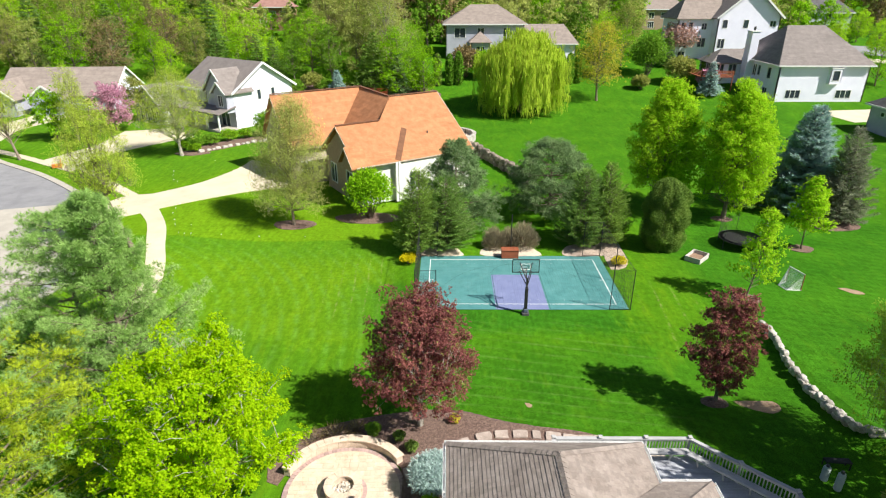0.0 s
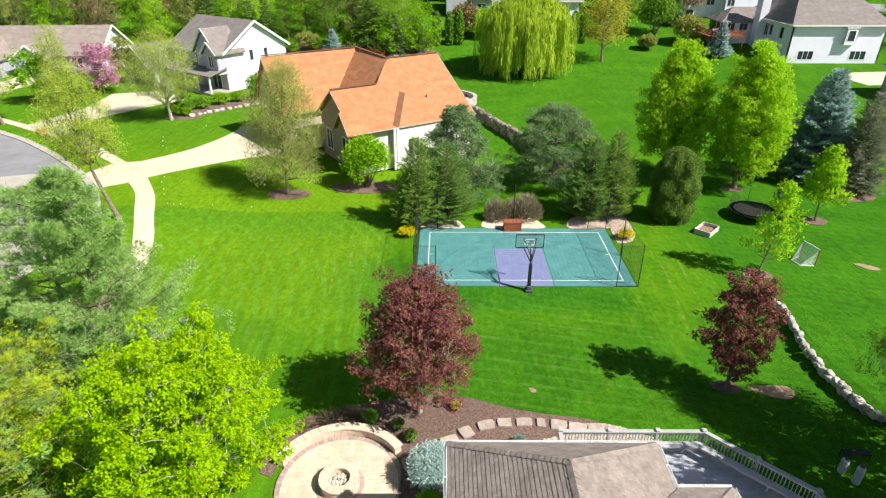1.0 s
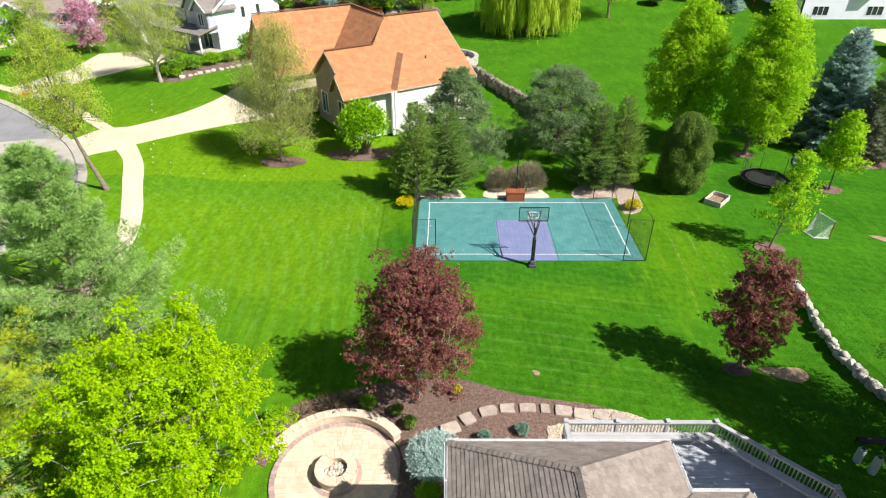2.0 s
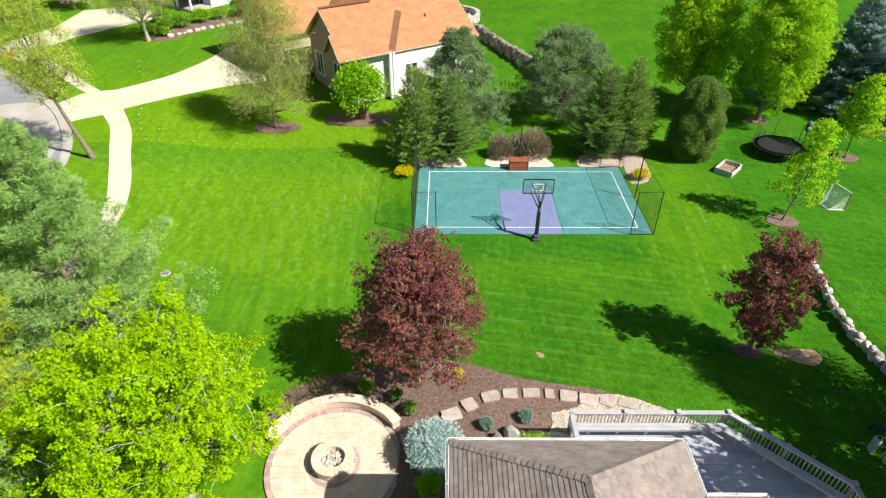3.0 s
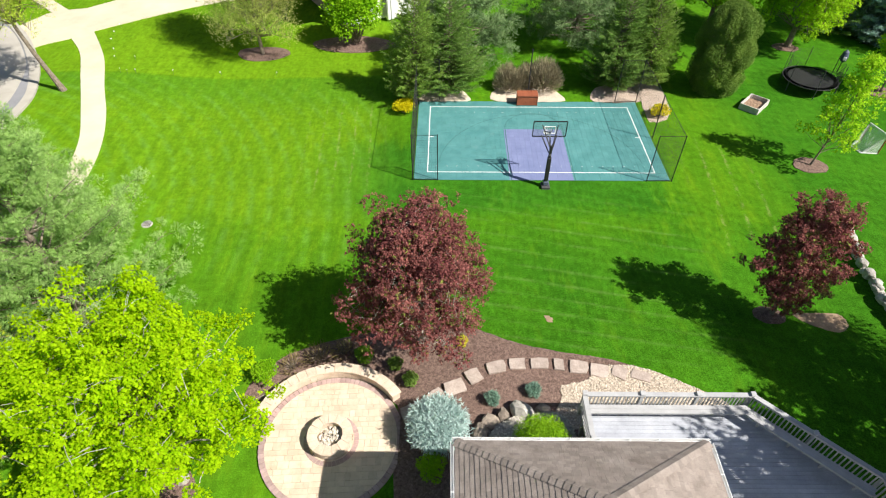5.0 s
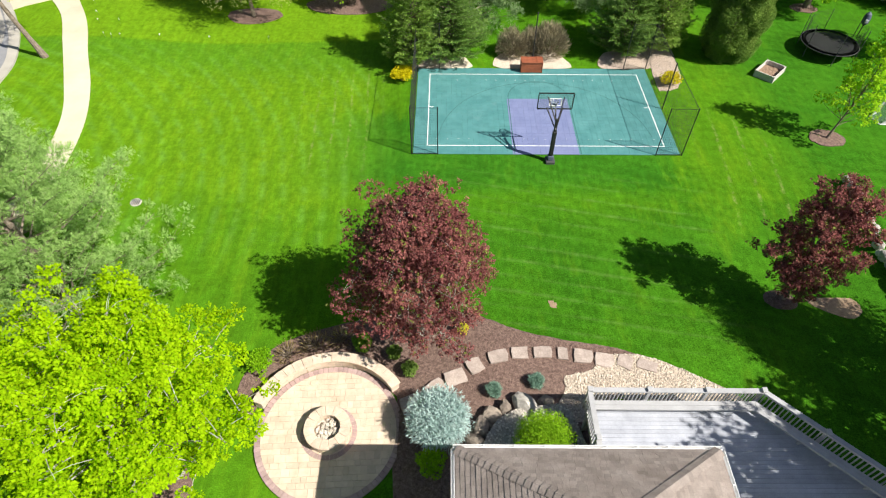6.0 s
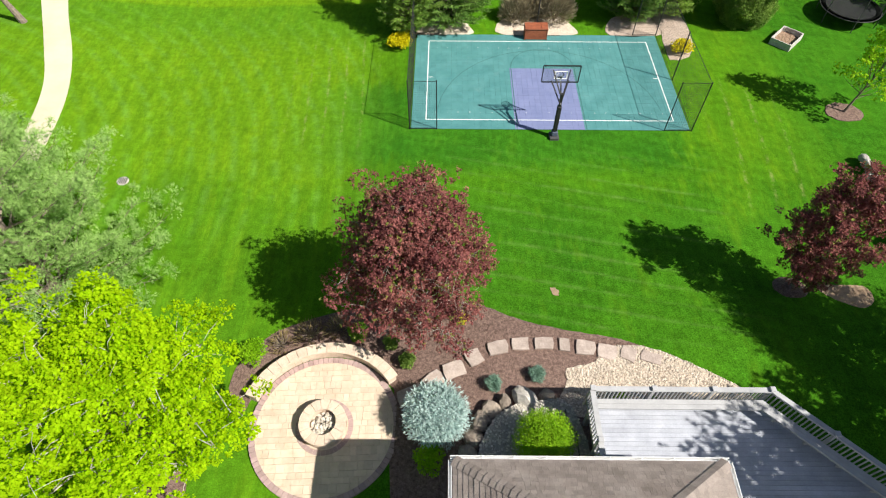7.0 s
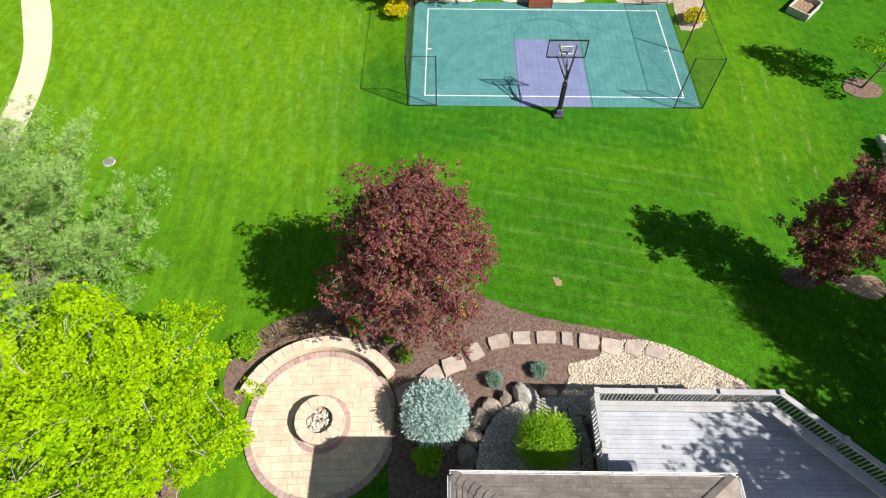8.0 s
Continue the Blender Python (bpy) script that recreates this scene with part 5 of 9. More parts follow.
def shingle_plane(parent, poly, eave_a, eave_b, up, rows, parts_left, seed):
    """Lays shingles in courses on a roof plane; returns how many more may be single pieces."""
    rnd = random.Random(seed)
    a, b, up = Vector(eave_a), Vector(eave_b), Vector(up)
    e = (b - a).normalized()
    s = (up - a) - e * (up - a).dot(e)
    s.normalize()
    nrm = e.cross(s)
    if nrm.z < 0:
        nrm = -nrm
    rot = Matrix((e, s, nrm)).transposed().to_4x4()
    flat = [((Vector(p) - a).dot(e), (Vector(p) - a).dot(s)) for p in poly]
    if sum(flat[i - 1][0] * flat[i][1] - flat[i][0] * flat[i - 1][1] for i in range(len(flat))) < 0:
        flat.reverse()
    hp = half_planes(flat)
    L = max(p[0] for p in flat)
    vs, fs = [], []
    ex = 0.145
    for r in range(rows):
        butt = rnd.uniform(0.016, 0.020)
        x = min(p[0] for p in flat) - rnd.uniform(0, 0.3)
        while x < L:
            w = rnd.choice((0.11, 0.15, 0.19, 0.25))
            q = clip_poly([(x + 0.0015, r * ex - 0.01), (x + w - 0.0015, r * ex - 0.01), (x + w - 0.0015, r * ex + ex + 0.03), (x + 0.0015, r * ex + ex + 0.03)], hp)
            x += w
            if not q:
                continue
            th = butt + rnd.choice((0.0, 0.002, 0.004))
            low = min(p[1] for p in q)
            top = [a + e * px + s * py + nrm * (0.008 + th * (1 - (py - low) / (ex + 0.05))) for px, py in q]
            k = len(top)
            bmm = bmesh.new()
            tv = [bmm.verts.new(p) for p in top]
            bv = [bmm.verts.new(p - nrm * 0.036) for p in top]
            bmm.faces.new(tv)
            for i in range(k):
                bmm.faces.new((tv[i], bv[i], bv[(i + 1) % k], tv[(i + 1) % k]))
            bmesh.ops.recalc_face_normals(bmm, faces=bmm.faces[:])
            if parts_left > 0:
                parts_left -= 1
                part("shingle", bmm, M["shingle"], parent)
            else:
                bmesh.ops.triangulate(bmm, faces=bmm.faces[:])
                bmm.verts.index_update()
                o = sum(len(v) for v in vs)
                vs.append([tuple(v.co) for v in bmm.verts])
                fs.extend([tuple(o + v.index for v in f.verts) for f in bmm.faces])
                bmm.free()
    if vs:
        tagged(link_mesh("shingle_field", array_mesh("shingle_field", [p for v in vs for p in v], fs), M["shinglebase"], parent), kind="stuff")
    return parts_left


def cap_row(parent, a, b, left, right, w=0.165):
    """Overlapping bent shingles over a hip or ridge from a up to b; left and right point down the two slopes."""
    a, b = Vector(a), Vector(b)
    d = (b - a)
    n = int(d.length / 0.19)
    d /= n
    u = d.normalized()
    ls, rs = [(Vector(q) - u * Vector(q).dot(u)).normalized() * w for q in (left, right)]
    for i in range(n):
        p, q = a + d * i, a + d * (i + 1.25)
        bm = bmesh.new()
        v = [bm.verts.new(c) for c in (p + ls + Vector((0, 0, 0.055)), p + Vector((0, 0, 0.070)), p + rs + Vector((0, 0, 0.055)), q + ls + Vector((0, 0, 0.034)), q + Vector((0, 0, 0.046)), q + rs + Vector((0, 0, 0.034)))]
        o = [bm.verts.new(c.co - Vector((0, 0, 0.03))) for c in v[:3]]
        bm.faces.new((v[0], v[1], v[4], v[3]))
        bm.faces.new((v[1], v[2], v[5], v[4]))
        bm.faces.new((v[1], v[0], o[0], o[1]))
        bm.faces.new((v[2], v[1], o[1], o[2]))
        bmesh.ops.recalc_face_normals(bm, faces=bm.faces[:])
        part("cap_shingle", bm, M["shinglecap"], parent)


def gable_end(parent, a, b, z0, zr):
    p = Vector((*a, z0)), Vector((*b, z0)), Vector(((a[0] + b[0]) / 2, (a[1] + b[1]) / 2, zr))
    d = (p[1] - p[0]).normalized()
    n = Vector((-d.y, d.x, 0)) * 0.2
    bm = bmesh.new()
    f, g = [bm.verts.new(q) for q in p], [bm.verts.new(q + n) for q in p]
    bm.faces.new(f)
    bm.faces.new(g[::-1])
    for i in range(3):
        bm.faces.new((f[(i + 1) % 3], f[i], g[i], g[(i + 1) % 3]))
    part("gable", bm, M["creamwall"], parent)


def build_near_house():
    h = thing("house", pose(0, 0, 0), "near house with weathered brown shingle hip roof and white gutters", "house")
    LL, RR = (2.09, 23.2, EZ), (8.93, 23.2, EZ)
    bm = bmesh.new()
    box(bm, 2.4, 8.6, 9.4, 22.85, gz(5, 23) - 0.3, EZ - 0.05)
    box(bm, 8.62, 10.25, 9.4, 21.05, gz(8, 23) - 0.3, EZ - 0.05)
    part("wall", bm, M["creamwall"], h)
    bm = bmesh.new()
    back = 9.0
    slab(bm, [LL, RR, APEX], 0.06)
    slab(bm, [LL, APEX, (5.5, back, 7.33), (2.09, back, EZ)], 0.06)
    slab(bm, [RR, (8.93, back, EZ), (5.5, back, 7.33), APEX], 0.06)
    slab(bm, [(10.65, 21.45, EZ), (10.65, back, EZ), (6.315, back, 7.74), (6.315, 17.115, 7.74)], 0.06)
    slab(bm, [(9.05, 21.45, EZ), (10.65, 21.45, EZ), (6.315, 17.115, 7.74), (5.5, 17.9, 7.33)], 0.06)
    slab(bm, [(5.5, 17.9, 7.33), (6.315, 17.115, 7.74), (6.315, back, 7.74), (5.5, back, 7.33)], 0.06)
    roof = part("roof", bm, M["shinglebase"], h)
    gable_end(h, (2.4, 9.4), (10.25, 9.4), EZ - 0.05, 7.45)
    left = shingle_plane(roof, [LL, RR, APEX], LL, RR, APEX, 22, 130, 1)
    left = shingle_plane(roof, [LL, APEX, (5.5, 16.5, 7.33), (2.09, 16.5, EZ)], LL, (2.09, 16.5, EZ), APEX, 30, 110 + left, 2)
    left = shingle_plane(roof, [RR, (8.93, 16.5, EZ), (5.5, 16.5, 7.33), APEX], RR, (8.93, 16.5, EZ), APEX, 30, 60 + left, 3)
    shingle_plane(roof, [(2.09, 16.5, EZ), (5.5, 16.5, 7.33), (5.5, back, 7.33), (2.09, back, EZ)], (2.09, 16.5, EZ), (2.09, back, EZ), (5.5, 16.5, 7.33), 30, 0, 6)
    shingle_plane(roof, [(9.07, 21.45, EZ), (10.65, 21.45, EZ), (6.315, 17.115, 7.74), (5.5, 17.9, 7.33)], (9.07, 21.45, EZ), (10.65, 21.45, EZ), (6.315, 17.115, 7.74), 46, 0, 4)
    shingle_plane(roof, [(10.65, 21.45, EZ), (10.65, back, EZ), (6.315, back, 7.74), (6.315, 17.115, 7.74)], (10.65, 21.45, EZ), (10.65, back, EZ), (6.315, 17.115, 7.74), 46, 0, 5)
    front, west, east = (0, 2.4, -1.76), (-3.52, 0, -1.76), (3.55, 0, -1.76)
    cap_row(roof, LL, APEX, west, front)
    cap_row(roof, RR, APEX, front, east)
    cap_row(roof, (5.5, 17.9, 7.33), APEX, west, east)
    cap_row(roof, (10.65, 21.45, EZ), (6.315, 17.115, 7.74), front, east)
    for nm, a, b in (("gutter", (2.01, 23.26), (9.01, 23.26)), ("gutter", (2.01, 9), (2.01, 23.19)), ("gutter", (9.01, 21.5), (9.01, 23.19)), ("gutter", (9.08, 21.53), (10.7, 21.53)), ("gutter", (10.73, 9), (10.73, 21.45))):
        x0, x1, y0, y1 = min(a[0], b[0]), max(a[0], b[0]), min(a[1], b[1]), max(a[1], b[1])
        if x1 - x0 < 0.1:
            x0, x1 = x0 - 0.045, x1 + 0.045
        else:
            y0, y1 = y0 - 0.045, y1 + 0.045
        bm = bmesh.new()
        box(bm, x0, x1, y0, y1, EZ - 0.14, EZ - 0.125)
        if x1 - x0 < 0.2:
            box(bm, x0, x0 + 0.012, y0, y1, EZ - 0.125, EZ + 0.02)
            box(bm, x1 - 0.012, x1, y0, y1, EZ - 0.125, EZ + 0.02)
        else:
            box(bm, x0, x1, y0, y0 + 0.012, EZ - 0.125, EZ + 0.02)
            box(bm, x0, x1, y1 - 0.012, y1, EZ - 0.125, EZ + 0.02)
        gt = part(nm, bm, M["trim"], h, "white metal gutter")
        k = int((max(x1 - x0, y1 - y0)) / 0.8)
        for i in range(1, k):
            bm = bmesh.new()
            if x1 - x0 < 0.2:
                box(bm, x0, x1, y0 + 0.8 * i, y0 + 0.8 * i + 0.025, EZ + 0.005, EZ + 0.025)
            else:
                box(bm, x0 + 0.8 * i, x0 + 0.8 * i + 0.025, y0, y1, EZ + 0.005, EZ + 0.025)
            part("strap", bm, M["trim"], gt)


build_near_house()
for x, y, s in ((18.5, 26.4, 0.95), (18.75, 25.85, 1.15)):
    c = thing("canister", pose(x, y, gz(x, y)), "pale teal-grey capped cylinder standing on the shaded lawn", "canister", "grey canisters by the deck")
    bm = bmesh.new()
    tube(bm, [(0, 0, 0), (0, 0, 0.05), (0, 0, 0.72 * s), (0, 0, 0.8 * s)], [0.13, 0.155, 0.155, 0.11], 18)
    part("body", bm, M["canister"], c)
    bm = bmesh.new()
    tube(bm, [(0, 0, 0.8 * s), (0, 0, 0.9 * s)], [0.075, 0.065], 14)
    part("cap", bm, M["darkgrey"], c)


rack = thing("log_rack", pose(19.45, 27.1, gz(19.45, 27.1), 0, 0, -4), "low black metal rack beside the grey canisters", "rack")
for sx in (-0.5, 0.5):
    bm = bmesh.new()
    tube(bm, [(sx, -0.16, 0), (sx, -0.16, 0.36), (sx, 0.16, 0.36), (sx, 0.16, 0)], 0.03, 8)
    part("leg_frame", bm, M["black"], rack)
for sy in (-0.12, -0.04, 0.04, 0.12):
    bm = bmesh.new()
    bar(bm, (-0.55, sy, 0.40), (0.55, sy, 0.40), 0.06)
    part("slat", bm, M["black"], rack)

st = thing("hooded_stand", pose(30.5, 55.2, gz(30.5, 55.2), 0, 0, -20) @ Matrix.Scale(0.72, 4), "grey hooded stand with white panel on a dark post", "stand")
bm = bmesh.new()
tube(bm, [(0, 0, 0), (0, 0, 1.15)], 0.05, 10)
part("post", bm, M["black"], st)
bm = bmesh.new()
tube(bm, [(0, 0, 1.15), (0, 0.02, 1.3), (0, 0.06, 1.7), (0, 0.10, 2.1), (0, 0.12, 2.3)], [0.20, 0.30, 0.34, 0.27, 0.08], 16)
part("hood", bm, M["padblue"], st)
part("panel", bevel_box(-0.14, 0.14, -0.34, -0.29, 1.4, 1.75, 0.02), M["whiteplastic"], st, "white front panel")

# small things on the lawn and at the street
for x, y in ((-20.9, 53.0), (-20.4, 52.9), (-19.9, 53.05), (-17.5, 53.5), (-14.3, 53.9), (-10.4, 54.1), (-20.6, 54.9), (-21.9, 54.7), (-22.4, 55.8), (-23.2, 57.35), (-23.5, 58.6), (-23.6, 59.9), (-25.8, 75.0), (-29.0, 70.7), (-28.4, 69.3), (-27.6, 67.5), (-26.9, 66.8)):
    f = thing("marker_flag", pose(x, y, gz(x, y), 0, 0, 37 * x), "tiny white marker flag on a wire in the lawn", "flag", "lawn marker flags")
    bm = bmesh.new()
    bar(bm, (0, 0, -0.02), (0, 0, 0.36), 0.008)
    part("wire", bm, M["darkgrey"], f)
    bm = bmesh.new()
    box(bm, 0.0, 0.08, -0.01, 0.01, 0.29, 0.36)
    part("flag_sheet", bm, M["whiteplastic"], f)
t = thing("garden_railing", pose(6.15, 25.4, 0.36), "thin black iron garden rail beside the clipped shrub", "railing")
line = [Vector((-0.14, 0.86, 0.80)), Vector((-0.10, 0.28, 0.80)), Vector((0.14, 0.10, 0.82)), Vector((0.13, -0.92, 0.82))]
for drop, w in ((0.0, 0.016), (0.62, 0.009)):
    bm = bmesh.new()
    tube(bm, [p - Vector((0, 0, drop)) for p in line], [w] * 4, 7)
    part("rail", bm, M["black"], t)
for p in line:
    bm = bmesh.new()
    tube(bm, [(p.x, p.y, -0.06), (p.x, p.y, p.z + 0.03), (p.x, p.y, p.z + 0.06)], [0.016, 0.016, 0.024], 8)
    part("post", bm, M["black"], t)
for a, b, n in ((0, 1, 4), (2, 3, 7)):
    for k in range(1, n):
        p = line[a].lerp(line[b], k / n)
        bm = bmesh.new()
        tube(bm, [(p.x, p.y, 0.2), (p.x + 0.012, p.y, 0.5), (p.x, p.y, 0.8)], [0.007] * 3, 5)
        part("picket", bm, M["black"], t)
t = thing("drain_cover", pose(-13.75, 38.0, gz(-13.75, 38.0)), "small grey drain grate ringed with pebbles in the lawn", "drain cover")
bm = bmesh.new()
tube(bm, [(0, 0, -0.05), (0, 0, 0.035)], [0.30, 0.27], 16)
part("collar", bm, M["limestone"], t)
for k in range(5):
    part("grate_bar", bevel_box(-0.2 + 0.09 * k, -0.15 + 0.09 * k, -0.2, 0.2, 0.036, 0.055, 0.004), M["darkgrey"], t)
for x, y, a, up in ((-43.7, 73.0, 20, 1),):
    t = thing("storage_crate", pose(x, y, gz(x, y) + 0.06, 0, 0, a), "small orange plastic crate standing on the pale concrete", "crate")
    part("body", bevel_box(-0.5, 0.5, -0.25, 0.25, 0, 0.35, 0.04), M["orangeplastic"], t)
    part("rim", bevel_box(-0.54, 0.54, -0.29, 0.29, 0.351, 0.40, 0.015), M["orangeplastic"], t)
    if up:
        bm = bmesh.new()
        tube(bm, [(0.3, 0, 0.3), (0.5, 0, 0.95)], 0.05, 8)
        part("handle", bm, M["orangeplastic"], t)


# ---- the other houses ----
def wall_run(parent, a, b, z0, z1, material, openings=(), t=0.2, trim="trim", name="wall"):
    """A wall from a to b, its outer face to the right of that way, with real openings: (from, to, sill, head, panes across)."""
    a, b = Vector((*a, 0)), Vector((*b, 0))
    L = (b - a).length
    ang = math.degrees(math.atan2(b.y - a.y, b.x - a.x))
    us = sorted({0.0, L, *[o[0] for o in openings], *[o[1] for o in openings]})
    zs = sorted({z0, z1, *[o[2] for o in openings], *[o[3] for o in openings]})
    bm = bmesh.new()
    for u0, u1 in zip(us, us[1:]):
        for w0, w1 in zip(zs, zs[1:]):
            if not any(o[0] <= (u0 + u1) / 2 <= o[1] and o[2] <= (w0 + w1) / 2 <= o[3] for o in openings):
                box(bm, u0, u1, 0, t, w0, w1)
    bmesh.ops.remove_doubles(bm, verts=bm.verts[:], dist=0.0005)
    m = pose(a.x, a.y, 0, 0, 0, ang)
    ob = part(name, bm, material, parent)
    ob.matrix_basis = m
    for u0, u1, w0, w1, k in openings:
        bm = bmesh.new()
        f = 0.10
        ring = [[bm.verts.new(p) for p in ((u0 - e, yy, w0 - e), (u1 + e, yy, w0 - e), (u1 + e, yy, w1 + e), (u0 - e, yy, w1 + e))] for yy, e in ((-0.035, f), (-0.035, 0.0), (0.06, 0.0), (0.06, f))]
        for j in range(4):
            for i in range(4):
                bm.faces.new((ring[j][i], ring[j][(i + 1) % 4], ring[(j + 1) % 4][(i + 1) % 4], ring[(j + 1) % 4][i]))
        bmesh.ops.recalc_face_normals(bm, faces=bm.faces[:])
        wi = part("window", bm, M[trim], parent, "white-framed window")
        wi.matrix_basis = m
        for i in range(1, k):
            c = u0 + (u1 - u0) * i / k
            bm = bmesh.new()
            box(bm, c - 0.04, c + 0.04, -0.01, 0.06, w0, w1)
            part("mullion", bm, M[trim], wi)
        for i in range(k):
            bm = bmesh.new()
            box(bm, u0 + (u1 - u0) * i / k + 0.002, u0 + (u1 - u0) * (i + 1) / k - 0.002, 0.062, 0.08, w0, w1)
            part("pane", bm, M["glass"], wi, "dark reflecting glass")
    return ob


def gable_wall(parent, a, b, z0, zr, material, t=0.2, peak=0.5):
    a, b = Vector((*a, z0)), Vector((*b, z0))
    d = (b - a).normalized()
    n = Vector((-d.y, d.x, 0)) * t
    p = a.lerp(b, peak)
    p.z = zr
    bm = bmesh.new()
    f = [bm.verts.new(q) for q in (a, b, p)]
    g = [bm.verts.new(q + n) for q in (a, b, p)]
    bm.faces.new(f)
    bm.faces.new(g[::-1])
    for i in range(3):
        bm.faces.new((f[(i + 1) % 3], f[i], g[i], g[(i + 1) % 3]))
    return part("gable", bm, material, parent)


def roof_planes(parent, planes, material, t=0.18, name="roof"):
    """Roof plates; their shingle courses are laid on as thin strips."""
    for number, pl in enumerate(planes):
        bm = bmesh.new()
        slab(bm, pl, t)
        ob = part(name, bm, material, parent)
        vs, fs = [], []
        a, b = Vector(pl[0]), Vector(pl[1])
        e = (b - a).normalized()
        nrm = (b - a).cross(Vector(pl[2]) - a).normalized()
        if nrm.z < 0:
            nrm = -nrm
        s = nrm.cross(e)
        flat = [((Vector(p) - a).dot(e), (Vector(p) - a).dot(s)) for p in pl]
        if sum(flat[i - 1][0] * flat[i][1] - flat[i][0] * flat[i - 1][1] for i in range(len(flat))) < 0:
            flat.reverse()
        hp = half_planes(flat)
        top, ex = max(p[1] for p in flat), 0.28
        rnd = random.Random(17 * number + 3)
        for r in range(int(top / ex) + 1):
            x, L = min(p[0] for p in flat), max(p[0] for p in flat)
            while x < L:
                w = rnd.uniform(0.8, 2.4)
                q = clip_poly([(x, r * ex), (x + w, r * ex), (x + w, r * ex + ex), (x, r * ex + ex)], hp)
                x += w
                if len(q) < 3:
                    continue
                if len(q) > 4:
                    q = q[:3] + q[-1:]
                lo, hi = min(p[1] for p in q), max(p[1] for p in q)
                h = lambda py: 0.005 + 0.007 * (1 - (py - r * ex) / ex)
                o = len(vs)
                if len(q) == 3:
                    q = q + [q[2]]
                vs.extend(tuple(a + e * px + s * py + nrm * h(py)) for px, py in q)
                fs.append((o, o + 1, o + 2))
                fs.append((o, o + 2, o + 3))
        tagged(link_mesh("shingle_field", array_mesh("shingle_field", vs, fs), material, ob), kind="stuff")


def fascia(parent, runs, w=0.12, h=0.24, nm="fascia", material="trim", label="white trim board"):
    for a, b in runs:
        bm = bmesh.new()
        a, b = Vector(a), Vector(b)
        d = b - a
        m = Matrix.Translation(a) @ d.to_track_quat("X", "Z").to_matrix().to_4x4()
        box(bm, 0, d.length, -w / 2, w / 2, -h / 2, h / 2, m)
        part(nm, bm, M[material], parent, label)


def floor_slab(parent, poly, z):
    bm = bmesh.new()
    slab(bm, [(x, y, z) for x, y in poly], 0.2)
    part("floor", bm, M["inside"], parent)


def frame_at(origin, ang, z):
    return pose(origin[0], origin[1], z, 0, 0, ang)


def hip_roof(x0, x1, y0, y1, ze, zr, inset):
    """Four planes, ridge along the longer x: eaves first."""
    ym = (y0 + y1) / 2
    A, B, C, D = (x0, y0, ze), (x1, y0, ze), (x1, y1, ze), (x0, y1, ze)
    R, S = (x0 + inset, ym, zr), (x1 - inset, ym, zr)
    return [[A, B, S, R], [B, C, S], [C, D, R, S], [D, A, R]]


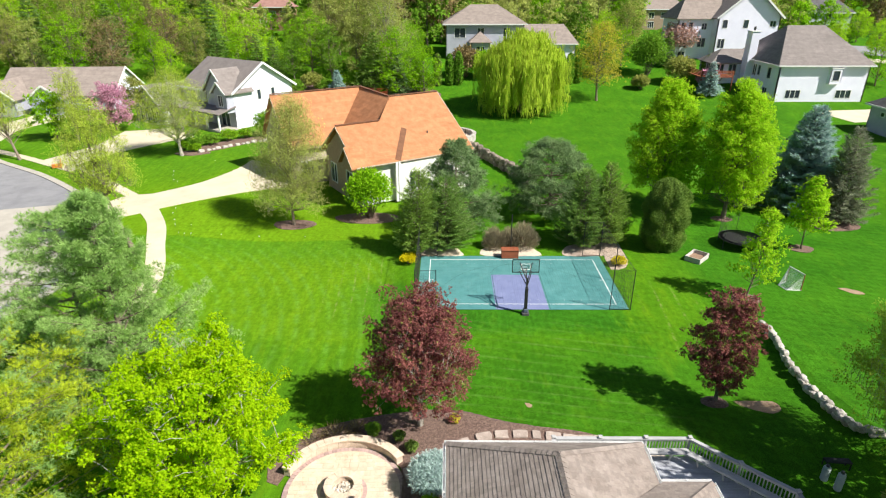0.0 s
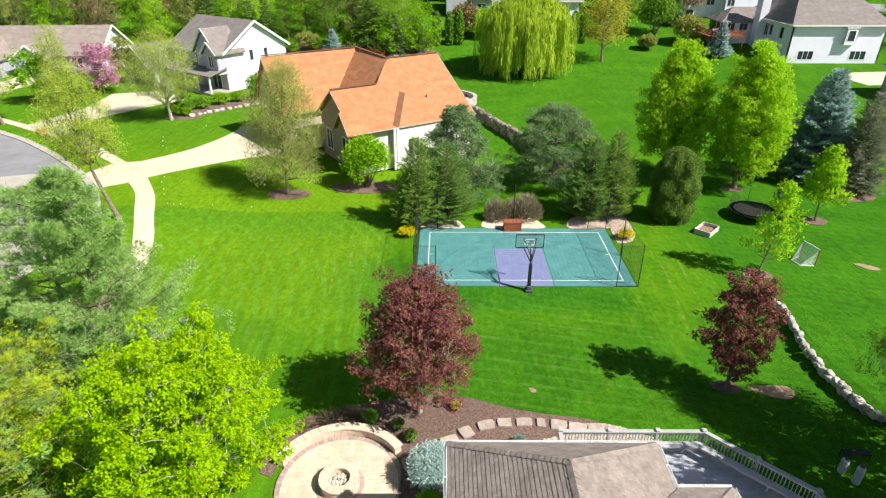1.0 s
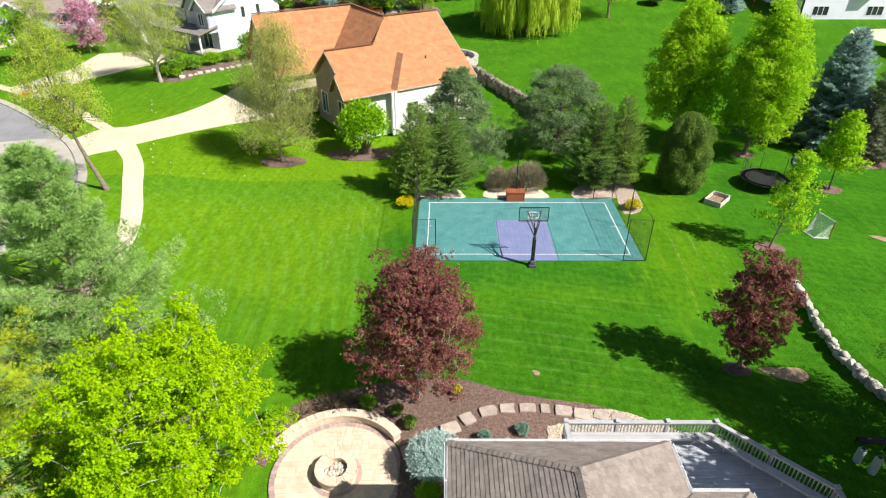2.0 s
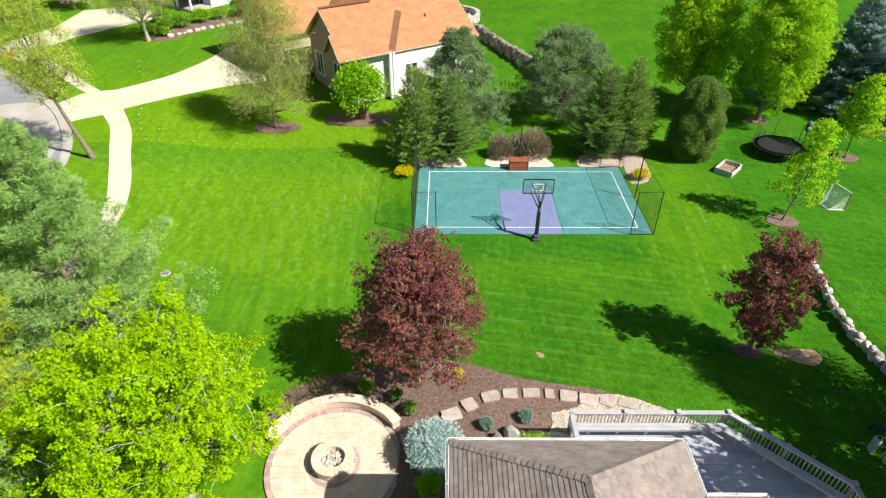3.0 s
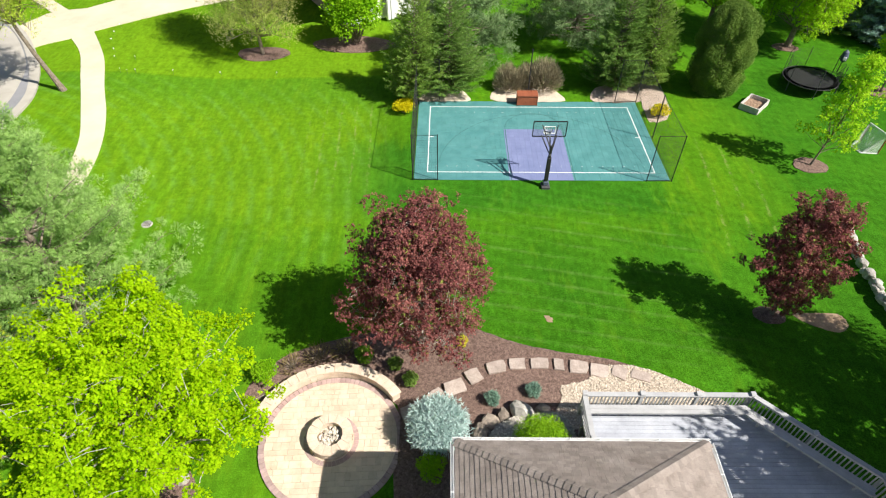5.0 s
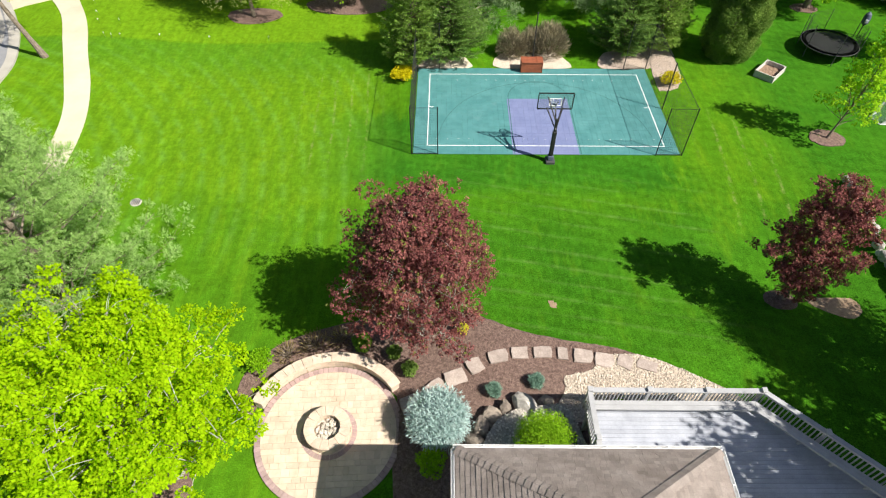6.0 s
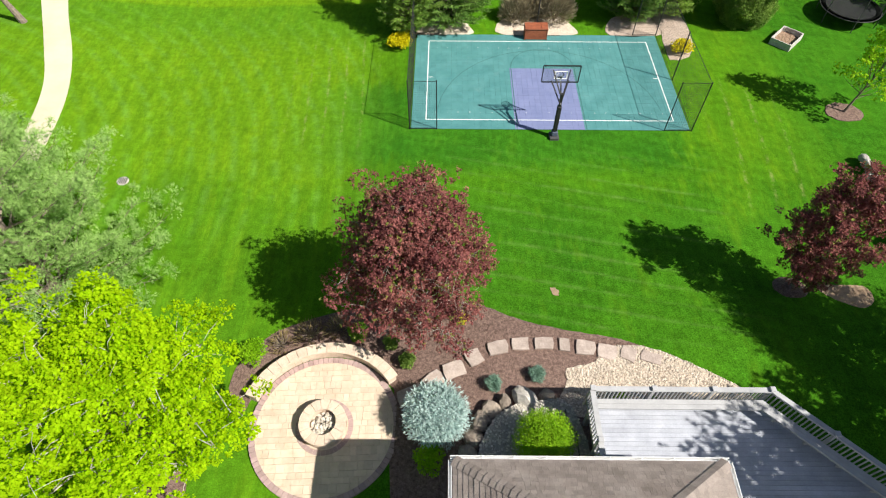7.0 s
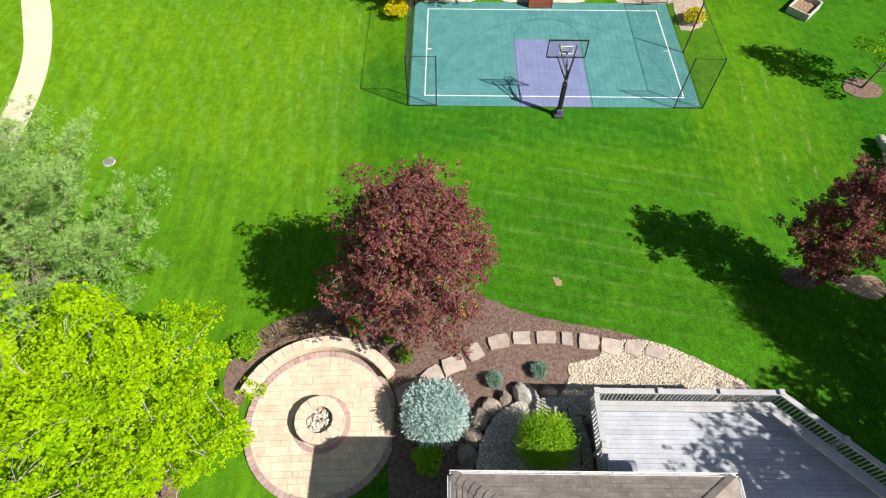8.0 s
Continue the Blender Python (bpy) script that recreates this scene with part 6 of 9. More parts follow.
def orange_house():
    ang = 33.0
    h = thing("house", frame_at((-2.95, 63.85), ang, 0.15), "cream house with steep orange cedar-coloured shingle roof", "house")
    E1, e = 4.15, 0.45
    # plan: front wing, garage wing set back
    wall_run(h, (-3.9, 0.5), (0.15, 0.5), 0, E1, M["creamwall"], [(1.6, 2.5, 1.2, 2.8, 1)])
    wall_run(h, (0.15, 0.5), (0.15, 0.1), 0, E1, M["stonewall"])
    wall_run(h, (0.15, 0.1), (9.1, 0.1), 0, E1, M["creamwall"], [(1.4, 2.6, 1.0, 2.8, 2), (5.0, 6.8, 1.0, 2.8, 2)])
    wall_run(h, (9.1, 0.1), (9.1, 15.0), 0, E1, M["creamwall"], [(3, 4.5, 1, 2.6, 2), (8, 10, 0.2, 2.6, 2)])
    wall_run(h, (9.1, 15.0), (-7.2, 19.6), 0, E1, M["creamwall"])
    wall_run(h, (-7.2, 19.6), (-7.2, 10.6), 0, E1, M["stonewall"], [(1, 4.2, 0.05, 2.4, 4), (5, 8.0, 0.05, 2.4, 4)])
    wall_run(h, (-7.2, 10.6), (-2.6, 10.6), 0, E1, M["stonewall"], [(1.0, 2.2, 1.0, 2.6, 2)])
    wall_run(h, (-2.6, 10.6), (-2.6, 8.9), 0, E1, M["brick"])
    wall_run(h, (-2.6, 8.9), (-3.9, 8.9), 0, E1, M["brick"])
    wall_run(h, (-3.9, 8.9), (-3.9, 0.5), 0, E1, M["brick"], [(1.2, 2.6, 1.0, 3.0, 2), (5.2, 6.6, 0.1, 3.0, 2)])
    floor_slab(h, [(-3.5, 0.9), (8.7, 0.5), (8.7, 14.5), (-2, 14.5), (-2.2, 9)], 0.1)
    for px in (-0.05, 0.28):
        part("corner_column", bevel_box(px - 0.12, px + 0.12, -0.12, 0.12, 0, E1, 0.02), M["trim"], h, "white corner column")
    gable_wall(h, (-3.9, 8.9), (-3.9, 0.5), E1, 7.25, M["brick"])
    gable_wall(h, (9.1, 0.1), (9.1, 15.0), E1, 9.1, M["creamwall"])
    gable_wall(h, (-7.2, 19.6), (-7.2, 10.6), E1, 8.9, M["stonewall"])
    z = E1 + 0.05
    planes = [
        [(-4.35, 0.0, z), (9.5, 0.0, z), (9.5, 7.55, 9.25), (3.4, 7.55, 9.25), (0.6, 4.72, 7.4), (-4.35, 4.72, 7.4)],
        [(-2.0, 9.3, z), (-4.35, 9.3, z), (-4.35, 4.72, 7.4), (0.6, 4.72, 7.4)],
        [(-2.35, 10.2, z), (-2.35, 6.8, z), (0.5, 4.75, 6.75), (3.4, 7.4, 9.3), (3.4, 15.0, 9.35)],
        [(-7.6, 10.15, z), (-2.35, 10.15, z), (3.4, 15.0, 9.35), (-7.6, 15.0, 9.35)],
        [(9.5, 15.3, z), (3.4, 15.3, z), (3.4, 7.55, 9.25), (9.5, 7.55, 9.25)],
        [(3.4, 20.0, z), (-7.6, 20.0, z), (-7.6, 15.0, 9.35), (3.4, 15.0, 9.35)],
        [(6.6, 15.3, z + 1.0), (6.6, 20.0, z), (3.4, 15.0, 9.35), (3.4, 9.0, 9.28)],
    ]
    roof_planes(h, planes, M["orange"])
    # low entrance gable facing the drive
    gable_wall(h, (-4.6, 3.0), (-4.6, 0.2), E1, 5.9, M["brick"])
    roof_planes(h, [[(-4.9, -0.05, z), (-3.0, -0.05, z), (-3.0, 1.6, 6.0), (-4.9, 1.6, 6.0)], [(-3.0, 3.3, z), (-4.9, 3.3, z), (-4.9, 1.6, 6.0), (-3.0, 1.6, 6.0)]], M["orange"], 0.14, "entrance_roof")
    fascia(h, [((-4.4, -0.06, E1), (9.5, -0.06, E1)), ((-4.4, 0, E1), (-4.4, 4.72, 7.3)), ((-4.4, 9.3, E1), (-4.4, 4.72, 7.3)), ((9.55, 0, E1), (9.55, 7.55, 9.15)), ((-7.65, 10.1, E1), (-7.65, 15, 9.25)), ((-7.6, 10.1, E1), (-2.3, 10.1, E1)), ((-4.95, -0.05, E1), (-4.95, 1.6, 5.9)), ((-4.95, 3.3, E1), (-4.95, 1.6, 5.9))], 0.05, 0.12, "fascia", "stonewall", "narrow buff eaves board")
    for a, b in (((3.4, 7.55, 9.3), (3.4, 15.0, 9.42)), ((3.4, 7.55, 9.34), (9.5, 7.55, 9.34)), ((3.4, 15.0, 9.45), (-7.6, 15.0, 9.45)), ((-4.35, 4.72, 7.48), (0.6, 4.72, 7.48))):
        bm = bmesh.new()
        bar(bm, a, b, 0.30, 0.07)
        part("ridge_cap", bm, M["orangecap"], h)
    # weathered shingle strip running up the front roof from the corner
    e = Vector((2.75, 3.55, 2.37)).normalized()
    q = Vector((0.0, -0.667, 1.0)).normalized()
    for i in range(18):
        c = Vector((0.22, 0.10, 4.29)) + e * (0.27 * i) + q * 0.03
        bm = bmesh.new()
        w = e.cross(q).normalized() * 0.30
        slab(bm, [c - w, c + w, c + w + e * 0.29, c - w + e * 0.29], 0.03)
        part("strip_shingle", bm, M["orangecap"], h)
    for x, y, zz in ((5.2, 2.6, 6.0),):
        bm = bmesh.new()
        tube(bm, [(x, y, zz - 0.4), (x, y, zz + 0.2)], 0.06, 8)
        part("vent_pipe", bm, M["darkgrey"], h)
    # round terrace wall behind the house
    t = thing("terrace_wall", pose(2.4, 91.6, gz(2.4, 91.6)), "low curved pale stone terrace wall behind the orange house", "terrace wall", kind="structure")
    shared_ring(t, "block", 3.5, 3.95, 16, 0.0, 0.85, M["limestone"], radians(-75), radians(95), 0.02)
    shared_ring(t, "cap_stone", 3.45, 4.0, 12, 0.86, 0.98, M["limestone"], radians(-75), radians(95), 0.02)
    bm = bmesh.new()
    slab(bm, [(3.48 * math.cos(a), 3.48 * math.sin(a), 0.35) for a in np.arange(0, 6.28, 0.2)], 0.3)
    part("paving", bm, M["wallblock"], t)
    for a in (0.2, 0.9, -0.6):
        c = thing("patio_chair", pose(2.4 + 2.2 * math.cos(a), 91.6 + 2.2 * math.sin(a), gz(2.4, 91.6) + 0.35, 0, 0, math.degrees(a) + 90), "dark metal garden chair on the round terrace", "chair", "terrace chairs")
        part("seat", bevel_box(-0.25, 0.25, -0.25, 0.25, 0.40, 0.45, 0.01), M["black"], c)
        part("backrest", bevel_box(-0.25, 0.25, -0.30, -0.26, 0.45, 0.95, 0.01), M["black"], c)
        for sx in (-0.22, 0.22):
            for sy in (-0.22, 0.22):
                bm = bmesh.new()
                bar(bm, (sx, sy, 0), (sx, sy, 0.4), 0.04)
                part("leg", bm, M["black"], c)


def white_house():
    # local x runs along the gable end, local y back along the ridge
    h = thing("house", frame_at((-29.3, 93.6), 54.0, 0.95), "two-storey white house with grey gable roof and porch", "house")
    U, V, E1, R = 11.0, 13.0, 5.6, 9.2
    wall_run(h, (0, 0), (U, 0), 0, E1, M["whitewall"], [(4.3, 4.9, 3.9, 5.3, 1), (6.9, 7.5, 3.9, 5.3, 1)])
    wall_run(h, (U, 0), (U, V), 0, E1, M["whitewall"])
    wall_run(h, (U, V), (0, V), 0, E1, M["whitewall"])
    wall_run(h, (0, V), (0, 0), 0, E1, M["greywall"], [(6.0, 7.0, 3.4, 5.0, 2), (8.2, 9.0, 3.4, 4.9, 1), (10.6, 11.4, 3.3, 4.8, 1), (2.0, 3.2, 3.4, 4.9, 2), (9.4, 11.4, 0.3, 2.4, 2)])
    gable_wall(h, (0, 0), (U, 0), E1, R, M["whitewall"])
    gable_wall(h, (U, V), (0, V), E1, R, M["whitewall"])
    o = 0.5
    roof_planes(h, [[(-o, -o, E1 - 0.25), (-o, V + o, E1 - 0.25), (U / 2, V + o, R + 0.1), (U / 2, -o, R + 0.1)], [(U + o, V + o, E1 - 0.25), (U + o, -o, E1 - 0.25), (U / 2, -o, R + 0.1), (U / 2, V + o, R + 0.1)]], M["greyroof"])
    fascia(h, [((-o, -o - 0.05, E1 - 0.3), (U / 2, -o - 0.05, R)), ((U + o, -o - 0.05, E1 - 0.3), (U / 2, -o - 0.05, R)), ((-o - 0.05, -o, E1 - 0.35), (-o - 0.05, V + o, E1 - 0.35))], 0.1, 0.3)
    # front gables
    for y0, y1, depth, zr in ((-0.1, 2.7, 1.3, 6.9), (0.4, 5.6, 0.7, 8.5)):
        ym = (y0 + y1) / 2
        wall_run(h, (-depth, y1), (-depth, y0), 2.6, E1, M["greywall"], [((y1 - y0) / 2 - 0.5, (y1 - y0) / 2 + 0.5, 3.5, 5.0, 2)])
        wall_run(h, (-depth, y0), (0, y0), 2.6, E1, M["greywall"])
        wall_run(h, (0, y1), (-depth, y1), 2.6, E1, M["greywall"])
        gable_wall(h, (-depth, y1), (-depth, y0), E1, zr, M["greywall"])
        roof_planes(h, [[(-depth - 0.4, y0 - 0.4, E1 - 0.25), (3.4, y0 - 0.4, E1 - 0.25), (3.4, ym, zr + 0.08), (-depth - 0.4, ym, zr + 0.08)], [(3.4, y1 + 0.4, E1 - 0.25), (-depth - 0.4, y1 + 0.4, E1 - 0.25), (-depth - 0.4, ym, zr + 0.08), (3.4, ym, zr + 0.08)]], M["greyroof"], 0.15, "gable_roof")
        fascia(h, [((-depth - 0.45, y0 - 0.4, E1 - 0.3), (-depth - 0.45, ym, zr)), ((-depth - 0.45, y1 + 0.4, E1 - 0.3), (-depth - 0.45, ym, zr))], 0.1, 0.26)
    # porch
    roof_planes(h, [[(-3.2, -0.4, 2.75), (-3.2, 12.0, 2.75), (0.0, 12.0, 3.5), (0.0, -0.4, 3.5)]], M["greyroof"], 0.15, "porch_roof")
    for y in (0.0, 3.0, 6.0, 9.0):
        part("porch_column", bevel_box(-3.0, -2.75, y, y + 0.25, 0, 2.6, 0.02), M["trim"], h, "white porch column")
    bm = bmesh.new()
    box(bm, -3.2, -0.01, -0.3, 12.0, 0.0, 0.3)
    part("porch_floor", bm, M["concrete"], h)
    # garage wing
    wall_run(h, (-4.5, 19.8), (-4.5, 12.2), 0, 2.9, M["greywall"], [(0.7, 3.3, 0.05, 2.3, 4), (4.2, 6.8, 0.05, 2.3, 4)])
    wall_run(h, (-4.5, 12.2), (3.0, 12.2), 0, 2.9, M["creamwall"])
    wall_run(h, (3.0, 19.8), (-4.5, 19.8), 0, 2.9, M["greywall"])
    gable_wall(h, (-4.5, 19.8), (-4.5, 12.2), 2.9, 5.6, M["greywall"])
    roof_planes(h, [[(-5.0, 11.8, 2.7), (3.4, 11.8, 2.7), (3.4, 16.0, 5.7), (-5.0, 16.0, 5.7)], [(3.4, 20.2, 2.7), (-5.0, 20.2, 2.7), (-5.0, 16.0, 5.7), (3.4, 16.0, 5.7)]], M["greyroof"], 0.15, "garage_roof")
    fascia(h, [((-5.05, 11.8, 2.65), (-5.05, 16.0, 5.6)), ((-5.05, 20.2, 2.65), (-5.05, 16.0, 5.6))], 0.1, 0.26)


def tan_house():
    h = thing("house", frame_at((-55.0, 106.5), 4.0, 1.05), "long single-storey house with tan shingle roof and white gable", "house")
    x0, x1, y0, y1, E1, R = -18.5, 0, 1.2, 13.0, 2.9, 6.6
    wall_run(h, (x0, y0), (x1, y0), 0, E1, M["greywall"], [(4, 5.4, 0.9, 2.3, 2), (9, 11.4, 0.05, 2.3, 3), (14, 15.6, 0.9, 2.3, 2)])
    wall_run(h, (x1, y0), (x1, y1), 0, E1, M["whitewall"], [(2.6, 3.4, 0.9, 2.3, 1), (6, 7.4, 0.9, 2.3, 2)])
    wall_run(h, (x1, y1), (x0, y1), 0, E1, M["whitewall"])
    wall_run(h, (x0, y1), (x0, y0), 0, E1, M["whitewall"])
    gable_wall(h, (x1, y0), (x1, y1), E1, R, M["whitewall"])
    gable_wall(h, (x0, y1), (x0, y0), E1, R, M["whitewall"])
    ym = (y0 + y1) / 2
    roof_planes(h, [[(x0 - 0.5, y0 - 0.5, E1 - 0.2), (x1 + 0.5, y0 - 0.5, E1 - 0.2), (x1 + 0.5, ym, R + 0.1), (x0 - 0.5, ym, R + 0.1)], [(x1 + 0.5, y1 + 0.5, E1 - 0.2), (x0 - 0.5, y1 + 0.5, E1 - 0.2), (x0 - 0.5, ym, R + 0.1), (x1 + 0.5, ym, R + 0.1)]], M["tanroof"])
    fascia(h, [((x1 + 0.55, y0 - 0.5, E1 - 0.25), (x1 + 0.55, ym, R)), ((x1 + 0.55, y1 + 0.5, E1 - 0.25), (x1 + 0.55, ym, R))], 0.1, 0.3)
    for cx, w, dy, zr in ((-16.5, 5.6, 4.2, 5.4), (-9.2, 5.0, 3.2, 4.8)):
        a, b = cx - w / 2, cx + w / 2
        wall_run(h, (a, y0 - dy), (b, y0 - dy), 0, E1, M["greywall"], [(w / 2 - 1.0, w / 2 + 1.0, 0.6, 2.2, 3)])
        wall_run(h, (b, y0 - dy), (b, y0), 0, E1, M["greywall"])
        wall_run(h, (a, y0), (a, y0 - dy), 0, E1, M["greywall"])
        gable_wall(h, (a, y0 - dy), (b, y0 - dy), E1, zr, M["greywall"])
        roof_planes(h, [[(a - 0.4, y0 + 5, E1 - 0.2), (a - 0.4, y0 - dy - 0.5, E1 - 0.2), (cx, y0 - dy - 0.5, zr + 0.1), (cx, y0 + 5, zr + 0.1)], [(b + 0.4, y0 - dy - 0.5, E1 - 0.2), (b + 0.4, y0 + 5, E1 - 0.2), (cx, y0 + 5, zr + 0.1), (cx, y0 - dy - 0.5, zr + 0.1)]], M["tanroof"], 0.15, "gable_roof")
        fascia(h, [((a - 0.4, y0 - dy - 0.55, E1 - 0.25), (cx, y0 - dy - 0.55, zr)), ((b + 0.4, y0 - dy - 0.55, E1 - 0.25), (cx, y0 - dy - 0.55, zr))], 0.1, 0.28)
    # side gable with a lean-to over the east door
    roof_planes(h, [[(0.1, 2.0, 2.3), (3.0, 2.0, 2.3), (3.0, 5.0, 3.0), (0.1, 5.0, 3.0)]], M["tanroof"], 0.12, "porch_roof")
    wall_run(h, (0.2, 2.2), (2.8, 2.2), 0, 2.2, M["whitewall"], [(0.9, 1.7, 0.9, 1.9, 1)])
    wall_run(h, (2.8, 2.2), (2.8, 5.0), 0, 2.2, M["whitewall"], [(0.9, 1.7, 0.9, 1.9, 1)])


def east_house():
    h = thing("house", pose(59.9, 111.9, gz(66, 114)), "white two-level house with brown hip roof and tall chimney", "house")
    W, D, E1, R = 15.6, 17.4, 6.1, 12.0
    wall_run(h, (0, 0), (W, 0), -0.3, E1, M["whitewall"], [(1.9, 4.4, 0.45, 1.75, 3), (10.7, 13.3, 0.45, 1.75, 3)])
    wall_run(h, (W, 0), (W, D), -0.3, E1, M["brick"])
    wall_run(h, (W, D), (0, D), -0.3, E1, M["whitewall"])
    wall_run(h, (0, D), (0, 0), -0.3, E1, M["whitewall"], [(13.6, 14.7, 3.4, 5.2, 1), (10.0, 10.9, 3.5, 5.2, 1), (8.2, 9.4, 3.3, 5.2, 2), (13, 14.4, 0.6, 1.7, 2)])
    floor_slab(h, [(0.3, 0.3), (W - 0.3, 0.3), (W - 0.3, D - 0.3), (0.3, D - 0.3)], 2.8)
    roof_planes(h, hip_roof(-0.6, W + 0.6, -0.6, D + 0.6, E1 - 0.1, R, 5.0), M["greyroof"])
    fascia(h, [((-0.6, -0.65, E1 - 0.2), (W + 0.6, -0.65, E1 - 0.2)), ((-0.65, -0.6, E1 - 0.2), (-0.65, D + 0.6, E1 - 0.2))], 0.12, 0.22)
    # oriel window
    wall_run(h, (8.6, -0.7), (10.6, -0.7), 3.0, 5.5, M["whitewall"], [(0.45, 1.55, 3.5, 5.1, 1)], 0.1, name="oriel")
    wall_run(h, (10.6, -0.7), (10.6, 0), 3.0, 5.5, M["whitewall"], (), 0.1, name="oriel")
    wall_run(h, (8.6, 0), (8.6, -0.7), 3.0, 5.5, M["whitewall"], (), 0.1, name="oriel")
    bm = bmesh.new()
    box(bm, 8.5, 10.7, -0.8, 0, 5.5, 5.65)
    box(bm, 8.55, 10.65, -0.75, 0, 2.88, 3.0)
    part("oriel_cap", bm, M["trim"], h)
    ch = part("chimney", bevel_box(-1.3, 0.2, 9.5, 11.5, -0.5, 10.8, 0.05), M["whitewall"], h, "tall white chimney")
    part("chimney_cap", bevel_box(-1.4, 0.3, 9.4, 11.6, 10.81, 11.0, 0.03), M["trim"], ch)
    bm = bmesh.new()
    tube(bm, [(-0.5, 10.5, 11.0), (-0.5, 10.5, 11.7)], 0.2, 10)
    part("flue", bm, M["darkgrey"], ch)
    # rear wing with sun room and red deck
    wall_run(h, (-6.5, 12.0), (0, 12.0), 0, 5.2, M["whitewall"], [(0.8, 2.2, 2.9, 4.8, 2), (3.2, 4.6, 2.9, 4.8, 2)])
    wall_run(h, (-6.5, 18.0), (-6.5, 12.0), 0, 5.2, M["whitewall"], [(1, 2.4, 2.9, 4.8, 2), (3.4, 4.8, 2.9, 4.8, 2)])
    roof_planes(h, [[(-7.0, 11.5, 5.1), (0.5, 11.5, 5.1), (0.5, 15, 7.4), (-4, 15, 7.4)], [(-7.0, 18.5, 5.1), (-7.0, 11.5, 5.1), (-4, 15, 7.4)], [(0.5, 18.5, 5.1), (-7.0, 18.5, 5.1), (-4, 15, 7.4), (0.5, 15, 7.4)]], M["greyroof"], 0.15, "wing_roof")
    d = thing("red_deck", pose(53.0, 122.0, gz(53, 122)), "raised red-brown wooden deck beside the white house", "deck", kind="structure")
    bm = bmesh.new()
    box(bm, -3.5, 2.5, -3.0, 4.0, 2.3, 2.45)
    part("platform", bm, M["redwood"], d)
    for a, b in (((-3.5, -3.0), (2.5, -3.0)), ((-3.5, -3.0), (-3.5, 4.0))):
        for z in (2.7, 2.95, 3.2, 3.45):
            bm = bmesh.new()
            bar(bm, (*a, z), (*b, z), 0.1, 0.16)
            part("rail", bm, M["redwood"], d)
    for x, y in ((-3.4, -2.9), (2.4, -2.9), (-3.4, 3.9), (-0.5, -2.9)):
        bm = bmesh.new()
        bar(bm, (x, y, -0.2), (x, y, 3.5), 0.16)
        part("post", bm, M["redwood"], d)
    # small dark-roofed house at the edge
    k = thing("house", pose(67.2, 88.5, gz(70, 90)), "pale grey house corner with dark slate roof", "house")
    wall_run(k, (0, 0), (12, 0), -0.2, 4.2, M["greywall"], [(4, 5.4, 1, 2.6, 2)])
    wall_run(k, (0, 9), (0, 0), -0.2, 4.2, M["greywall"], [(2.4, 3.2, 2.6, 3.2, 1)])
    wall_run(k, (12, 0), (12, 9), -0.2, 4.2, M["greywall"])
    wall_run(k, (12, 9), (0, 9), -0.2, 4.2, M["greywall"])
    roof_planes(k, hip_roof(-0.6, 12.6, -0.6, 9.6, 4.1, 7.4, 4.4), M["darkroof"])
    fascia(k, [((-0.65, -0.6, 4.0), (-0.65, 9.6, 4.0)), ((-0.6, -0.65, 4.0), (12.6, -0.65, 4.0))], 0.12, 0.22)


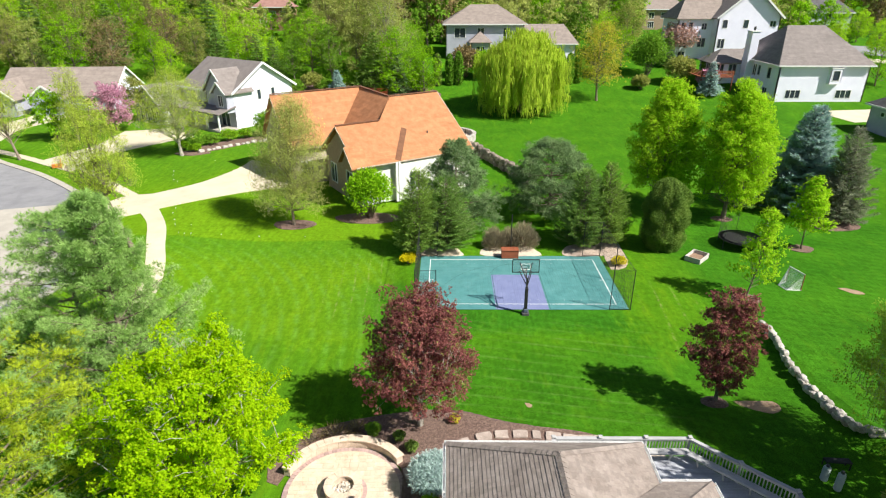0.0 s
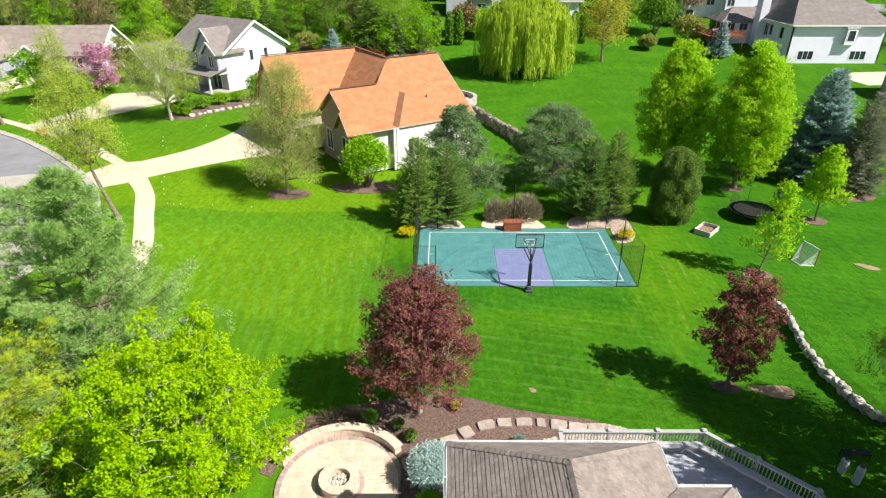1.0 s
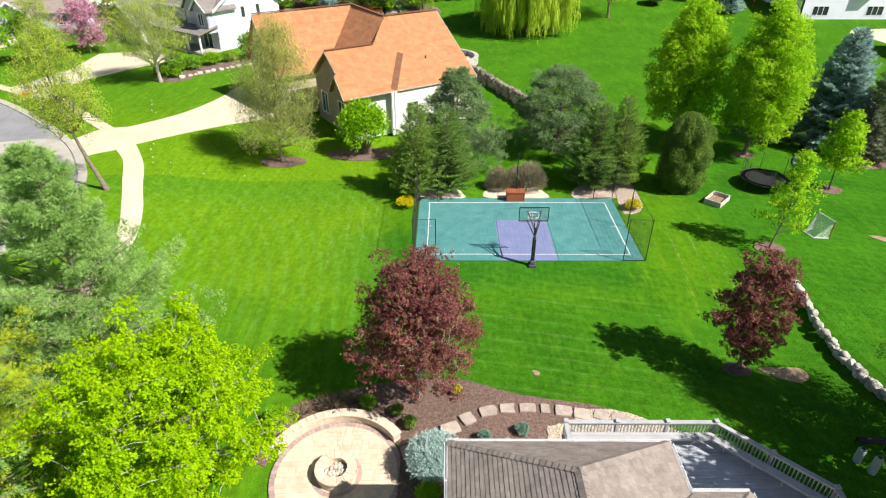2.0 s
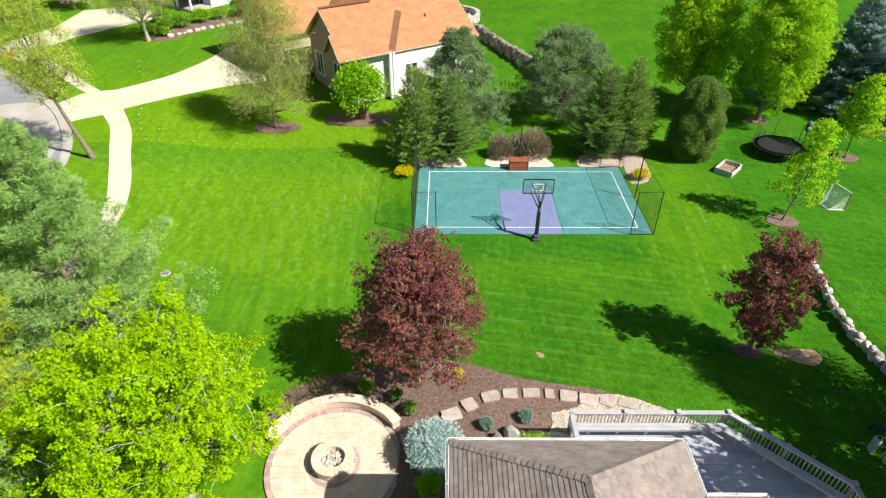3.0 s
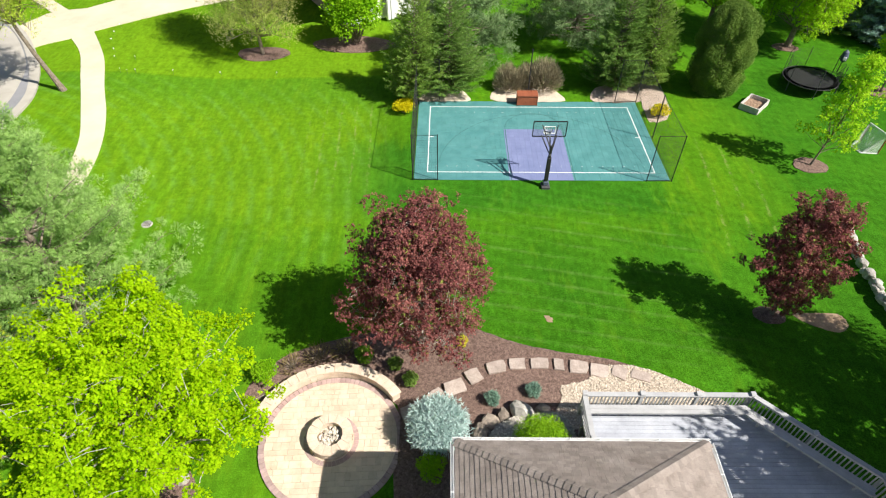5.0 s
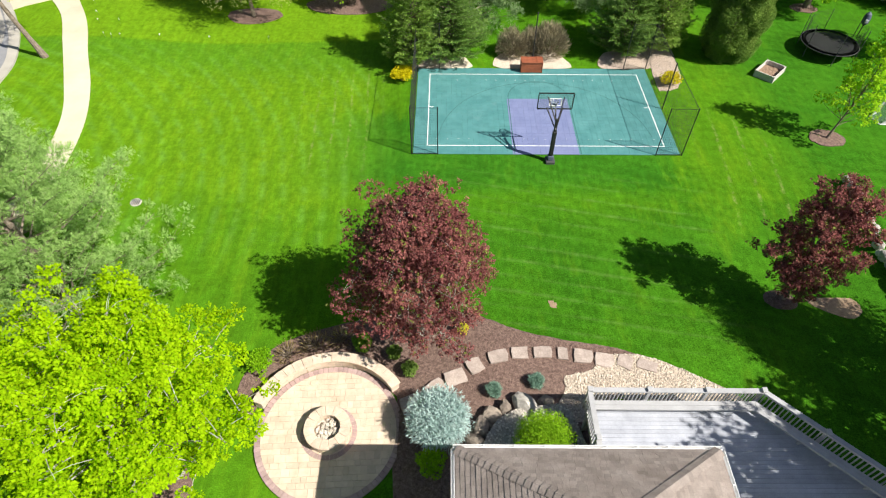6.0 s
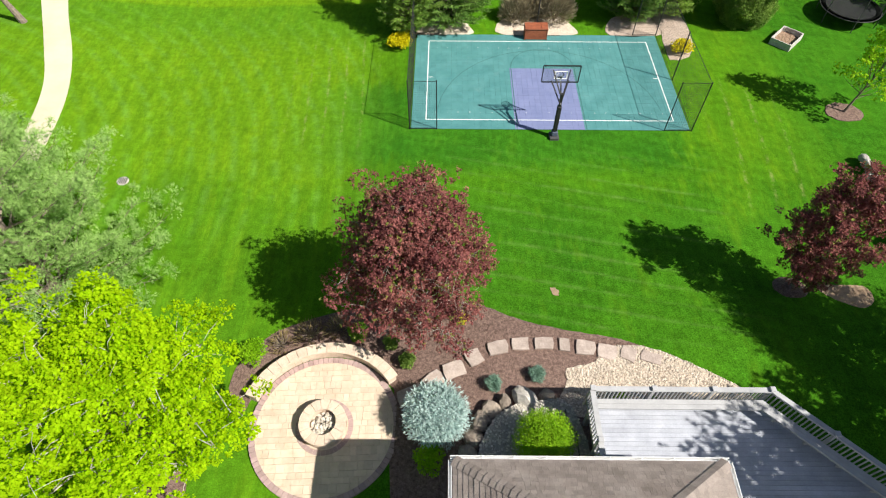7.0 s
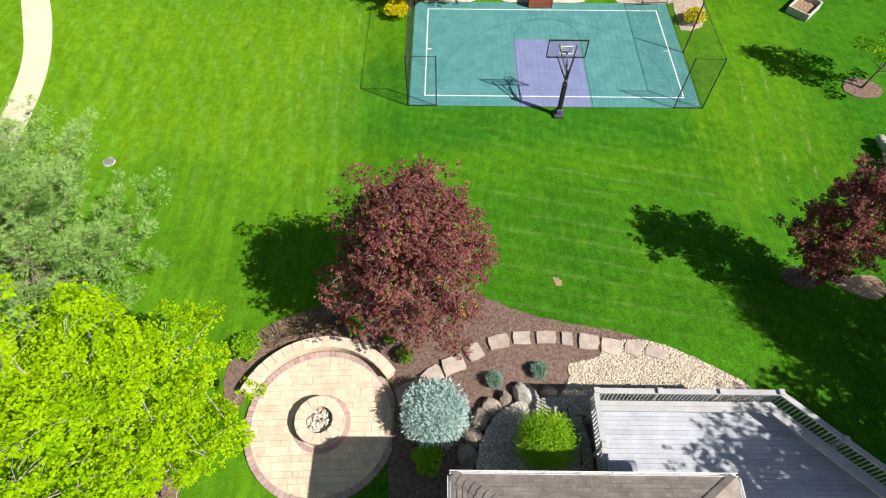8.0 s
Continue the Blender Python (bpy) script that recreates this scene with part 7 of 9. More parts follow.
def back_houses():
    # tall white gable house behind the east house
    z = gz(66, 140)
    h = thing("house", pose(59.6, 139.0, z), "tall white house with steep brown gable roof", "house")
    W, D, E1, R = 13.0, 14.0, 8.9, 14.6
    wall_run(h, (0, 0), (W, 0), -0.3, E1, M["whitewall"], [(1.0, 2.0, 6.6, 8.2, 1), (5.4, 6.4, 6.6, 8.2, 1), (11.0, 12.2, 6.9, 8.0, 2), (0.6, 2.0, 2.6, 4.4, 2)])
    wall_run(h, (0, D), (0, 0), -0.3, E1, M["whitewall"], [(3, 5, 5.6, 7.6, 3), (8, 10, 5.6, 7.6, 3), (4, 6, 2.0, 4.0, 3)])
    wall_run(h, (W, 0), (W, D), -0.3, E1, M["whitewall"])
    wall_run(h, (W, D), (0, D), -0.3, E1, M["whitewall"])
    gable_wall(h, (0, 0), (W, 0), E1, R, M["whitewall"])
    roof_planes(h, [[(-0.6, D + 1, E1 - 0.3), (-0.6, -0.7, E1 - 0.3), (W / 2, -0.7, R + 0.1), (W / 2, D + 1, R + 0.1)], [(W + 0.6, -0.7, E1 - 0.3), (W + 0.6, D + 1, E1 - 0.3), (W / 2, D + 1, R + 0.1), (W / 2, -0.7, R + 0.1)]], M["greyroof"])
    fascia(h, [((-0.6, -0.75, E1 - 0.4), (W / 2, -0.75, R)), ((W + 0.6, -0.75, E1 - 0.4), (W / 2, -0.75, R))], 0.12, 0.34)
    wall_run(h, (-7.5, 2.5), (0, 2.5), -0.3, E1 - 0.4, M["whitewall"], [(0.8, 1.6, 6.0, 7.6, 1), (2.4, 3.2, 6.0, 7.6, 1), (5.2, 6.2, 6.2, 7.4, 2), (0.9, 2.3, 2.6, 4.6, 2), (0.9, 2.3, 0.2, 1.6, 2), (4.8, 6.4, 2.6, 4.4, 2)])
    wall_run(h, (-7.5, 12.0), (-7.5, 2.5), -0.3, E1 - 0.4, M["whitewall"], [(3, 5, 5.6, 7.4, 2)])
    roof_planes(h, [[(-8.1, 1.9, E1 - 0.5), (1.0, 1.9, E1 - 0.5), (3.0, 7.0, 12.6), (-5.0, 7.0, 12.6)], [(-8.1, 12.6, E1 - 0.5), (-8.1, 1.9, E1 - 0.5), (-5.0, 7.0, 12.6)]], M["tanroof"], 0.15, "wing_roof")
    # broad hip-roofed house
    z = gz(12, 146)
    h = thing("house", pose(1.8, 146.0, z), "large pale two-storey house with brown hip roofs", "house")
    W, D, E1, R = 17.6, 12.0, 7.5, 11.4
    wall_run(h, (0, 0), (W, 0), -0.5, E1, M["greywall"], [(2.0, 4.4, 4.6, 6.6, 2), (7.2, 8.6, 4.8, 6.6, 2), (13, 14.4, 4.8, 6.6, 2), (13, 14.6, 1.0, 3.0, 2)])
    wall_run(h, (0, D), (0, 0), -0.5, E1, M["greywall"])
    wall_run(h, (W, 0), (W, D), -0.5, E1, M["whitewall"])
    roof_planes(h, hip_roof(-0.7, W + 0.7, -0.7, D + 0.7, E1, R, 6.4), M["tanroof"])
    fascia(h, [((-0.7, -0.75, E1 - 0.1), (W + 0.7, -0.75, E1 - 0.1))], 0.12, 0.24)
    wall_run(h, (5.6, -3.6), (9.8, -3.6), -0.5, 4.0, M["greywall"], [(1.2, 3.0, 0.6, 3.0, 2)])
    wall_run(h, (9.8, -3.6), (9.8, 0), -0.5, 4.0, M["whitewall"])
    wall_run(h, (5.6, 0), (5.6, -3.6), -0.5, 4.0, M["greywall"])
    roof_planes(h, [[(5.1, -4.1, 3.9), (10.3, -4.1, 3.9), (7.7, -1.2, 6.0)], [(10.3, -4.1, 3.9), (10.3, 0.0, 3.9), (7.7, -1.2, 6.0)], [(5.1, 0.0, 3.9), (5.1, -4.1, 3.9), (7.7, -1.2, 6.0)]], M["tanroof"], 0.15, "bay_roof")
    wall_run(h, (W - 2.2, -2.4), (29.0, -2.4), -0.5, 3.6, M["whitewall"], [(3, 4.4, 0.8, 2.6, 2), (9.0, 10.6, 0.8, 2.6, 2)])
    wall_run(h, (29.0, -2.4), (29.0, 9), -0.5, 3.6, M["whitewall"])
    wall_run(h, (W - 2.2, 0), (W - 2.2, -2.4), -0.5, 3.6, M["whitewall"])
    roof_planes(h, hip_roof(W - 2.8, 29.6, -3.0, 9.6, 3.5, 7.3, 2.6), M["tanroof"], name="wing_roof")
    fascia(h, [((W - 2.8, -3.05, 3.4), (29.6, -3.05, 3.4))], 0.12, 0.22)
    # far brick house, the red-brown house in the wood, and a grey house along the street
    for (x, y, W, D, E1, R, wall, roof, lab, dz) in ((64.5, 206, 13, 12, 6.4, 11.0, "brick", "tanroof", "far buff brick house with brown gables", -0.2), (-59.5, 206, 11.5, 9, 6.6, 9.8, "redbrick", "redroof", "red-brown house half hidden in the wood", 0.6), (116, 206, 15, 12, 5.6, 10.0, "greywall", "darkroof", "grey house with dark roof along the street", -0.5), (124, 150, 13, 10, 4.6, 7.6, "brick", "tanroof", "low brick house along the street", -0.5)):
        h = thing("house", pose(x, y, gz(x, y) + dz), lab, "house")
        wall_run(h, (0, 0), (W, 0), -6 if dz > 0 else -0.5, E1, M[wall], [(W * 0.15, W * 0.15 + 1.6, 3.6, 5.2, 2), (W * 0.45, W * 0.45 + 1.6, 3.6, 5.2, 2), (W * 0.75, W * 0.75 + 1.4, 3.6, 5.2, 2), (W * 0.15, W * 0.15 + 1.8, 0.8, 2.6, 3)])
        wall_run(h, (0, D), (0, 0), -6 if dz > 0 else -0.5, E1, M[wall])
        wall_run(h, (W, 0), (W, D), -6 if dz > 0 else -0.5, E1, M[wall])
        roof_planes(h, hip_roof(-0.6, W + 0.6, -0.6, D + 0.6, E1 - 0.1, R, 4.0), M[roof])
        fascia(h, [((-0.6, -0.65, E1 - 0.2), (W + 0.6, -0.65, E1 - 0.2))], 0.12, 0.24)


orange_house()
white_house()
tan_house()
east_house()
back_houses()


# ---- plants ----
LEAF = np.array([(0, -0.5, 0), (0.36, -0.05, 0.09), (0, 0.5, 0), (-0.36, -0.05, 0.09)])
LEAFF = np.array([(0, 1, 2), (0, 2, 3)])
NEEDLE = np.array([(-0.15, 0.15, 0), (0, 0, 0.05), (0.15, 0.15, 0), (0, 1.0, 0)])
NEEDLEF = np.array([(0, 1, 3), (1, 2, 3)])
FAN = np.array([(-0.055, 0, 0), (0.055, 0, 0.02), (-0.36, 0.92, 0.06), (-0.055, 0, 0.02), (0.055, 0, 0), (0.04, 1.0, 0.14), (-0.055, 0.02, 0), (0.055, 0.02, 0), (0.38, 0.88, 0.02)])
FANF = np.array([(0, 1, 2), (3, 4, 5), (6, 7, 8)])


def card_mesh(name, centres, sizes, ahead, up, shape="leaf"):
    """Many small leaves: at each centre one folded leaf, its tip along ahead, its face towards up."""
    base, face = {"leaf": (LEAF, LEAFF), "needle": (NEEDLE, NEEDLEF), "strip": (NEEDLE * (0.34, 1, 0.3), NEEDLEF), "fan": (FAN, FANF)}[shape]
    y = ahead / np.linalg.norm(ahead, axis=1, keepdims=True)
    x = np.cross(y, up)
    x /= np.linalg.norm(x, axis=1, keepdims=True) + 1e-9
    z = np.cross(x, y)
    v = centres[:, None, :] + sizes[:, None, None] * (base[None, :, 0:1] * x[:, None, :] + base[None, :, 1:2] * y[:, None, :] + base[None, :, 2:3] * z[:, None, :])
    n = len(centres)
    f = (face[None] + (np.arange(n) * len(base))[:, None, None]).reshape(-1, 3)
    return array_mesh(name, v.reshape(-1, 3), f, False)


def unit(rs, n):
    v = rs.normal(size=(n, 3))
    return v / np.linalg.norm(v, axis=1, keepdims=True)


def limb_tree(name, base, height, r, z0, label, leaf, bark, leaves=8000, size=0.16, trunk=0.16, limbs=26, seed=1, lean=(0, 0), fork=0.35, full=0.5, group="", sparse=1.0, profile=None, sigma=0.11, category="tree", sub=5, spread=1.0, leaf_up=0.68, uneven=0.42, m=None, floret=6, puff=0.9, rise=0.0, thin=0.8, leaf2=None, share=0.1):
    """A broadleaf tree: tapered trunk, limbs, twigs and a crown of leaf clumps within an uneven outline."""
    rnd, rs = random.Random(seed), np.random.RandomState(seed)
    t = thing(name, pose(*base) if m is None else m, label, category, group)
    prof = profile or (lambda u: math.sin(math.pi * min(1, max(0.0, 0.10 + 0.86 * u)) ** 0.9) ** 0.62)
    top = height * 0.93
    axis = []
    wob = Vector((rnd.uniform(-1, 1), rnd.uniform(-1, 1), 0)) * 0.04 * height
    for i in range(9):
        u = i / 8
        axis.append(Vector((lean[0] * u + wob.x * math.sin(2.6 * u), lean[1] * u + wob.y * math.sin(3.1 * u), top * u - (0.12 if i == 0 else 0))))
    at = lambda u: axis[int(min(7, u * 8))].lerp(axis[int(min(7, u * 8)) + 1], u * 8 - int(min(7, u * 8)))
    bm = bmesh.new()
    tube(bm, axis, [trunk * (1.35 if i == 0 else 1.0) * (1 - 0.88 * i / 8) for i in range(9)], 9)
    part("trunk", bm, bark, t)
    bm = bmesh.new()
    clumps = []
    o = Vector((rnd.uniform(0, 90), rnd.uniform(0, 90), rnd.uniform(0, 90)))
    for i in range(limbs):
        u = (i + rnd.random()) / limbs
        ztip = z0 + (height - z0) * min(1.0, 0.04 + 0.97 * u)
        az = i * 2.39996 + rnd.uniform(-0.4, 0.4)
        bump = 0.88 - 0.2 * uneven + uneven * noise.noise(o + Vector((math.cos(az) * 1.4, math.sin(az) * 1.4, ztip * 0.5)))
        rad = r * prof((ztip - z0) / (height - z0)) * bump * spread * rnd.uniform(0.72, 1.05)
        zs = min(ztip * rnd.uniform(0.45, 0.72), top * 0.9)
        s = at(max(fork * 0.4, zs / top))
        c = at(min(1, ztip / top))
        e = Vector((c.x + rad * math.cos(az), c.y + rad * math.sin(az), ztip))
        mid = s.lerp(e, 0.5) + Vector((0, 0, 0.06 * height * rnd.uniform(-0.3, 1.0)))
        pts = [s, s.lerp(mid, 0.55), mid, mid.lerp(e, 0.55), e]
        w = trunk * 0.42 * (1 - 0.55 * u) * thin
        tube(bm, pts, [w, w * 0.8, w * 0.5, w * 0.28, w * 0.08], 6, False)
        for k in range(sub):
            f = rnd.uniform(0.35, 1.0)
            p = mid.lerp(e, f) if f > 0.5 else s.lerp(mid, f + 0.4)
            q = p + Vector((rnd.uniform(-1, 1) * (1 - 0.5 * rise), rnd.uniform(-1, 1) * (1 - 0.5 * rise), rnd.uniform(-0.35 + rise, 0.9 + 0.6 * rise))) * r * 0.30
            tube(bm, [p, p.lerp(q, 0.5) + Vector((0, 0, 0.02 * height)), q], [w * 0.26, w * 0.16, w * 0.05], 4, False)
            clumps.append((q, rnd.uniform(0.6, 1.25)))
        clumps.append((e, rnd.uniform(0.8, 1.3)))
    tagged(part("limb_work", bm, bark, t), kind="stuff")
    cs = np.array([tuple(c[0]) for c in clumps])
    ws = np.array([c[1] for c in clumps])
    # leaves stand in small bunches on the outside of each clump, so that light and shade fall between clumps
    bunches = leaves // floret
    pick = rs.choice(len(cs), bunches, p=ws ** 2 / (ws ** 2).sum())
    off = unit(rs, bunches) * (rs.uniform(0.25, 1.0, (bunches, 1)) ** full)
    off[:, 2] *= 0.72
    heart = cs[pick] + off * (sigma * 2.1 * r * ws[pick])[:, None]
    leaves = bunches * floret
    spray = unit(rs, leaves) * rs.uniform(0.3, 1.0, (leaves, 1))
    off = np.repeat(off, floret, axis=0)
    pos = np.repeat(heart, floret, axis=0) + (spray + (0, 0, 0.3)) * size * puff * (floret > 1)
    pos[:, 2] = np.maximum(pos[:, 2], z0 * 0.75)
    ahead = off * 0.5 + spray + 0.5 * unit(rs, leaves) + np.array((0, 0, -0.25))
    up = unit(rs, leaves) * (1 - leaf_up) + np.array((0, 0, leaf_up)) + off * 0.5 + spray * 0.25
    me = card_mesh("crown", pos, size * rs.uniform(0.6, 1.3, leaves), ahead, up)
    link_mesh("crown", me, leaf, t)
    if leaf2:
        me.materials.append(leaf2)
        me.polygons.foreach_set("material_index", np.repeat(rs.uniform(0, 1, bunches) < share, 2 * floret).astype(np.int32))
    return t


def conifer(name, base, height, r, label, leaf, bark, seed=1, z0=0.4, whorls=22, per=9, droop=0.25, power=0.85, size=0.34, density=26, group="", round_top=0.0, trunk=0.14, leaf2=None, m=None, lift=0.0, tuft=0.10):
    """A needle tree: straight trunk, whorls of boughs, each bough set with needle sprays."""
    rnd, rs = random.Random(seed), np.random.RandomState(seed)
    t = thing(name, pose(*base) if m is None else m, label, "conifer", group)
    bm = bmesh.new()
    tube(bm, [(0, 0, -0.1), (0.03 * r, 0, height * 0.4), (0, 0.02 * r, height * 0.97)], [trunk, trunk * 0.65, trunk * 0.1], 8)
    part("trunk", bm, bark, t)
    bm = bmesh.new()
    P, A, U, S = [], [], [], []
    for w in range(whorls):
        u = (w + 0.5) / whorls
        z = z0 + (height - z0) * u
        length = r * ((1 - u) ** power if not round_top else math.sqrt(max(0.02, 1 - (max(0, u - 0.25) / 0.75) ** 2)) * (1 - 0.15 * (u < 0.15)))
        n = max(4, int(per * (0.5 + 0.6 * (1 - u))))
        for b in range(n):
            az = 6.2832 * (b + rnd.uniform(-0.35, 0.35)) / n + w * 1.1
            L = length * rnd.uniform(0.55, 1.2)
            d = Vector((math.cos(az), math.sin(az), 0))
            rise = lift + 0.35 * u
            tip = d * L + Vector((0, 0, z + L * (rise - droop)))
            s = Vector((0, 0, z))
            mid = s.lerp(tip, 0.55) + Vector((0, 0, 0.05 * L))
            tube(bm, [s, mid, tip], [0.035 + 0.012 * L, 0.02, 0.006], 4, False)
            k = max(10, int(2.3 * density * (0.35 + L / r)))
            f = rs.uniform(0.18, 1.0, k) ** 0.75
            line = np.array([tuple(s.lerp(mid, min(1, ff / 0.55)) if ff < 0.55 else mid.lerp(tip, (ff - 0.55) / 0.45)) for ff in f])
            side = np.array((-d.y, d.x, 0))
            wid = 0.30 * L * (1.08 - f) + tuft
            lat = rs.uniform(-1, 1, k)
            pos = line + side[None] * (lat * wid)[:, None] + np.stack([np.zeros(k), np.zeros(k), rs.uniform(-0.05, 0.07, k) * (0.4 + L * 0.3)], 1)
            P.append(pos)
            A.append(np.array(tuple(d))[None] * 0.8 + side[None] * lat[:, None] * 0.9 + rs.normal(size=(k, 3)) * 0.35 + np.array((0, 0, 0.12 + lift)))
            U.append(np.array((0, 0, 1.0))[None] + rs.normal(size=(k, 3)) * 0.3)
            S.append(size * rs.uniform(0.6, 1.25, k))
    tagged(part("bough_work", bm, bark, t), kind="stuff")
    me = card_mesh("needle_crown", np.concatenate(P), np.concatenate(S), np.concatenate(A), np.concatenate(U), "needle")
    ob = link_mesh("needle_crown", me, leaf, t)
    if leaf2:
        me.materials.append(leaf2)
        z = np.repeat(np.concatenate(P)[:, 2], 2)
        idx = (np.repeat(rs.uniform(0, 1, len(z) // 2), 2) < 0.42).astype(np.int32)
        me.polygons.foreach_set("material_index", idx)
    return t


def shrub(name, base, r, h, label, leaf, seed=1, leaves=1500, size=0.09, group="", lumps=14, twigs=True, category="shrub", shell=0.55, shape="leaf"):
    """A low bush: stems from the ground and leaves on a lumpy dome."""
    rnd, rs = random.Random(seed), np.random.RandomState(seed)
    t = thing(name, pose(*base), label, category, group)
    bm = bmesh.new()
    cs = []
    for i in range(lumps):
        a, q = i * 2.4, math.sqrt((i + 0.5) / lumps)
        c = Vector((0.72 * r * q * math.cos(a), 0.72 * r * q * math.sin(a), h * (0.30 + 0.48 * math.sqrt(1 - 0.75 * q * q)) * rnd.uniform(0.85, 1.08)))
        cs.append(tuple(c))
        tube(bm, [(0.1 * c.x, 0.1 * c.y, -0.05), (0.55 * c.x, 0.55 * c.y, 0.5 * c.z), c], [0.02 + 0.01 * r, 0.015, 0.006], 5, False)
    tagged(part("stem_work", bm, M["bark"], t), kind="stuff")
    cs = np.array(cs)
    pick = rs.randint(0, lumps, leaves)
    off = unit(rs, leaves) * rs.uniform(shell, 1.0, (leaves, 1))
    pos = cs[pick] + off * np.array((0.40 * r, 0.40 * r, 0.30 * h))
    pos[:, 2] = np.maximum(pos[:, 2], 0.03)
    me = card_mesh("foliage", pos, size * rs.uniform(0.6, 1.3, leaves), off + 0.6 * unit(rs, leaves), np.array((0, 0, 0.6)) + 0.5 * unit(rs, leaves) + off * 0.4, shape)
    link_mesh("foliage", me, leaf, t)
    return t


def column(name, base, r, h, label, leaf, seed=1, leaves=7000, size=0.2, group="", tip=0.5, lumps=0.34):
    """A dense upright evergreen: sprays on a rounded column."""
    rnd, rs = random.Random(seed), np.random.RandomState(seed)
    t = thing(name, pose(*base), label, "evergreen", group)
    bm = bmesh.new()
    tube(bm, [(0, 0, -0.1), (0, 0, h * 0.9)], [0.14, 0.03], 8)
    for i in range(40):
        u, a = rnd.uniform(0.1, 0.9), rnd.uniform(0, 6.28)
        q = r * 0.8 * (1 - u ** 3) ** 0.5
        tube(bm, [(0, 0, u * h * 0.8), (q * math.cos(a), q * math.sin(a), u * h * 0.8 + q * 0.8)], [0.03, 0.008], 4, False)
    part("trunk", bm, M["bark"], t)
    u = rs.uniform(0.0, 1.0, leaves)
    a = rs.uniform(0, 6.2832, leaves)
    lump = np.array([0.96 - 0.3 * lumps + lumps * noise.noise(Vector((2.2 * math.cos(x), 2.2 * math.sin(x), 0.9 * y * h)) + Vector((seed, 0, 0))) for x, y in zip(a, u)])
    rad = r * lump * np.sqrt(np.clip(1 - np.clip((u - tip) / (1.0 - tip), 0, 1) ** 2.4, 0, 1)) * np.clip(0.78 + 1.3 * u, 0, 1) * rs.uniform(0.74, 1.08, leaves)
    pos = np.stack([rad * np.cos(a), rad * np.sin(a), 0.1 + u * (h - 0.15)], 1)
    out = np.stack([np.cos(a), np.sin(a), np.zeros(leaves)], 1)
    me = card_mesh("foliage", pos, size * rs.uniform(0.6, 1.4, leaves), out * 0.5 + np.array((0, 0, 0.5)) + 0.5 * rs.normal(size=(leaves, 3)), out * 0.7 + np.array((0, 0, 0.8)) + 0.3 * rs.normal(size=(leaves, 3)))
    link_mesh("foliage", me, leaf, t)
    return t


def willow(base, h, r, seed=3):
    rnd, rs = random.Random(seed), np.random.RandomState(seed)
    t = thing("willow", pose(*base), "large weeping willow with hanging yellow-green strands", "tree")
    bm = bmesh.new()
    tube(bm, [(0, 0, -0.2), (0.2, 0.1, h * 0.25), (0.1, 0.2, h * 0.5)], [0.55, 0.42, 0.25], 10)
    part("trunk", bm, M["bark"], t)
    bm, strands = bmesh.new(), bmesh.new()
    P, A = [], []
    for i in range(44):
        a, q = i * 2.4, math.sqrt((i + 0.6) / 44)
        e = Vector((0.86 * r * q * math.cos(a), 0.86 * r * q * math.sin(a), h * (1.0 - 0.30 * q ** 2.2) * rnd.uniform(0.9, 1.02)))
        s = Vector((0.1, 0.1, h * rnd.uniform(0.25, 0.5)))
        tube(bm, [s, s.lerp(e, 0.5) + Vector((0, 0, 0.09 * h)), e], [0.16, 0.10, 0.03], 6, False)
        for k in range(30):
            p = e + Vector((rnd.gauss(0, 1), rnd.gauss(0, 1), rnd.gauss(0, 0.35))) * r * 0.13
            L = min(p.z - 0.4, h * rnd.uniform(0.25, 0.72))
            d = Vector((p.x, p.y, 0)).normalized() * 0.5
            pts = [p, p + d * 0.6 + Vector((0, 0, -0.2 * L)), p + d + Vector((rnd.uniform(-0.3, 0.3), rnd.uniform(-0.3, 0.3), -L))]
            tube(strands, pts, [0.02, 0.014, 0.006], 3, False)
            n = int(46 * L / (0.5 * h)) + 8
            f = rs.uniform(0, 1, n)
            q3 = np.array([tuple(pts[0].lerp(pts[1], ff * 4) if ff < 0.25 else pts[1].lerp(pts[2], (ff - 0.25) / 0.75)) for ff in f])
            P.append(q3 + rs.normal(size=(n, 3)) * (0.16, 0.16, 0.1))
            A.append(np.array((0, 0, -1.0))[None] + 0.16 * rs.normal(size=(n, 3)))
    tagged(part("limb_work", bm, M["bark"], t), kind="stuff")
    tagged(part("strand_curtain", strands, M["l_willow"], t), kind="stuff")
    P, A = np.concatenate(P), np.concatenate(A)
    out = P * (1, 1, 0) / (np.linalg.norm(P[:, :2], axis=1, keepdims=True) + 0.1)
    link_mesh("crown", card_mesh("crown", P, 1.15 * rs.uniform(0.6, 1.3, len(P)), A, out + 0.5 * rs.normal(size=P.shape) + (0, 0, 0.4), "strip"), M["l_willow"], t)
    return t


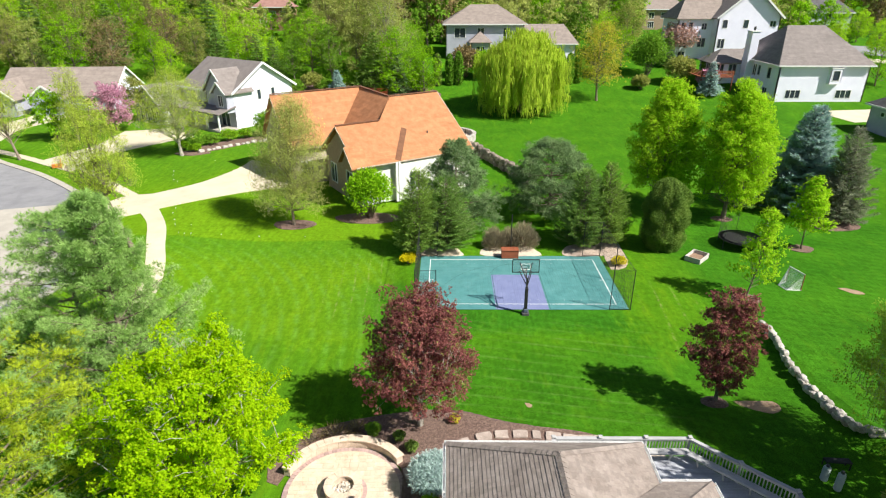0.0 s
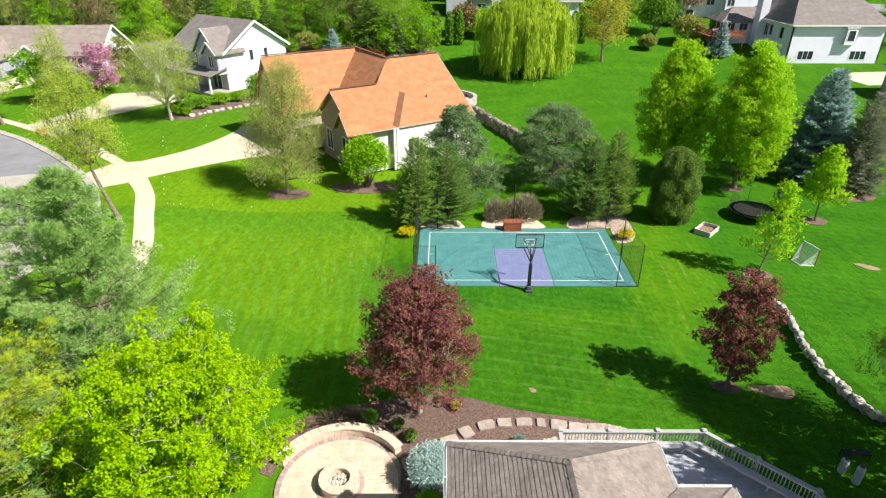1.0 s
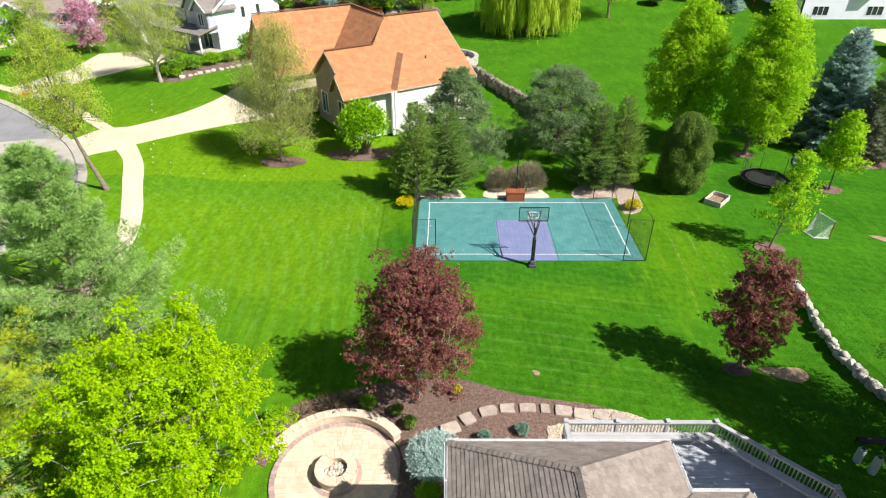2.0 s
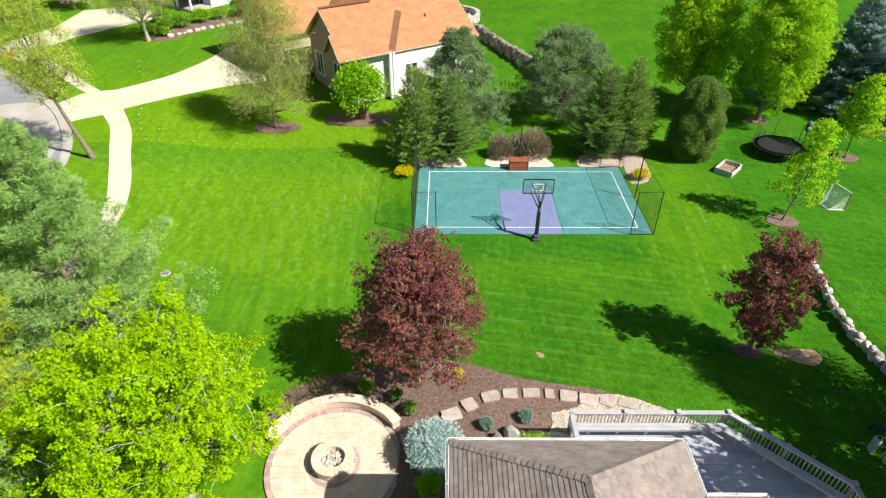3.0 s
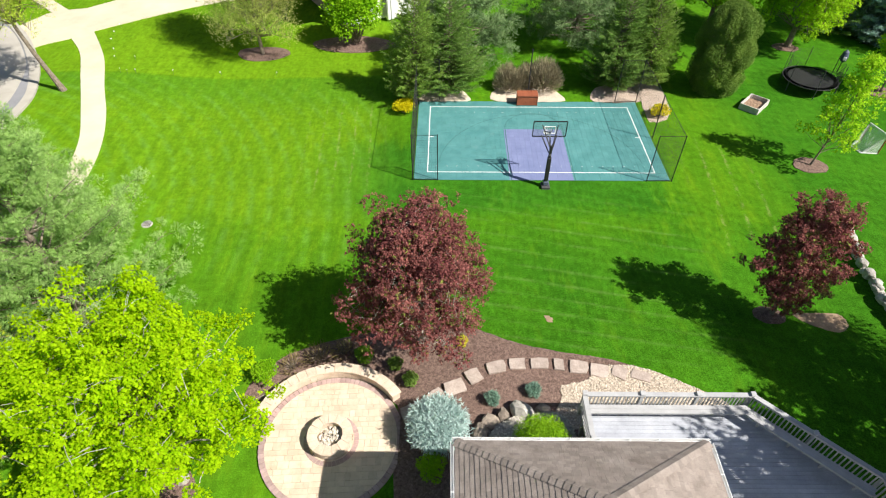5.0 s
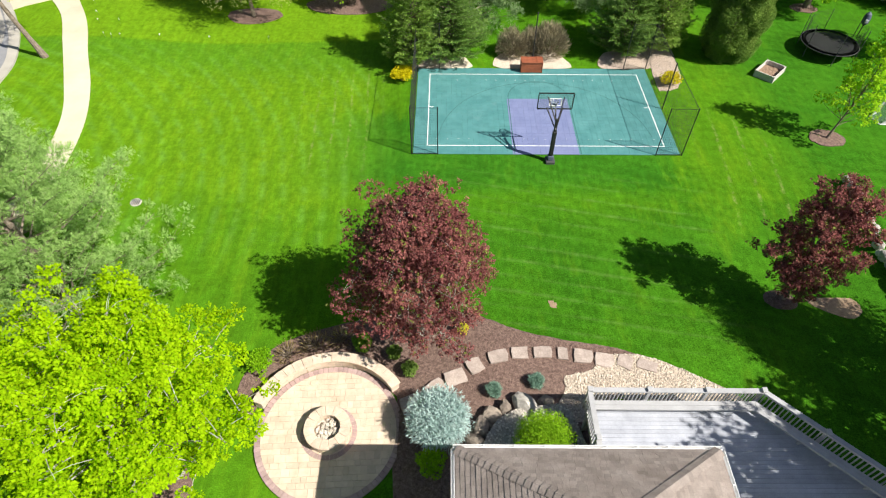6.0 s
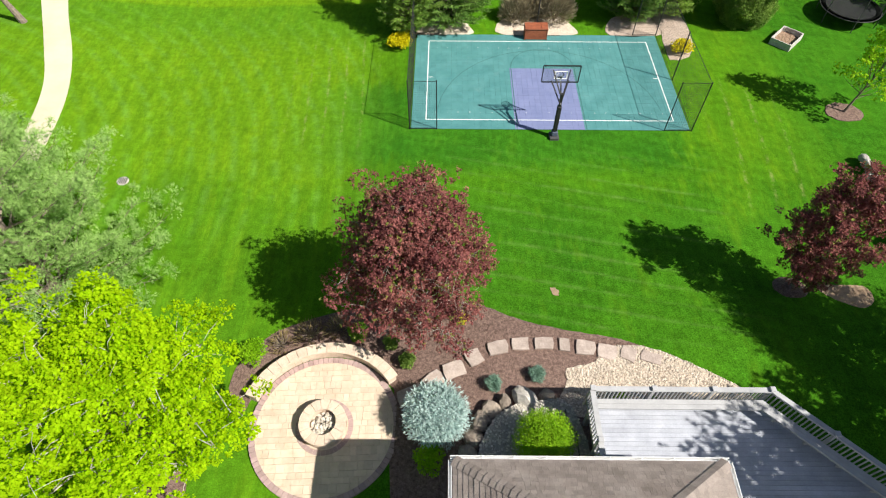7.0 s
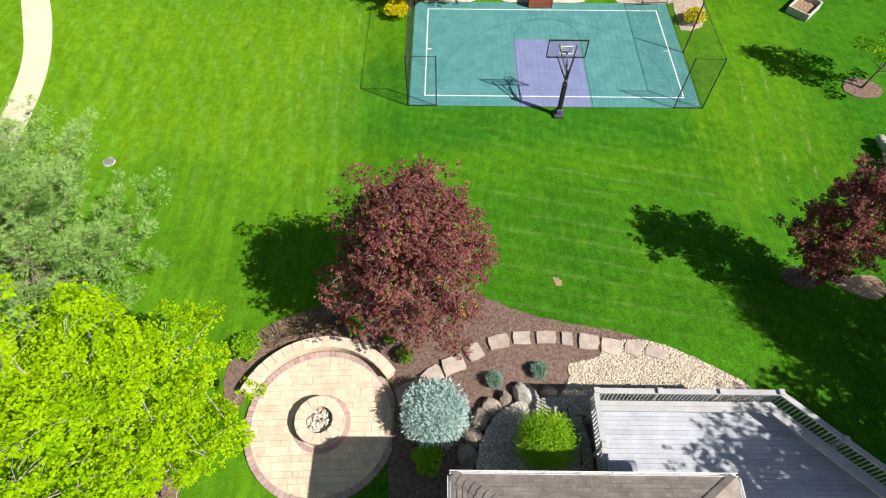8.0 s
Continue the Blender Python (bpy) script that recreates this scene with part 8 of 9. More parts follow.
def spruce(name, base, height, r, label, leaf, seed=1, z0=0.25, rows=26, per=9, power=0.8, lift=0.25, sag=0.0, finger=0.48, size=0.18, step=0.040, group="", lean=(0.0, 0.0), trunk=0.13, m=None, uneven=0.65, shape="needle"):
    """A spruce or fir: boughs in uneven whorls, each bough feathered with side twigs, each twig set with needles."""
    rnd, rs = random.Random(seed), np.random.RandomState(seed)
    t = thing(name, pose(*base) if m is None else m, label, "conifer", group)
    bm = bmesh.new()
    tube(bm, [(0, 0, -0.1), (lean[0] * 0.4, lean[1] * 0.4, height * 0.4), (lean[0], lean[1], height * 0.98)], [trunk, trunk * 0.65, trunk * 0.1], 8)
    part("trunk", bm, M["bark"], t)
    bm = bmesh.new()
    S, E = [], []
    o = Vector((rnd.uniform(0, 90), rnd.uniform(0, 90), 0))
    for w in range(rows):
        u = (w + rnd.uniform(0.2, 0.8)) / rows
        z = z0 + (height - z0) * u
        n = max(4, int(per * (0.45 + 0.7 * (1 - u))))
        for b in range(n):
            az = 6.2832 * (b + rnd.uniform(-0.4, 0.4)) / n + w * 1.1
            d = Vector((math.cos(az), math.sin(az), 0))
            lump = 1 + uneven * noise.noise(o + Vector((1.6 * d.x, 1.6 * d.y, 0.8 * z)))
            L = (r * (1 - u) ** power * min(1.0, 0.72 + 3.0 * u) + 0.12) * lump * rnd.uniform(0.72, 1.12)
            s = Vector((lean[0] * u, lean[1] * u, z))
            slope = lift + 0.55 * u - sag * (1 - u)
            tip = s + d * L + Vector((0, 0, L * slope))
            mid = s.lerp(tip, 0.55) - Vector((0, 0, 0.10 * L))
            tube(bm, [s, mid, tip], [0.02 + 0.008 * L, 0.014, 0.005], 3, False)
            side = Vector((-d.y, d.x, 0))
            k = max(3, int(L / 0.13))
            for j in range(k):
                f = 0.22 + 0.78 * (j + rnd.random()) / k
                p = s.lerp(mid, f / 0.55) if f < 0.55 else mid.lerp(tip, (f - 0.55) / 0.45)
                ln = finger * (0.55 + 0.75 * (1.0 - f)) * rnd.uniform(0.7, 1.25) * (0.55 + 0.45 * min(1, L))
                q = (d * rnd.uniform(0.5, 1.0) + side * (1 if j % 2 else -1) * rnd.uniform(0.35, 1.0) + Vector((0, 0, slope * 0.6 + rnd.uniform(-0.1, 0.35)))).normalized()
                S.append(tuple(p))
                E.append(tuple(p + q * ln))
            S.append(tuple(mid.lerp(tip, 0.5)))
            E.append(tuple(tip + (tip - mid).normalized() * finger * 0.5))
    tagged(part("bough_work", bm, M["bark"], t), kind="stuff")
    S, E = np.array(S), np.array(E)
    ln = np.linalg.norm(E - S, axis=1)
    cnt = np.maximum(3, (ln / step).astype(int))
    i = np.repeat(np.arange(len(S)), cnt)
    n = len(i)
    d = ((E - S) / ln[:, None])[i]
    f = rs.uniform(0, 1, (n, 1))
    rad = unit(rs, n)
    rad -= d * (rad * d).sum(1, keepdims=True)
    pos = S[i] + (E - S)[i] * f + rad * 0.035
    out = pos * (1, 1, 0)
    out /= np.linalg.norm(out, axis=1, keepdims=True) + 0.2
    me = card_mesh("needle_crown", pos, size * rs.uniform(0.6, 1.25, n), d + rad * 0.75, rad * 0.8 + out * 0.45 + np.array((0, 0, 0.75)), shape)
    link_mesh("needle_crown", me, leaf, t)
    return t


def pine(name, base, height, r, z0, label, leaf, seed=1, boughs=70, twigs=9, tuft=0.34, needles=70, size=0.2, profile=None, group="", lift=0.3, trunk=0.18, leaf2=None, share=0.4, reach=0.55, lean=(0.0, 0.0), uneven=0.5, m=None, shape="needle", flat=0.7):
    """A pine: spreading boughs that end in soft round tufts of needles, lit on their upper sides."""
    rnd, rs = random.Random(seed), np.random.RandomState(seed)
    t = thing(name, pose(*base) if m is None else m, label, "conifer", group)
    prof = profile or (lambda u: (1 - u) ** 0.6)
    bm = bmesh.new()
    tube(bm, [(0, 0, -0.1), (lean[0] * 0.4, lean[1] * 0.4, height * 0.4), (lean[0], lean[1], height * 0.95)], [trunk, trunk * 0.65, trunk * 0.12], 9)
    part("trunk", bm, M["bark"], t)
    bm = bmesh.new()
    C, W, D = [], [], []
    o = Vector((rnd.uniform(0, 90), rnd.uniform(0, 90), 0))
    for b in range(boughs):
        u = (b + rnd.random()) / boughs
        z = z0 + (height - z0) * u
        az = b * 2.39996 + rnd.uniform(-0.35, 0.35)
        d = Vector((math.cos(az), math.sin(az), 0))
        L = r * prof(u) * (1 + uneven * noise.noise(o + Vector((1.5 * d.x, 1.5 * d.y, 0.6 * z)))) * rnd.uniform(0.8, 1.1) + 0.15
        s = Vector((lean[0] * u, lean[1] * u, max(0.3, z - L * lift)))
        tip = Vector((lean[0] * u, lean[1] * u, z)) + d * L
        mid = s.lerp(tip, 0.5) - Vector((0, 0, 0.06 * L))
        tube(bm, [s, mid, tip], [0.025 + 0.012 * L, 0.022, 0.008], 4, False)
        side = Vector((-d.y, d.x, 0))
        for j in range(twigs):
            f = (1 - reach) + reach * (j + rnd.random()) / twigs
            p = s.lerp(mid, f / 0.5) if f < 0.5 else mid.lerp(tip, (f - 0.5) / 0.5)
            q = p + (d * rnd.uniform(0.2, 0.9) + side * rnd.uniform(-1, 1) + Vector((0, 0, rnd.uniform(0.0, 0.5)))) * (0.20 * L + tuft) * rnd.uniform(0.5, 1.0)
            tube(bm, [p, q], [0.008, 0.003], 3, False)
            C.append(tuple(q))
            W.append(tuft * rnd.uniform(0.65, 1.3))
            D.append(tuple((q - p).normalized()))
    tagged(part("bough_work", bm, M["bark"], t), kind="stuff")
    C, W, D = np.array(C), np.array(W), np.array(D)
    i = np.repeat(np.arange(len(C)), needles)
    n = len(i)
    out = unit(rs, n) + np.array((0, 0, 0.35)) + 0.3 * D[i]
    out /= np.linalg.norm(out, axis=1, keepdims=True)
    pos = C[i] + out * (W[i] * rs.uniform(0.25, 1.0, n))[:, None] * (1, 1, flat)
    ax = C[i] * (1, 1, 0)
    ax /= np.linalg.norm(ax, axis=1, keepdims=True) + 0.3
    me = card_mesh("needle_crown", pos, size * rs.uniform(0.6, 1.3, n), out + 0.8 * unit(rs, n) + 0.5 * D[i], out * 0.9 + ax * 0.25 + 0.25 * unit(rs, n) + np.array((0, 0, 0.45)), shape)
    link_mesh("needle_crown", me, leaf, t)
    if leaf2:
        me.materials.append(leaf2)
        me.polygons.foreach_set("material_index", np.repeat((rs.uniform(0, 1, len(C)) < share)[i], 3 if shape == "fan" else 2).astype(np.int32))
    return t


def twig_bush(name, base, r, h, label, bark, seed=1, twigs=5200, group="", twig=None):
    """A leafless bush: stems from one foot and a dome of fine twigs."""
    rnd, rs = random.Random(seed), np.random.RandomState(seed)
    t = thing(name, pose(*base), label, "shrub", group)
    bm = bmesh.new()
    for i in range(26):
        a, q = i * 2.4, math.sqrt((i + 0.5) / 26)
        e = Vector((0.85 * r * q * math.cos(a), 0.85 * r * q * math.sin(a), h * math.sqrt(1 - 0.7 * q * q) * rnd.uniform(0.8, 0.95)))
        tube(bm, [(0.15 * e.x, 0.15 * e.y, -0.05), (0.5 * e.x, 0.5 * e.y, 0.55 * e.z), e], [0.03, 0.018, 0.006], 5, False)
    tagged(part("stem_work", bm, bark, t), kind="stuff")
    a, c = rs.uniform(0, 6.2832, twigs), rs.uniform(0.0, 1.0, twigs)
    lump = np.array([1 + 0.25 * noise.noise(Vector((2 * math.cos(x), 2 * math.sin(x), 2.5 * y + seed))) for x, y in zip(a, c)])
    d = np.stack([np.sqrt(1 - c * c) * np.cos(a) * r, np.sqrt(1 - c * c) * np.sin(a) * r, 0.12 * h + 0.88 * c * h], 1)
    pos = d * (rs.uniform(0.55, 1.0, twigs) * lump)[:, None]
    ahead = d / np.linalg.norm(d, axis=1, keepdims=True) + 0.55 * unit(rs, twigs) + (0, 0, 0.3)
    link_mesh("twig_dome", card_mesh("twig_dome", pos, 0.34 * min(1.0, 0.45 + 0.55 * r) * rs.uniform(0.5, 1.3, twigs), ahead, unit(rs, twigs) + (0, 0, 0.7), "strip"), twig or M["l_twig"], t)
    return t


def on(x, y):
    return (x, y, gz(x, y))


# near trees
limb_tree("maple_tree", on(-7.4, 24.5), 8.0, 3.85, 2.4, "broad lime-green maple in fresh leaf beside the patio", M["l_lime"], M["palebark"], 84000, 0.102, 0.2, 46, 11, sub=7, sigma=0.054, full=0.45, uneven=0.12, floret=8, puff=1.25, leaf_up=0.6, thin=1.0, profile=lambda u: max(0.42, math.sin(math.pi * min(1, 0.11 + 0.85 * u) ** 0.9) ** 0.7))
limb_tree("maple_tree", on(0.80, 30.2), 7.15, 3.15, 2.2, "dark red-leaved maple in the mulch bed", M["l_red"], M["palebark"], 120000, 0.072, 0.13, 70, 12, sub=10, sigma=0.052, profile=lambda u: (0.66 + 0.34 * min(1, u * 5)) * (1 - u ** 2.0) ** 0.76, uneven=0.12, floret=8, puff=1.1, leaf_up=0.5, leaf2=M["l_inner"], share=0.07)
limb_tree("maple_tree", on(16.25, 31.97), 6.5, 1.82, 1.15, "smaller dark red maple on the lawn", M["l_red"], M["bark"], 52000, 0.076, 0.10, 42, 13, sub=8, sigma=0.062, uneven=0.5, floret=8, puff=1.1, leaf_up=0.5, leaf2=M["l_inner"], share=0.08)
pine("white_pine", on(-13.8, 31.4), 11.7, 4.9, 1.2, "tall feathery blue-green white pine", M["l_pine"], 21, 84, 15, 0.30, 66, 0.165, lambda u: (1 - u) ** 0.8 * min(1, 0.75 + 2 * u), lift=0.6, trunk=0.2, uneven=0.75, shape="fan", flat=1.0, reach=0.75)
pine("white_pine", on(-16.0, 24.2), 10.4, 5.2, 1.0, "white pine with yellow-green sunlit boughs", M["l_piney"], 22, 84, 14, 0.33, 62, 0.165, lambda u: (1 - u) ** 0.65, lift=0.4, trunk=0.2, leaf2=M["l_pine"], share=0.25, uneven=0.65, shape="fan", flat=0.85, reach=0.7)
pine("white_pine", on(-17.8, 34.5), 9.5, 4.0, 1.0, "blue-green white pine beside the footpath", M["l_pine"], 23, 64, 12, 0.36, 46, 0.18, lambda u: (1 - u) ** 0.5, lift=0.35, trunk=0.16, shape="fan")
limb_tree("ash_tree", on(22.5, 27.0), 8.2, 3.45, 0.7, "olive-green tree just coming into leaf", M["l_bud"], M["palebark"], 70000, 0.085, 0.12, 66, 14, sub=15, sigma=0.07, uneven=0.3, floret=5, puff=1.5, rise=1.3, thin=0.5)
limb_tree("ash_tree", on(20.3, 19.6), 11.4, 4.6, 3.0, "olive-green leafy tree shading the deck", M["l_olive"], M["bark"], 80000, 0.16, 0.2, 60, 15, sub=9, sigma=0.075, uneven=0.3)
limb_tree("ash_tree", on(23.2, 23.2), 9.4, 3.5, 2.0, "olive-green tree shading the lawn", M["l_olive"], M["bark"], 24000, 0.14, 0.16, 44, 16, sub=7, sigma=0.065, uneven=0.35)

# trees round the lawn
limb_tree("street_tree", on(-23.5, 50.2), 10.8, 3.0, 3.8, "leaning street tree with thin new yellow-green leaves", M["l_bud"], M["bark"], 42000, 0.08, 0.17, 44, 31, (-1.7, 0.9), fork=1.1, sub=12, sigma=0.09, floret=3, puff=1.6, rise=0.8)
limb_tree("ash_tree", on(-12.2, 57.6), 10.9, 3.9, 1.2, "tall slender tree with sparse yellow-green buds", M["l_haze"], M["bark"], 84000, 0.078, 0.13, 76, 32, (1.0, 0.0), sub=13, sigma=0.085, profile=lambda u: (0.80 + 0.2 * min(1, 4 * u)) * (1 - u ** 2.6) ** 0.7, floret=3, puff=1.8, rise=0.7)
shrub("ornamental_shrub", on(-5.3, 59.6), 2.35, 4.6, "rounded bright green crab apple with pale buds", M["l_fresh"], 33, 9000, 0.2, lumps=30)
spruce("spruce", on(-0.6, 51.1), 7.0, 1.75, "slim olive-green spruce beside the court", M["l_spruce"], 34, rows=34, per=11, power=0.62, lift=0.35, lean=(0.5, 0.2))
spruce("spruce", on(2.0, 52.4), 6.0, 2.25, "full deep green spruce behind the court", M["l_dark"], 35, rows=30, per=13, power=0.6, lift=0.2)
pine("pine", on(2.9, 56.6), 8.0, 3.8, 1.0, "broad grey-green pine at the orange-roofed house", M["l_pinegrey"], 64, 74, 7, 0.46, 110, 0.17, lambda u: (1 - u ** 1.3) ** 0.8 * (0.82 + 0.18 * min(1, 5 * u)), lift=0.25)
pine("pine", on(12.0, 60.3), 7.1, 3.8, 0.8, "wide rounded grey-green pine", M["l_pinegrey"], 36, 84, 8, 0.48, 110, 0.17, lambda u: (1 - u ** 2.6) ** 0.6 * (0.8 + 0.2 * min(1, 5 * u)), lift=0.25, uneven=0.4)
spruce("spruce", on(13.6, 52.9), 6.6, 2.35, "full deep green spruce behind the court", M["l_dark"], 37, rows=32, per=13, power=0.68, lift=0.2)
spruce("spruce", on(16.0, 53.2), 7.0, 1.7, "slim olive-green spruce behind the court", M["l_spruce"], 38, rows=34, per=11, power=0.7, lift=0.35, lean=(-0.5, 0.0))
column("juniper", on(20.3, 52.5), 1.85, 6.2, "dense rounded olive-green juniper", M["l_juniper"], 39, 90000, 0.082, tip=0.5, lumps=0.26)
limb_tree("maple_tree", on(23.6, 63.0), 11.2, 3.9, 1.3, "tall fresh-green maple behind the juniper", M["l_maple"], M["bark"], 110000, 0.125, 0.2, 70, 40, sub=8, sigma=0.075, uneven=0.18, leaf_up=0.5, puff=1.2, rise=0.7, profile=lambda u: (0.72 + 0.28 * min(1, u * 3)) * (1 - u ** 2.3) ** 0.62)
limb_tree("maple_tree", on(28.6, 59.4), 11.6, 3.9, 1.3, "tall fresh-green maple with a mulch ring", M["l_maple"], M["bark"], 110000, 0.125, 0.2, 70, 41, sub=8, sigma=0.075, uneven=0.18, leaf_up=0.5, puff=1.2, rise=0.7, profile=lambda u: (0.72 + 0.28 * min(1, u * 3)) * (1 - u ** 2.3) ** 0.62)
spruce("blue_spruce", on(36.9, 62.0), 10.0, 3.6, "tall silvery blue spruce tree", M["l_blue"], 42, rows=34, per=14, power=0.85, lift=-0.02, sag=0.12, finger=0.75, size=0.30, step=0.040, uneven=0.3)
spruce("spruce", on(38.8, 58.6), 8.7, 2.5, "thin grey-brown spruce losing needles", M["l_greyspruce"], 43, rows=30, per=12, power=0.7, lift=0.1, finger=0.55, size=0.22, step=0.045)
spruce("spruce", on(31.9, 62.4), 7.5, 2.8, "dark spruce in the shade", M["l_dark"], 44, rows=18, power=0.8, lift=0.1, finger=0.5, size=0.24, step=0.08)
limb_tree("young_tree", on(32.1, 52.3), 6.2, 1.75, 1.7, "young bright green tree with a mulch ring", M["l_maple"], M["bark"], 11000, 0.14, 0.06, 34, 45, sub=6, sigma=0.10, uneven=0.25, profile=lambda u: (1 - u ** 2.0) ** 0.75)
limb_tree("young_tree", on(23.3, 43.6), 6.5, 1.7, 1.6, "young yellow-green tree with a mulch ring", M["l_maple"], M["bark"], 9000, 0.11, 0.06, 34, 46, (0.5, 0.2), sub=6, rise=0.6, sigma=0.09, uneven=0.25, profile=lambda u: (1 - u ** 1.8) ** 0.8)
for x, y, r, h, k in ((6.15, 52.5, 1.0, 1.75, 47), (7.4, 52.8, 0.85, 1.6, 49), (8.6, 52.6, 1.25, 2.15, 48)):
    twig_bush("twiggy_shrub", on(x, y), r, h, "grey-brown twiggy shrub not yet in leaf", M["bark"], k, int(4200 * r), "twiggy shrubs behind the court")
for x, y, s in ((-0.95, 49.3, 0.78), (15.75, 49.0, 0.7), (-0.7, 50.2, 0.5)):
    shrub("forsythia", on(x, y), s, 0.75 * s + 0.25, "bright yellow-leaved low shrub beside the court", M["l_yellow"], int(50 + x), 1300, 0.11, "yellow shrubs at the court")

# plants in the near bed
shrub("dwarf_blue_spruce", (1.58, 26.1, gz(1.6, 26.1)), 1.12, 1.5, "dense silvery dwarf blue spruce beside the patio", M["l_silver"], 60, 24000, 0.13, lumps=70, category="evergreen", shell=0.35, shape="needle")
shrub("boxwood", (5.05, 24.95, gz(5.05, 24.95) + 0.33), 1.0, 2.0, "clipped bright green rounded shrub by the deck", M["l_box"], 61, 26000, 0.045, lumps=60)
for x, y, r, k, lab in ((0.45, 28.42, 0.36, "l_juniper", "small olive-green mound shrub in mulch"), (-5.4, 28.65, 0.6, "l_fresh", "light green leafy shrub beside the seat wall"), (1.36, 24.7, 0.58, "l_fresh", "green shrub in the house's shade"), (3.62, 27.38, 0.29, "l_teal", "small blue-green conifer cushion in mulch"), (5.22, 27.75, 0.30, "l_teal", "small blue-green conifer cushion in mulch"), (8.1, 26.75, 0.3, "l_box", "small bright green plant in pebbles"), (9.2, 26.8, 0.22, "l_box", "small bright green plant in pebbles"), (-0.2, 29.2, 0.35, "l_juniper", "low yellow-green plant under the red maple"), (-1.5, 29.6, 0.45, "l_mid", "low green plant under the red maple"), (2.5, 30.2, 0.3, "l_gold", "low bronze plant at the bed's edge")):
    shrub("garden_shrub", on(x, y), r, r * 1.5, lab, M[k], int(70 + 10 * x), int(900 + 2500 * r), 0.10 if k == "l_teal" else 0.065, lumps=12, shape="fan" if k == "l_teal" else "leaf")

for x, y, r, h, k in ((-4.45, 29.2, 0.5, 0.45, 3), (-3.4, 29.65, 0.6, 0.5, 5), (-2.4, 29.95, 0.5, 0.45, 7)):
    twig_bush("barberry", on(x, y), r, h, "low dark red twiggy barberry behind the seat wall", M["bark"], k, 220, "barberries behind the seat wall", M["l_brown"])

# gardens of the other houses
limb_tree("shade_tree", on(-31.4, 78.6), 9.2, 4.5, 2.3, "wide grey-limbed tree with thin new leaves", M["l_bud"], M["palebark"], 44000, 0.09, 0.2, 54, 80, sub=13, sigma=0.085, floret=3, puff=1.8, rise=0.6)
limb_tree("shade_tree", on(-50.6, 76.6), 9.0, 3.0, 3.0, "leaning street tree with thin leaves", M["l_bud"], M["bark"], 18000, 0.095, 0.16, 34, 82, (-1.4, 0.6), sub=11, sigma=0.09, floret=3, puff=1.8, rise=0.6)
limb_tree("shade_tree", on(-52.3, 87.0), 6.5, 2.9, 1.4, "small fresh-green tree before the tan house", M["l_fresh"], M["bark"], 5000, 0.26, 0.12, 26, 83)
limb_tree("shade_tree", on(-48.8, 86.0), 9.4, 2.5, 2.5, "thin olive tree between the houses", M["l_bud"], M["bark"], 18000, 0.085, 0.13, 36, 84, sub=11, sigma=0.09, floret=3, puff=1.8, rise=0.8)
limb_tree("blossom_tree", on(-47.2, 93.0), 6.6, 3.2, 0.9, "small tree in pink blossom", M["l_pink"], M["bark"], 16000, 0.16, 0.11, 34, 85, uneven=0.25, sigma=0.09)
limb_tree("blossom_tree", on(-47.0, 99.5), 6.5, 2.6, 1.6, "small tree in white-green blossom", M["l_olive"], M["palebark"], 4000, 0.26, 0.11, 26, 86)
shrub("garden_shrub", on(-23.2, 89.4), 2.3, 3.6, "rounded green shrub at the white house", M["l_mid"], 87, 4500, 0.22, lumps=22)
for i, (x, y, r) in enumerate(((-29.6, 84.0, 1.2), (-28.0, 86.2, 1.3), (-26.2, 87.8, 1.1), (-31.2, 83.0, 1.0), (-30.4, 80.6, 0.8), (-32.5, 81.5, 0.9), (-33.0, 86.5, 1.2))):
    shrub("garden_shrub", on(x, y), r, r * 1.3, "low yellow-green shrub in the bed by the white house", M["l_box" if i % 3 else "l_mid"], 90 + i, 1800, 0.16, "shrubs by the white house")
willow(on(14.9, 110.0), 13.6, 6.9)
limb_tree("shade_tree", on(29.9, 117.0), 13.0, 4.8, 3.4, "round-headed tree with bronze-gold spring leaves", M["l_gold"], M["bark"], 20000, 0.16, 0.2, 40, 100, sub=8)
for x, y, r, h, k in ((0.2, 126.3, 0.9, 6.2, "l_juniper"), (2.6, 126.8, 1.0, 6.0, "l_thuja"), (4.4, 127, 1.0, 6.4, "l_thuja"), (24.8, 127, 1.0, 6.5, "l_thuja"), (26.6, 127.4, 1.0, 6.0, "l_thuja"), (28.4, 128, 0.9, 5.6, "l_thuja")):
    column("thuja", on(x, y), r, h, "narrow clipped dark green thuja", M[k], int(x + 110), 1800, 0.34, "thuja columns")
for i, (x, y, r, h, k, lab) in enumerate(((44, 133, 4.0, 8.5, "l_mid", "dense dark green round shrub"), (48.5, 127, 3.2, 5.0, "l_olive", "spreading olive-green garden shrub"), (52.5, 122.5, 2.4, 3.2, "l_pink", "low pink-flowering shrub in bloom"), (55, 128, 2.2, 4.2, "l_mid", "green shrub by the red deck"), (53, 142, 4.6, 7.6, "l_plum", "red-brown ornamental plum tree"), (6, 132, 3.6, 6.0, "l_brown", "pinkish-brown shrub before the big house"), (9.5, 131, 3.0, 5.5, "l_fresh", "light green shrub before the big house"), (34, 133, 3.6, 7.5, "l_mid", "dense dark green shrub"), (40, 124, 1.8, 2.6, "l_olive", "low olive-green garden shrub"))):
    shrub("garden_shrub", on(x, y), r, h, lab, M[k], 120 + i, 3600, 0.42, lumps=26)
limb_tree("shade_tree", on(-10.2, 131.0), 17.5, 6.0, 2.5, "tall pale olive tree just in leaf at the wood's edge", M["l_haze"], M["palebark"], 30000, 0.17, 0.3, 60, 101, sub=9, sigma=0.08, floret=4, puff=1.4, rise=0.5)
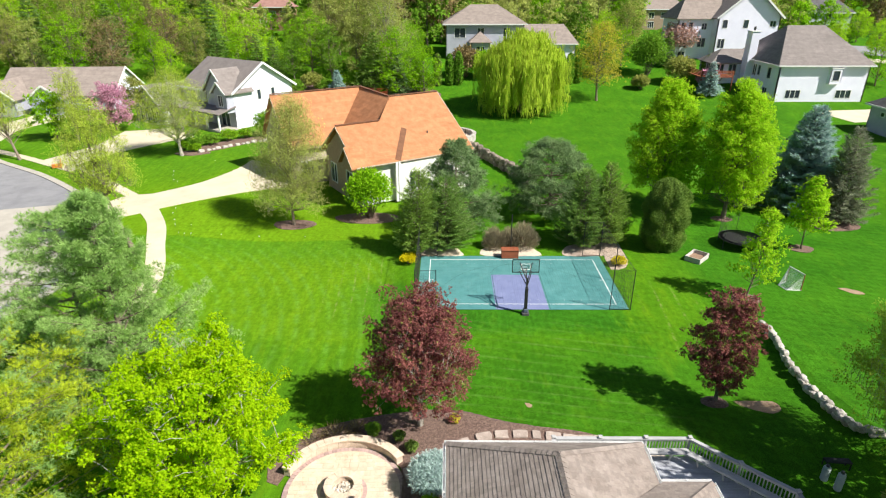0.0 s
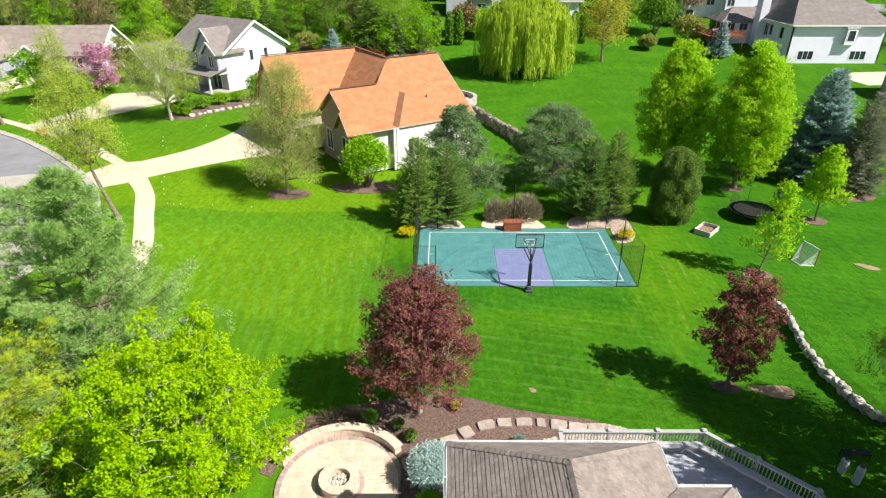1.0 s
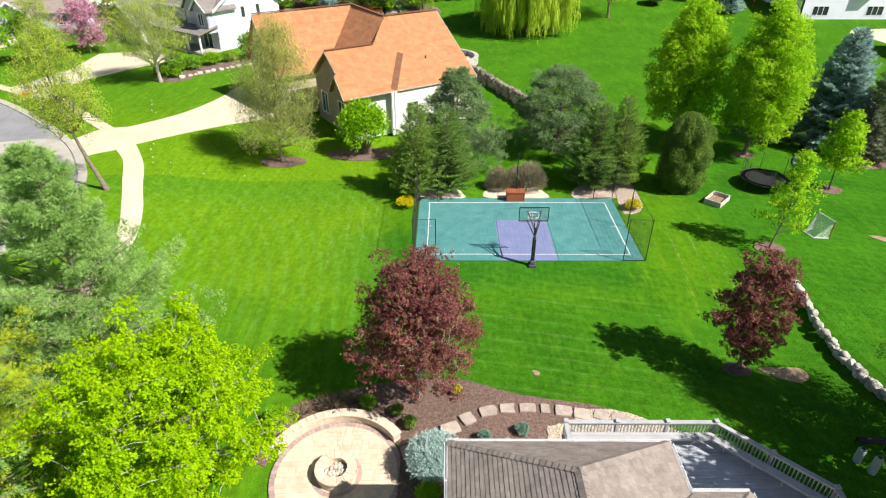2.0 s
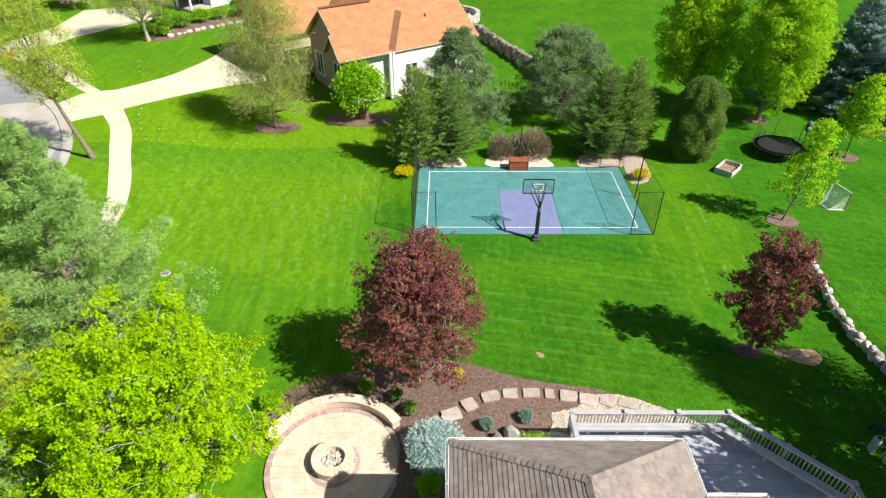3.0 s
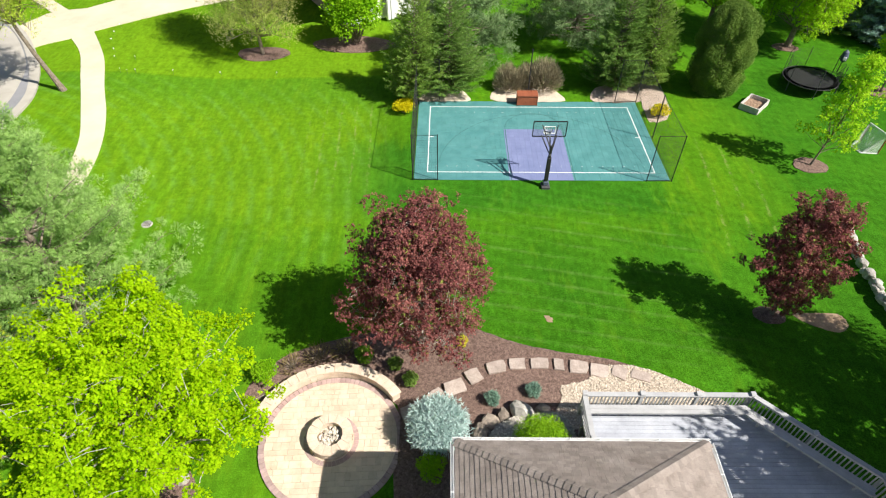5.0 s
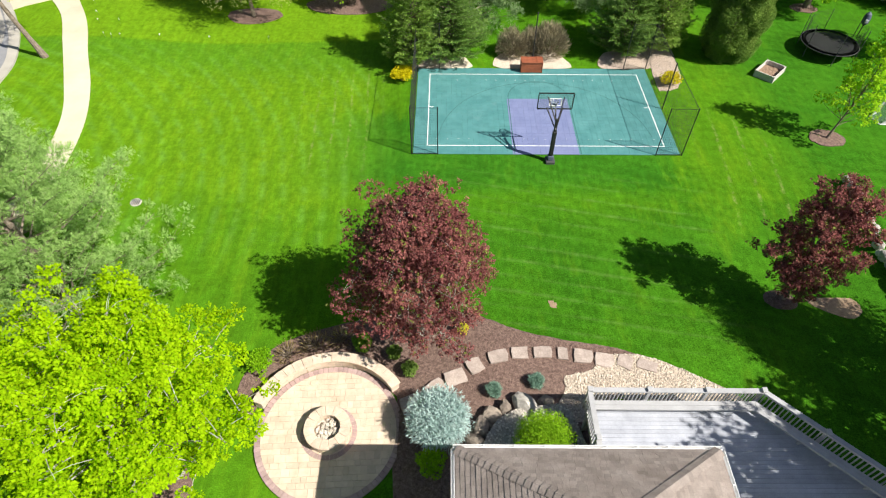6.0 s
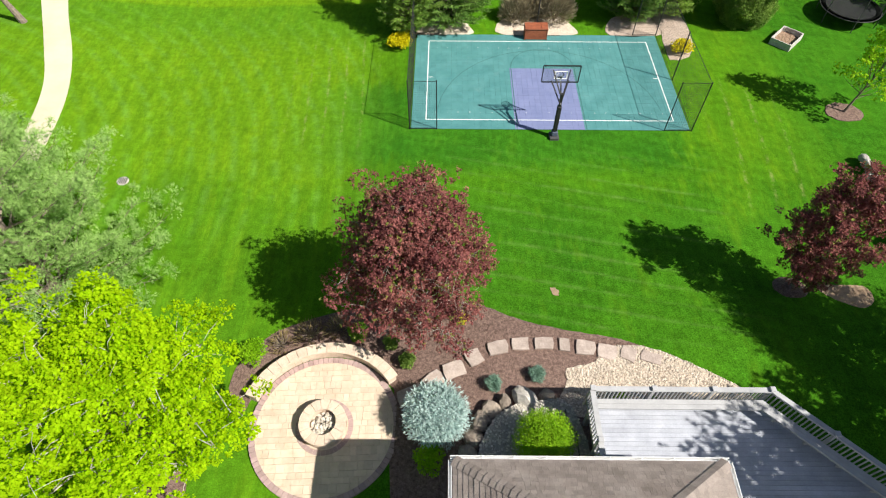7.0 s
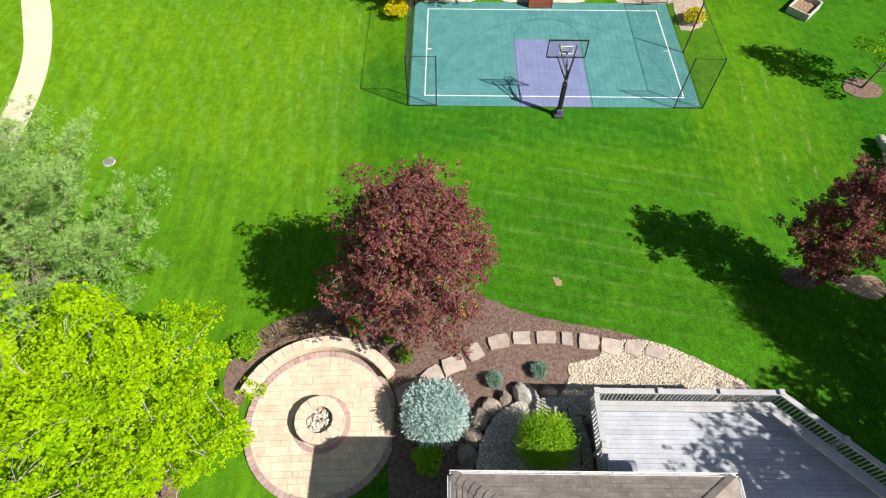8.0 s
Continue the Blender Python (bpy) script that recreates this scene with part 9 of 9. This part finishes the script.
conifer("spruce", on(51, 118), 6.0, 2.4, "small blue-green garden spruce", M["l_blue"], M["bark"], 131, 0.3, 18, 8, 0.12, 0.85, 0.5, 20)
for x, y, r, h, k, lab in ((-26.5, 117.5, 2.2, 2.6, "l_mid", "dark green shrub at the wood's edge"), (-23.4, 119.5, 2.4, 3.4, "l_olive", "olive-green shrub at the wood's edge"), (-21.2, 119.6, 2.0, 2.4, "l_mid", "dark green shrub at the wood's edge"), (-15.4, 121.0, 2.8, 4.2, "l_box", "bright green shrub at the wood's edge"), (-3.4, 121.4, 2.6, 4.8, "l_mid", "dark green shrub at the wood's edge")):
    shrub("wood_edge_shrub", on(x, y), r, h, lab, M[k], int(300 + x), 3200, 0.3, lumps=22)
limb_tree("shade_tree", on(-2.0, 118.0), 8.6, 3.4, 1.0, "fresh-green young tree at the wood's edge", M["l_fresh"], M["bark"], 12000, 0.16, 0.14, 34, 102, sub=7, sigma=0.085)
conifer("spruce", on(-7.0, 117.4), 8.4, 2.9, "grey-green spruce at the wood's edge", M["l_pinegrey"], M["bark"], 134, 0.3, 20, 9, 0.12, 0.8, 0.55, 24)
conifer("spruce", on(-11.5, 119), 11.5, 4.0, "broad green spruce at the wood's edge", M["l_spruce"], M["bark"], 132, 0.3, 20, 9, 0.12, 0.7, 0.7, 24)
conifer("blue_spruce", on(-18.3, 118), 4.6, 1.9, "small blue spruce at the wood's edge", M["l_blue"], M["bark"], 133, 0.3, 16, 8, 0.12, 0.8, 0.55, 20)

# the woods: a few trees of different kinds, repeated at other sizes
WOOD = []
for i, (k, h, r, lab) in enumerate((("l_fresh", 14, 5.8, "tall fresh-green tree of the wood"), ("l_mid", 14, 5.2, "mid-green tree of the wood"), ("l_olive", 14, 5.4, "pale olive tree of the wood just in leaf"), ("l_brown", 13, 6.0, "bronze-brown tree of the wood"), ("l_maple", 12, 5.0, "round bright green tree"), ("l_haze", 16, 4.8, "tall thin-leaved olive tree"), ("l_mid", 12, 5.4, "spreading dark green tree"))):
    WOOD.append(limb_tree("wood_tree", (-150 + 9 * i, 203, gz(0, 203)), h, r, 1.6, lab, M[k], M["bark"], 13000, 0.22, 0.22, 34, 200 + i, sub=6, sigma=0.072, full=0.4, floret=5, puff=1.2, group="trees of the far wood", uneven=0.25, leaf_up=0.7))
WOOD.append(conifer("wood_spruce", (-86, 204, gz(0, 204)), 14, 4.0, "dark spruce of the wood", M["l_dark"], M["bark"], 210, 0.3, 18, 8, 0.12, 0.75, 0.95, 14, group="trees of the far wood"))
FAR = [limb_tree("wood_tree", (-60 + 9 * i, 262, gz(0, 176)), 15, 5.4, 1.0, lab, M[k], M["bark"], 2600, 0.68, 0.22, 16, 230 + i, sub=3, sigma=0.15, group="trees of the far wood", uneven=0.3) for i, (k, lab) in enumerate((("l_fresh", "tall fresh-green tree of the wood"), ("l_mid", "mid-green tree of the wood"), ("l_haze", "pale olive tree of the wood just in leaf"), ("l_brown", "bronze-brown tree of the wood")))]
rw = random.Random(77)


# clearings with low growth in front of the far houses
LANES = ((-33, 130, -53.5, 206, 8.0, 0.42), (50, 140, 70.5, 206, 8.0, 0.3), (95, 128, 124, 206, 9.0, 0.3))


def plant_wood(x0, x1, y0, y1, gap, low=0.75, high=1.15, kinds=None, stock=WOOD):
    y = y0
    while y <= y1:
        x = x0 + rw.uniform(0, gap)
        while x <= x1:
            px, py = x + rw.uniform(-1.5, 1.5), y + rw.uniform(-1.8, 1.8)
            low_here = 1.0
            for ax, ay, bx, by, half, f in LANES:
                u = min(1, max(0, (py - ay) / (by - ay)))
                if ay <= py <= by + 14 and abs(px - ax - (bx - ax) * u) < half:
                    low_here = f
            k = rw.choice(kinds or range(len(stock)))
            copy_thing(stock[k], pose(px, py, gz(px, py) - 0.1, 0, 0, rw.uniform(0, 360)) @ Matrix.Scale(rw.uniform(low, high) * low_here, 4))
            x += gap * rw.uniform(0.8, 1.3)
        y += gap * 0.95


# the front row of the wood, kind by kind
for x, y, k, f in ((-101, 126, 1, 0.8), (-93, 128, 2, 0.85), (-86, 130, 2, 0.8), (-80, 127, 5, 0.7), (-73, 128, 0, 0.86), (-64.5, 127, 3, 0.86), (-57.5, 129, 0, 0.66), (-53, 126, 4, 0.62), (-48.5, 129, 2, 0.78), (-43.5, 128, 7, 0.72), (-39, 131, 4, 1.0), (-35.5, 127, 7, 0.62), (-32, 126, 7, 0.6), (-28.5, 127, 6, 0.62), (-25.5, 130, 0, 0.85), (-21, 128, 1, 0.72), (-16.5, 131, 5, 0.72)):
    copy_thing(WOOD[k], pose(x, y, gz(x, y) - 0.1, 0, 0, 53 * x) @ Matrix.Scale(f, 4))
plant_wood(-125, -12, 138, 156, 8.0, 0.8, 1.15, (0, 0, 1, 2, 2, 3, 4, 5, 7))
plant_wood(-160, 0, 164, 190, 9.5, 0.95, 1.3, (0, 1, 2, 2, 3), FAR)
plant_wood(-105, -80, 100, 122, 8.0, 0.7, 1.0)
plant_wood(-10, -2, 118, 150, 7.0, 0.6, 0.9, (0, 2, 4, 6, 7))
plant_wood(0, 62, 166, 200, 9.5, 0.6, 0.95, (0, 1, 2, 2), FAR)
plant_wood(34, 50, 140, 160, 8.0, 0.5, 0.85, (0, 1, 2, 4, 7))
plant_wood(84, 150, 122, 126, 11.0, 0.45, 0.65, (0, 4, 1))
plant_wood(72, 175, 160, 200, 11.0, 0.55, 0.85, (0, 0, 1, 2), FAR)
plant_wood(-220, 260, 215, 260, 13.0, 0.9, 1.3, None, FAR)

for x, y, f in ((105, 170, 0.62), (103, 159, 0.6), (97.6, 143, 0.62), (109.6, 199, 0.75), (92.5, 150, 0.5)):
    copy_thing(WOOD[4], pose(x, y, gz(x, y) - 0.1, 0, 0, 40 * x) @ Matrix.Scale(f, 4))
